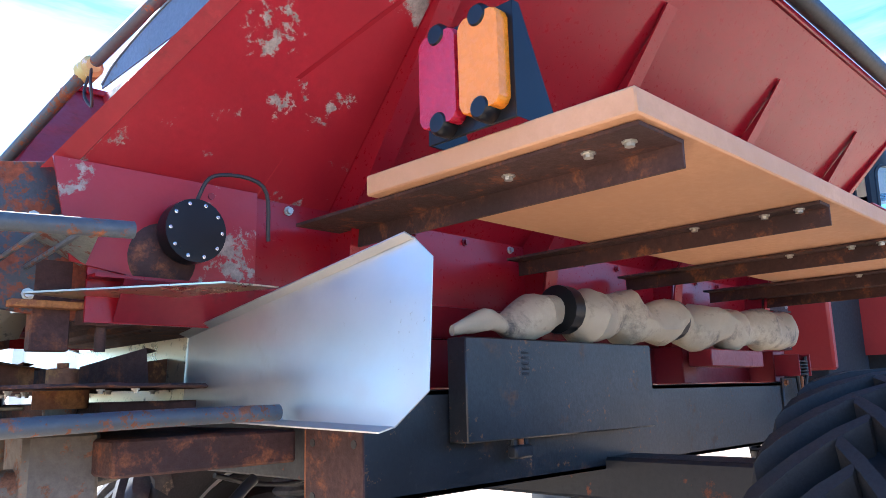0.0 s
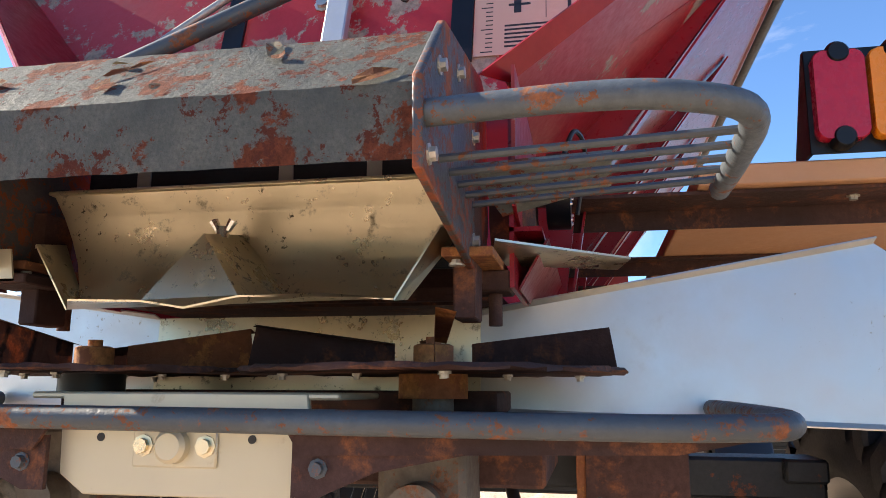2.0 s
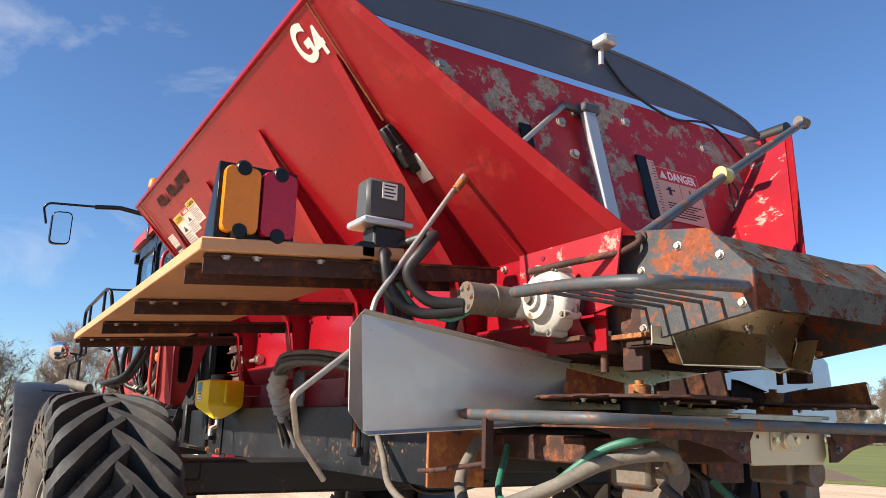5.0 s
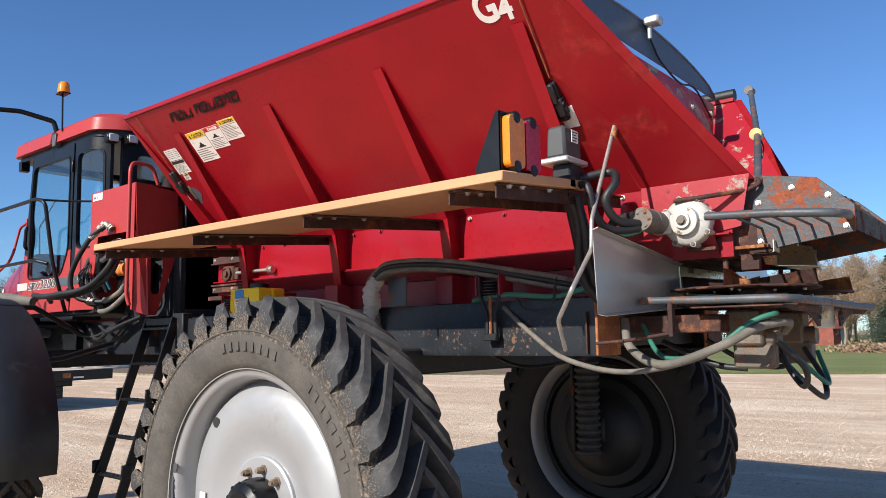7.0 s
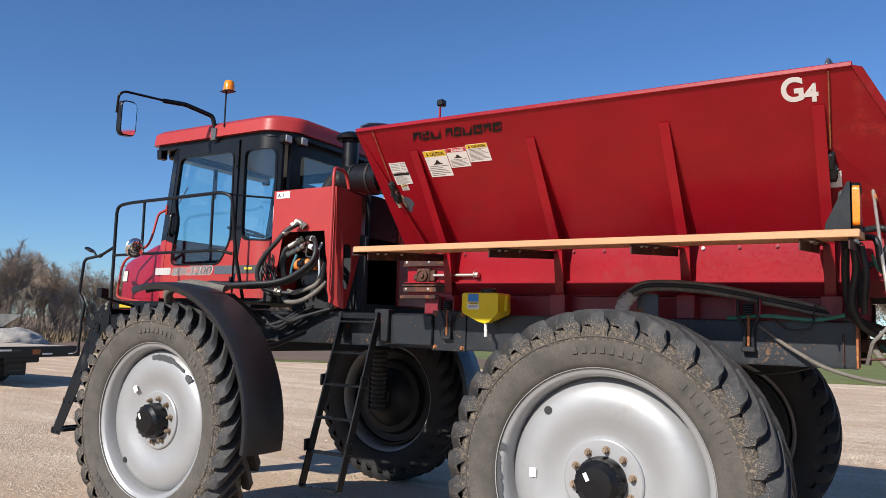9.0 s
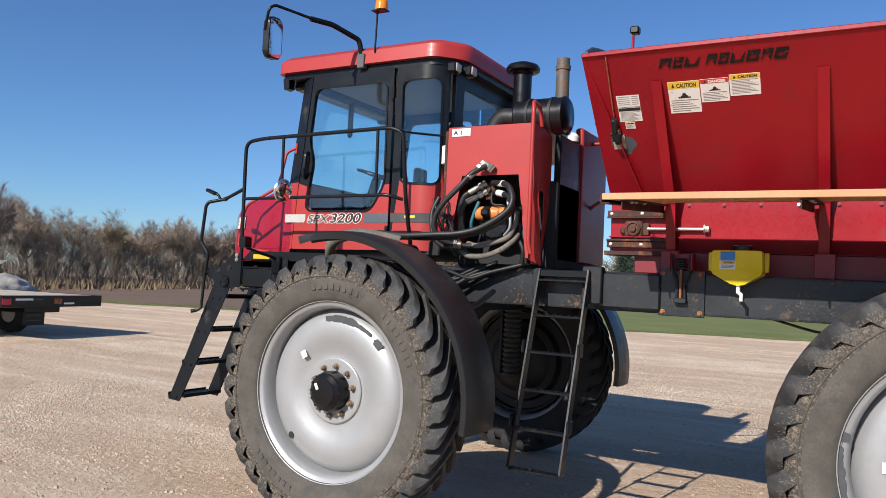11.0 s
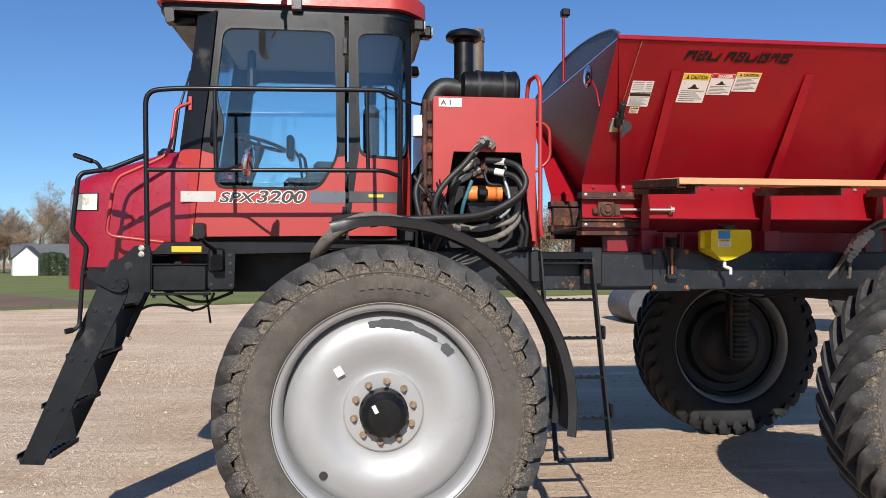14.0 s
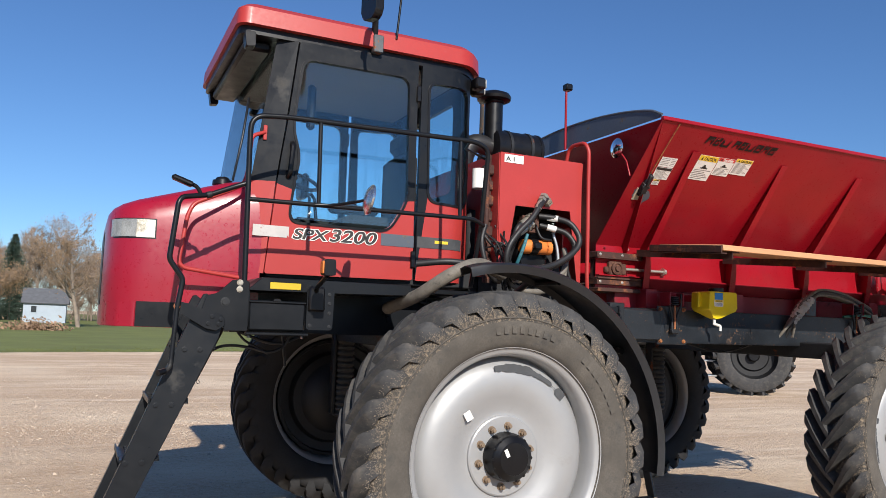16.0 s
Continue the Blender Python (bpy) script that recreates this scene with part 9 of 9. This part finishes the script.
# Low flatbed trailer parked across the yard.
def flatbed(x, y, turn, label, mudflaps=True):
    t = thing("flatbed_trailer", (x, y, 0), label, "trailer")
    m = Matrix.Translation((x, y, 0)) @ Matrix.Rotation(turn, 4, "Z")
    def put(name, bm, mt, par, lab="", smooth=35):
        bmesh.ops.transform(bm, matrix=m, verts=bm.verts)
        return part(name, bm, mt, par, lab, smooth)
    L, W = 9.0, 1.42
    put("deck", box(B(), 0.06, L, -W + 0.05, W - 0.05, 0.90, 0.955, 0.01), M["deck_wood"], t, "weathered pale deck boards")
    for yy in (-W, W - 0.05):
        put("side_rail", box(B(), 0, L, yy, yy + 0.05, 0.71, 0.965, 0.005), M["black"], t)
        sd = yy - 0.006 if yy < 0 else yy + 0.05
        for k in range(7):
            put("reflector", box(B(), 0.35 + 1.25 * k, 0.75 + 1.25 * k, sd, sd + 0.006, 0.80, 0.86, 0.001), M["label"] if k % 2 else M["red_lens"], t)
    put("rear_bumper", box(B(), -0.05, 0.06, -W, W, 0.70, 0.962, 0.01), M["black"], t)
    sign = put("maker_sign", box(B(), -0.058, -0.049, 0.30, 1.15, 0.80, 0.935, 0.004), M["plastic"], t)
    put("sign_bar", box(B(), -0.062, -0.057, 0.62, 1.08, 0.855, 0.90, 0.006), M["label"], sign)
    put("sign_bar", box(B(), -0.062, -0.057, 0.36, 0.58, 0.865, 0.885, 0.004), M["bar"], sign)
    for yy in (-0.05, 1.32):
        put("tail_light", box(B(), -0.065, 0.0, yy - 0.14, yy + 0.09, 0.77, 0.90, 0.01), M["red_lens"] if yy > 1 else M["rust"], t)
    put("marker", box(B(), -0.06, -0.049, -0.55, -0.25, 0.76, 0.80, 0.003), M["label"], t)
    for yy in (-0.35, 1.15):
        flap = put("mudflap", box(B(), 0.95, 0.97, yy - 0.33, yy + 0.30, 0.20, 0.72, 0.005), M["plastic"], t)
        put("mudflap_mark", box(B(), 0.944, 0.951, yy - 0.22, yy + 0.22, 0.30, 0.33, 0.003), M["bar"], flap)
        put("mudflap_mark", box(B(), 0.944, 0.951, yy - 0.22, yy + 0.22, 0.42, 0.45, 0.003), M["bar"], flap)
    put("frame_beam", box(B(), 0.3, L, -0.5, 0.5, 0.55, 0.85, 0.02), M["black"], t)
    for xx in (1.6, 2.7):
        for yy in (-0.35, 1.15):
            bm = lathe(B(), [(0.22, -0.13), (0.40, -0.15), (0.46, -0.10), (0.46, 0.10), (0.40, 0.15), (0.22, 0.13)], (xx, yy, 0.46), "y", 28, True)
            wh = put("wheel", bm, M["rubber"], t)
            bm = lathe(B(), [(0.0, -0.04), (0.10, -0.04), (0.18, -0.02), (0.23, -0.12), (0.23, 0.12), (0, 0.1)], (xx, yy, 0.46), "y", 24)
            put("rim", bm, M["label"], wh)


M["deck_wood"] = mat("weathered_deck", (0.50, 0.41, 0.32), 0.85, vary=0.2, noise_scale=2, bump=0.03)
flatbed(-13.17, 6.83, radians(-169.7), "low dark flatbed trailer parked on the gravel")
# Traffic cone beside it.
cone = thing("traffic_cone", (-13.4, 3.9, 0), "orange plastic traffic cone beside the trailer", "cone")
part("cone_body", lathe(B(), [(0.15, 0.03), (0.13, 0.05), (0.03, 0.68), (0.0, 0.70)], (-13.4, 3.9, 0), "z", 20), M["orange"], cone)
part("base", box(B(), -13.6, -13.2, 3.7, 4.1, 0, 0.035, 0.01), M["orange"], cone)

M["heap"] = mat("grey_gravel", (0.40, 0.365, 0.32), 0.95, vary=0.25, noise_scale=6, bump=0.03, bump_scale=20)
# Grain wagons and a gravel heap before the trees.
for x, y in ((-45.2, 16.5), (-46.5, 23.0)):
    w = thing("hopper_wagon", (x, y, 0), "grey steel hopper wagon by the tree line", "wagon", "wagons by the trees")
    bm = B()
    lo = [bm.verts.new((x + a * 0.5, y + b * 1.0, 0.9)) for a, b in ((-1, -1), (1, -1), (1, 1), (-1, 1))]
    hi = [bm.verts.new((x + a * 1.1, y + b * 1.9, 1.75)) for a, b in ((-1, -1), (1, -1), (1, 1), (-1, 1))]
    for i in range(4):
        bm.faces.new((lo[i], lo[(i + 1) % 4], hi[(i + 1) % 4], hi[i]))
    bm.faces.new(lo[::-1])
    bmesh.ops.solidify(bm, geom=bm.faces[:], thickness=0.05)
    part("hopper", bm, M["label"], w, smooth=None)
    part("chassis", box(B(), x - 0.6, x + 0.6, y - 2.2, y + 2.2, 0.6, 0.85, 0.02), M["black"], w)
    for dx in (-0.8, 0.8):
        for dy in (-1.6, 1.6):
            part("wheel", lathe(B(), [(0.2, -0.1), (0.42, -0.12), (0.45, 0), (0.42, 0.12), (0.2, 0.1)], (x + dx, y + dy, 0.45), "x", 20, True), M["rubber"], w)
bm = B()
bmesh.ops.create_icosphere(bm, subdivisions=4, radius=1)
for v in bm.verts:
    n_ = noise.noise(v.co * 3) * 0.15
    v.co = V(-41.0 + v.co.x * 1.7 * (1 + n_), 21.9 + v.co.y * 2.0 * (1 + n_), max(-0.1, v.co.z) * 0.95 * (1 + n_) * (1 - 0.3 * abs(v.co.x)))
solo("gravel_heap", bm, M["heap"], "grey heap of gravel before the trees", "gravel heap", kind="stuff", smooth=80)


# Tractor and roller parked behind, seen under the machine.
def far_tractor(x, y, turn):
    t = thing("tractor", (x, y, 0), "parked dark tractor with tall lugged tyres and pale rims", "tractor")
    m = Matrix.Translation((x, y, 0)) @ Matrix.Rotation(turn, 4, "Z")
    def put(name, bm, mt, par, lab="", smooth=35):
        bmesh.ops.transform(bm, matrix=m, verts=bm.verts)
        return part(name, bm, mt, par, lab, smooth)
    put("body", box(B(), -0.4, 3.0, -0.45, 0.45, 1.0, 1.75, 0.1), M["black"], t)
    put("step", box(B(), 1.0, 1.5, -1.0, -0.5, 0.45, 0.49, 0.01), M["alu"], t)
    put("step", box(B(), 1.0, 1.5, -0.95, -0.5, 0.85, 0.89, 0.01), M["alu"], t)
    for xx in (0.0, 2.42):
        put("axle", box(B(), xx - 0.12, xx + 0.12, -0.9, 0.9, 0.9, 1.15, 0.03), M["black"], t)
        for yy in (-0.95, 0.95):
            R = 1.05
            bm = lathe(B(), [(R * 0.58, -0.2), (R * 0.8, -0.25), (R * 0.91, -0.21), (R * 0.92, 0), (R * 0.91, 0.21), (R * 0.8, 0.25), (R * 0.58, 0.2)], (xx, yy, R), "y", 36, True)
            for k in range(22):
                a = 2 * math.pi * k / 22
                for s_ in (-1, 1):
                    mm = Matrix.Translation((xx, yy, R)) @ Matrix.Rotation(a + (0.14 if s_ > 0 else 0), 4, "Y") @ Matrix.Translation((R * 0.94, s_ * 0.12, 0)) @ Matrix.Rotation(s_ * 0.6, 4, "X")
                    box(bm, -0.03, 0.06, -0.14, 0.14, -0.035, 0.035, 0.0, mm)
            wh = put("wheel", bm, M["rubber"], t)
            bm = lathe(B(), [(0, -0.02), (R * 0.22, -0.02), (R * 0.36, -0.03), (R * 0.40, 0.03), (R * 0.52, 0.02), (R * 0.58, -0.18), (R * 0.58, 0.2), (0, 0.18)], (xx, yy, R), "y", 30)
            # The second pair of rims is coloured near black for the shade there.
            put("rim", bm, M["silver"] if xx == 0.0 else M["rim_shade"], wh)
            put("hub", lathe(B(), [(0, -0.16), (0.12, -0.16), (0.15, -0.12), (0.15, 0.0), (0, 0.0)], (xx, yy, R), "y", 20), M["plastic"], wh)


far_tractor(13.0, 13.75, radians(-38.5))
M["old_yellow"] = mat("faded_yellow_paint", (0.30, 0.20, 0.05), 0.6, vary=0.25, stain=(0.15, 0.10, 0.07), stain_amount=0.3, stain_scale=4)
ld = thing("roller", (8.6, 17.6, 0), "yellow compact roller with a grey steel drum", "roller")
part("drum", lathe(B(), [(0, -0.9), (0.5, -0.9), (0.52, -0.86), (0.52, 0.86), (0.5, 0.9), (0, 0.9)], (8.0, 17.4, 0.52), "y", 32), M["bar"], ld)
part("yoke", box(B(), 7.9, 9.0, 16.4, 16.5, 0.45, 0.75, 0.03), M["old_yellow"], ld)
part("yoke", box(B(), 7.9, 9.0, 18.3, 18.4, 0.45, 0.75, 0.03), M["old_yellow"], ld)
part("body", box(B(), 8.7, 10.6, 16.6, 18.2, 0.5, 1.45, 0.12), M["old_yellow"], ld)
part("mast", box(B(), 9.6, 9.75, 16.8, 16.95, 1.4, 2.4, 0.02), M["old_yellow"], ld)
part("mast", box(B(), 9.6, 9.75, 17.9, 18.05, 1.4, 2.4, 0.02), M["old_yellow"], ld)
part("wheel", lathe(B(), [(0.2, -0.2), (0.5, -0.25), (0.58, -0.15), (0.58, 0.15), (0.5, 0.25), (0.2, 0.2)], (10.1, 16.6, 0.58), "y", 28, True), M["rubber"], ld)
part("wheel", lathe(B(), [(0.2, -0.2), (0.5, -0.25), (0.58, -0.15), (0.58, 0.15), (0.5, 0.25), (0.2, 0.2)], (10.1, 18.2, 0.58), "y", 28, True), M["rubber"], ld)
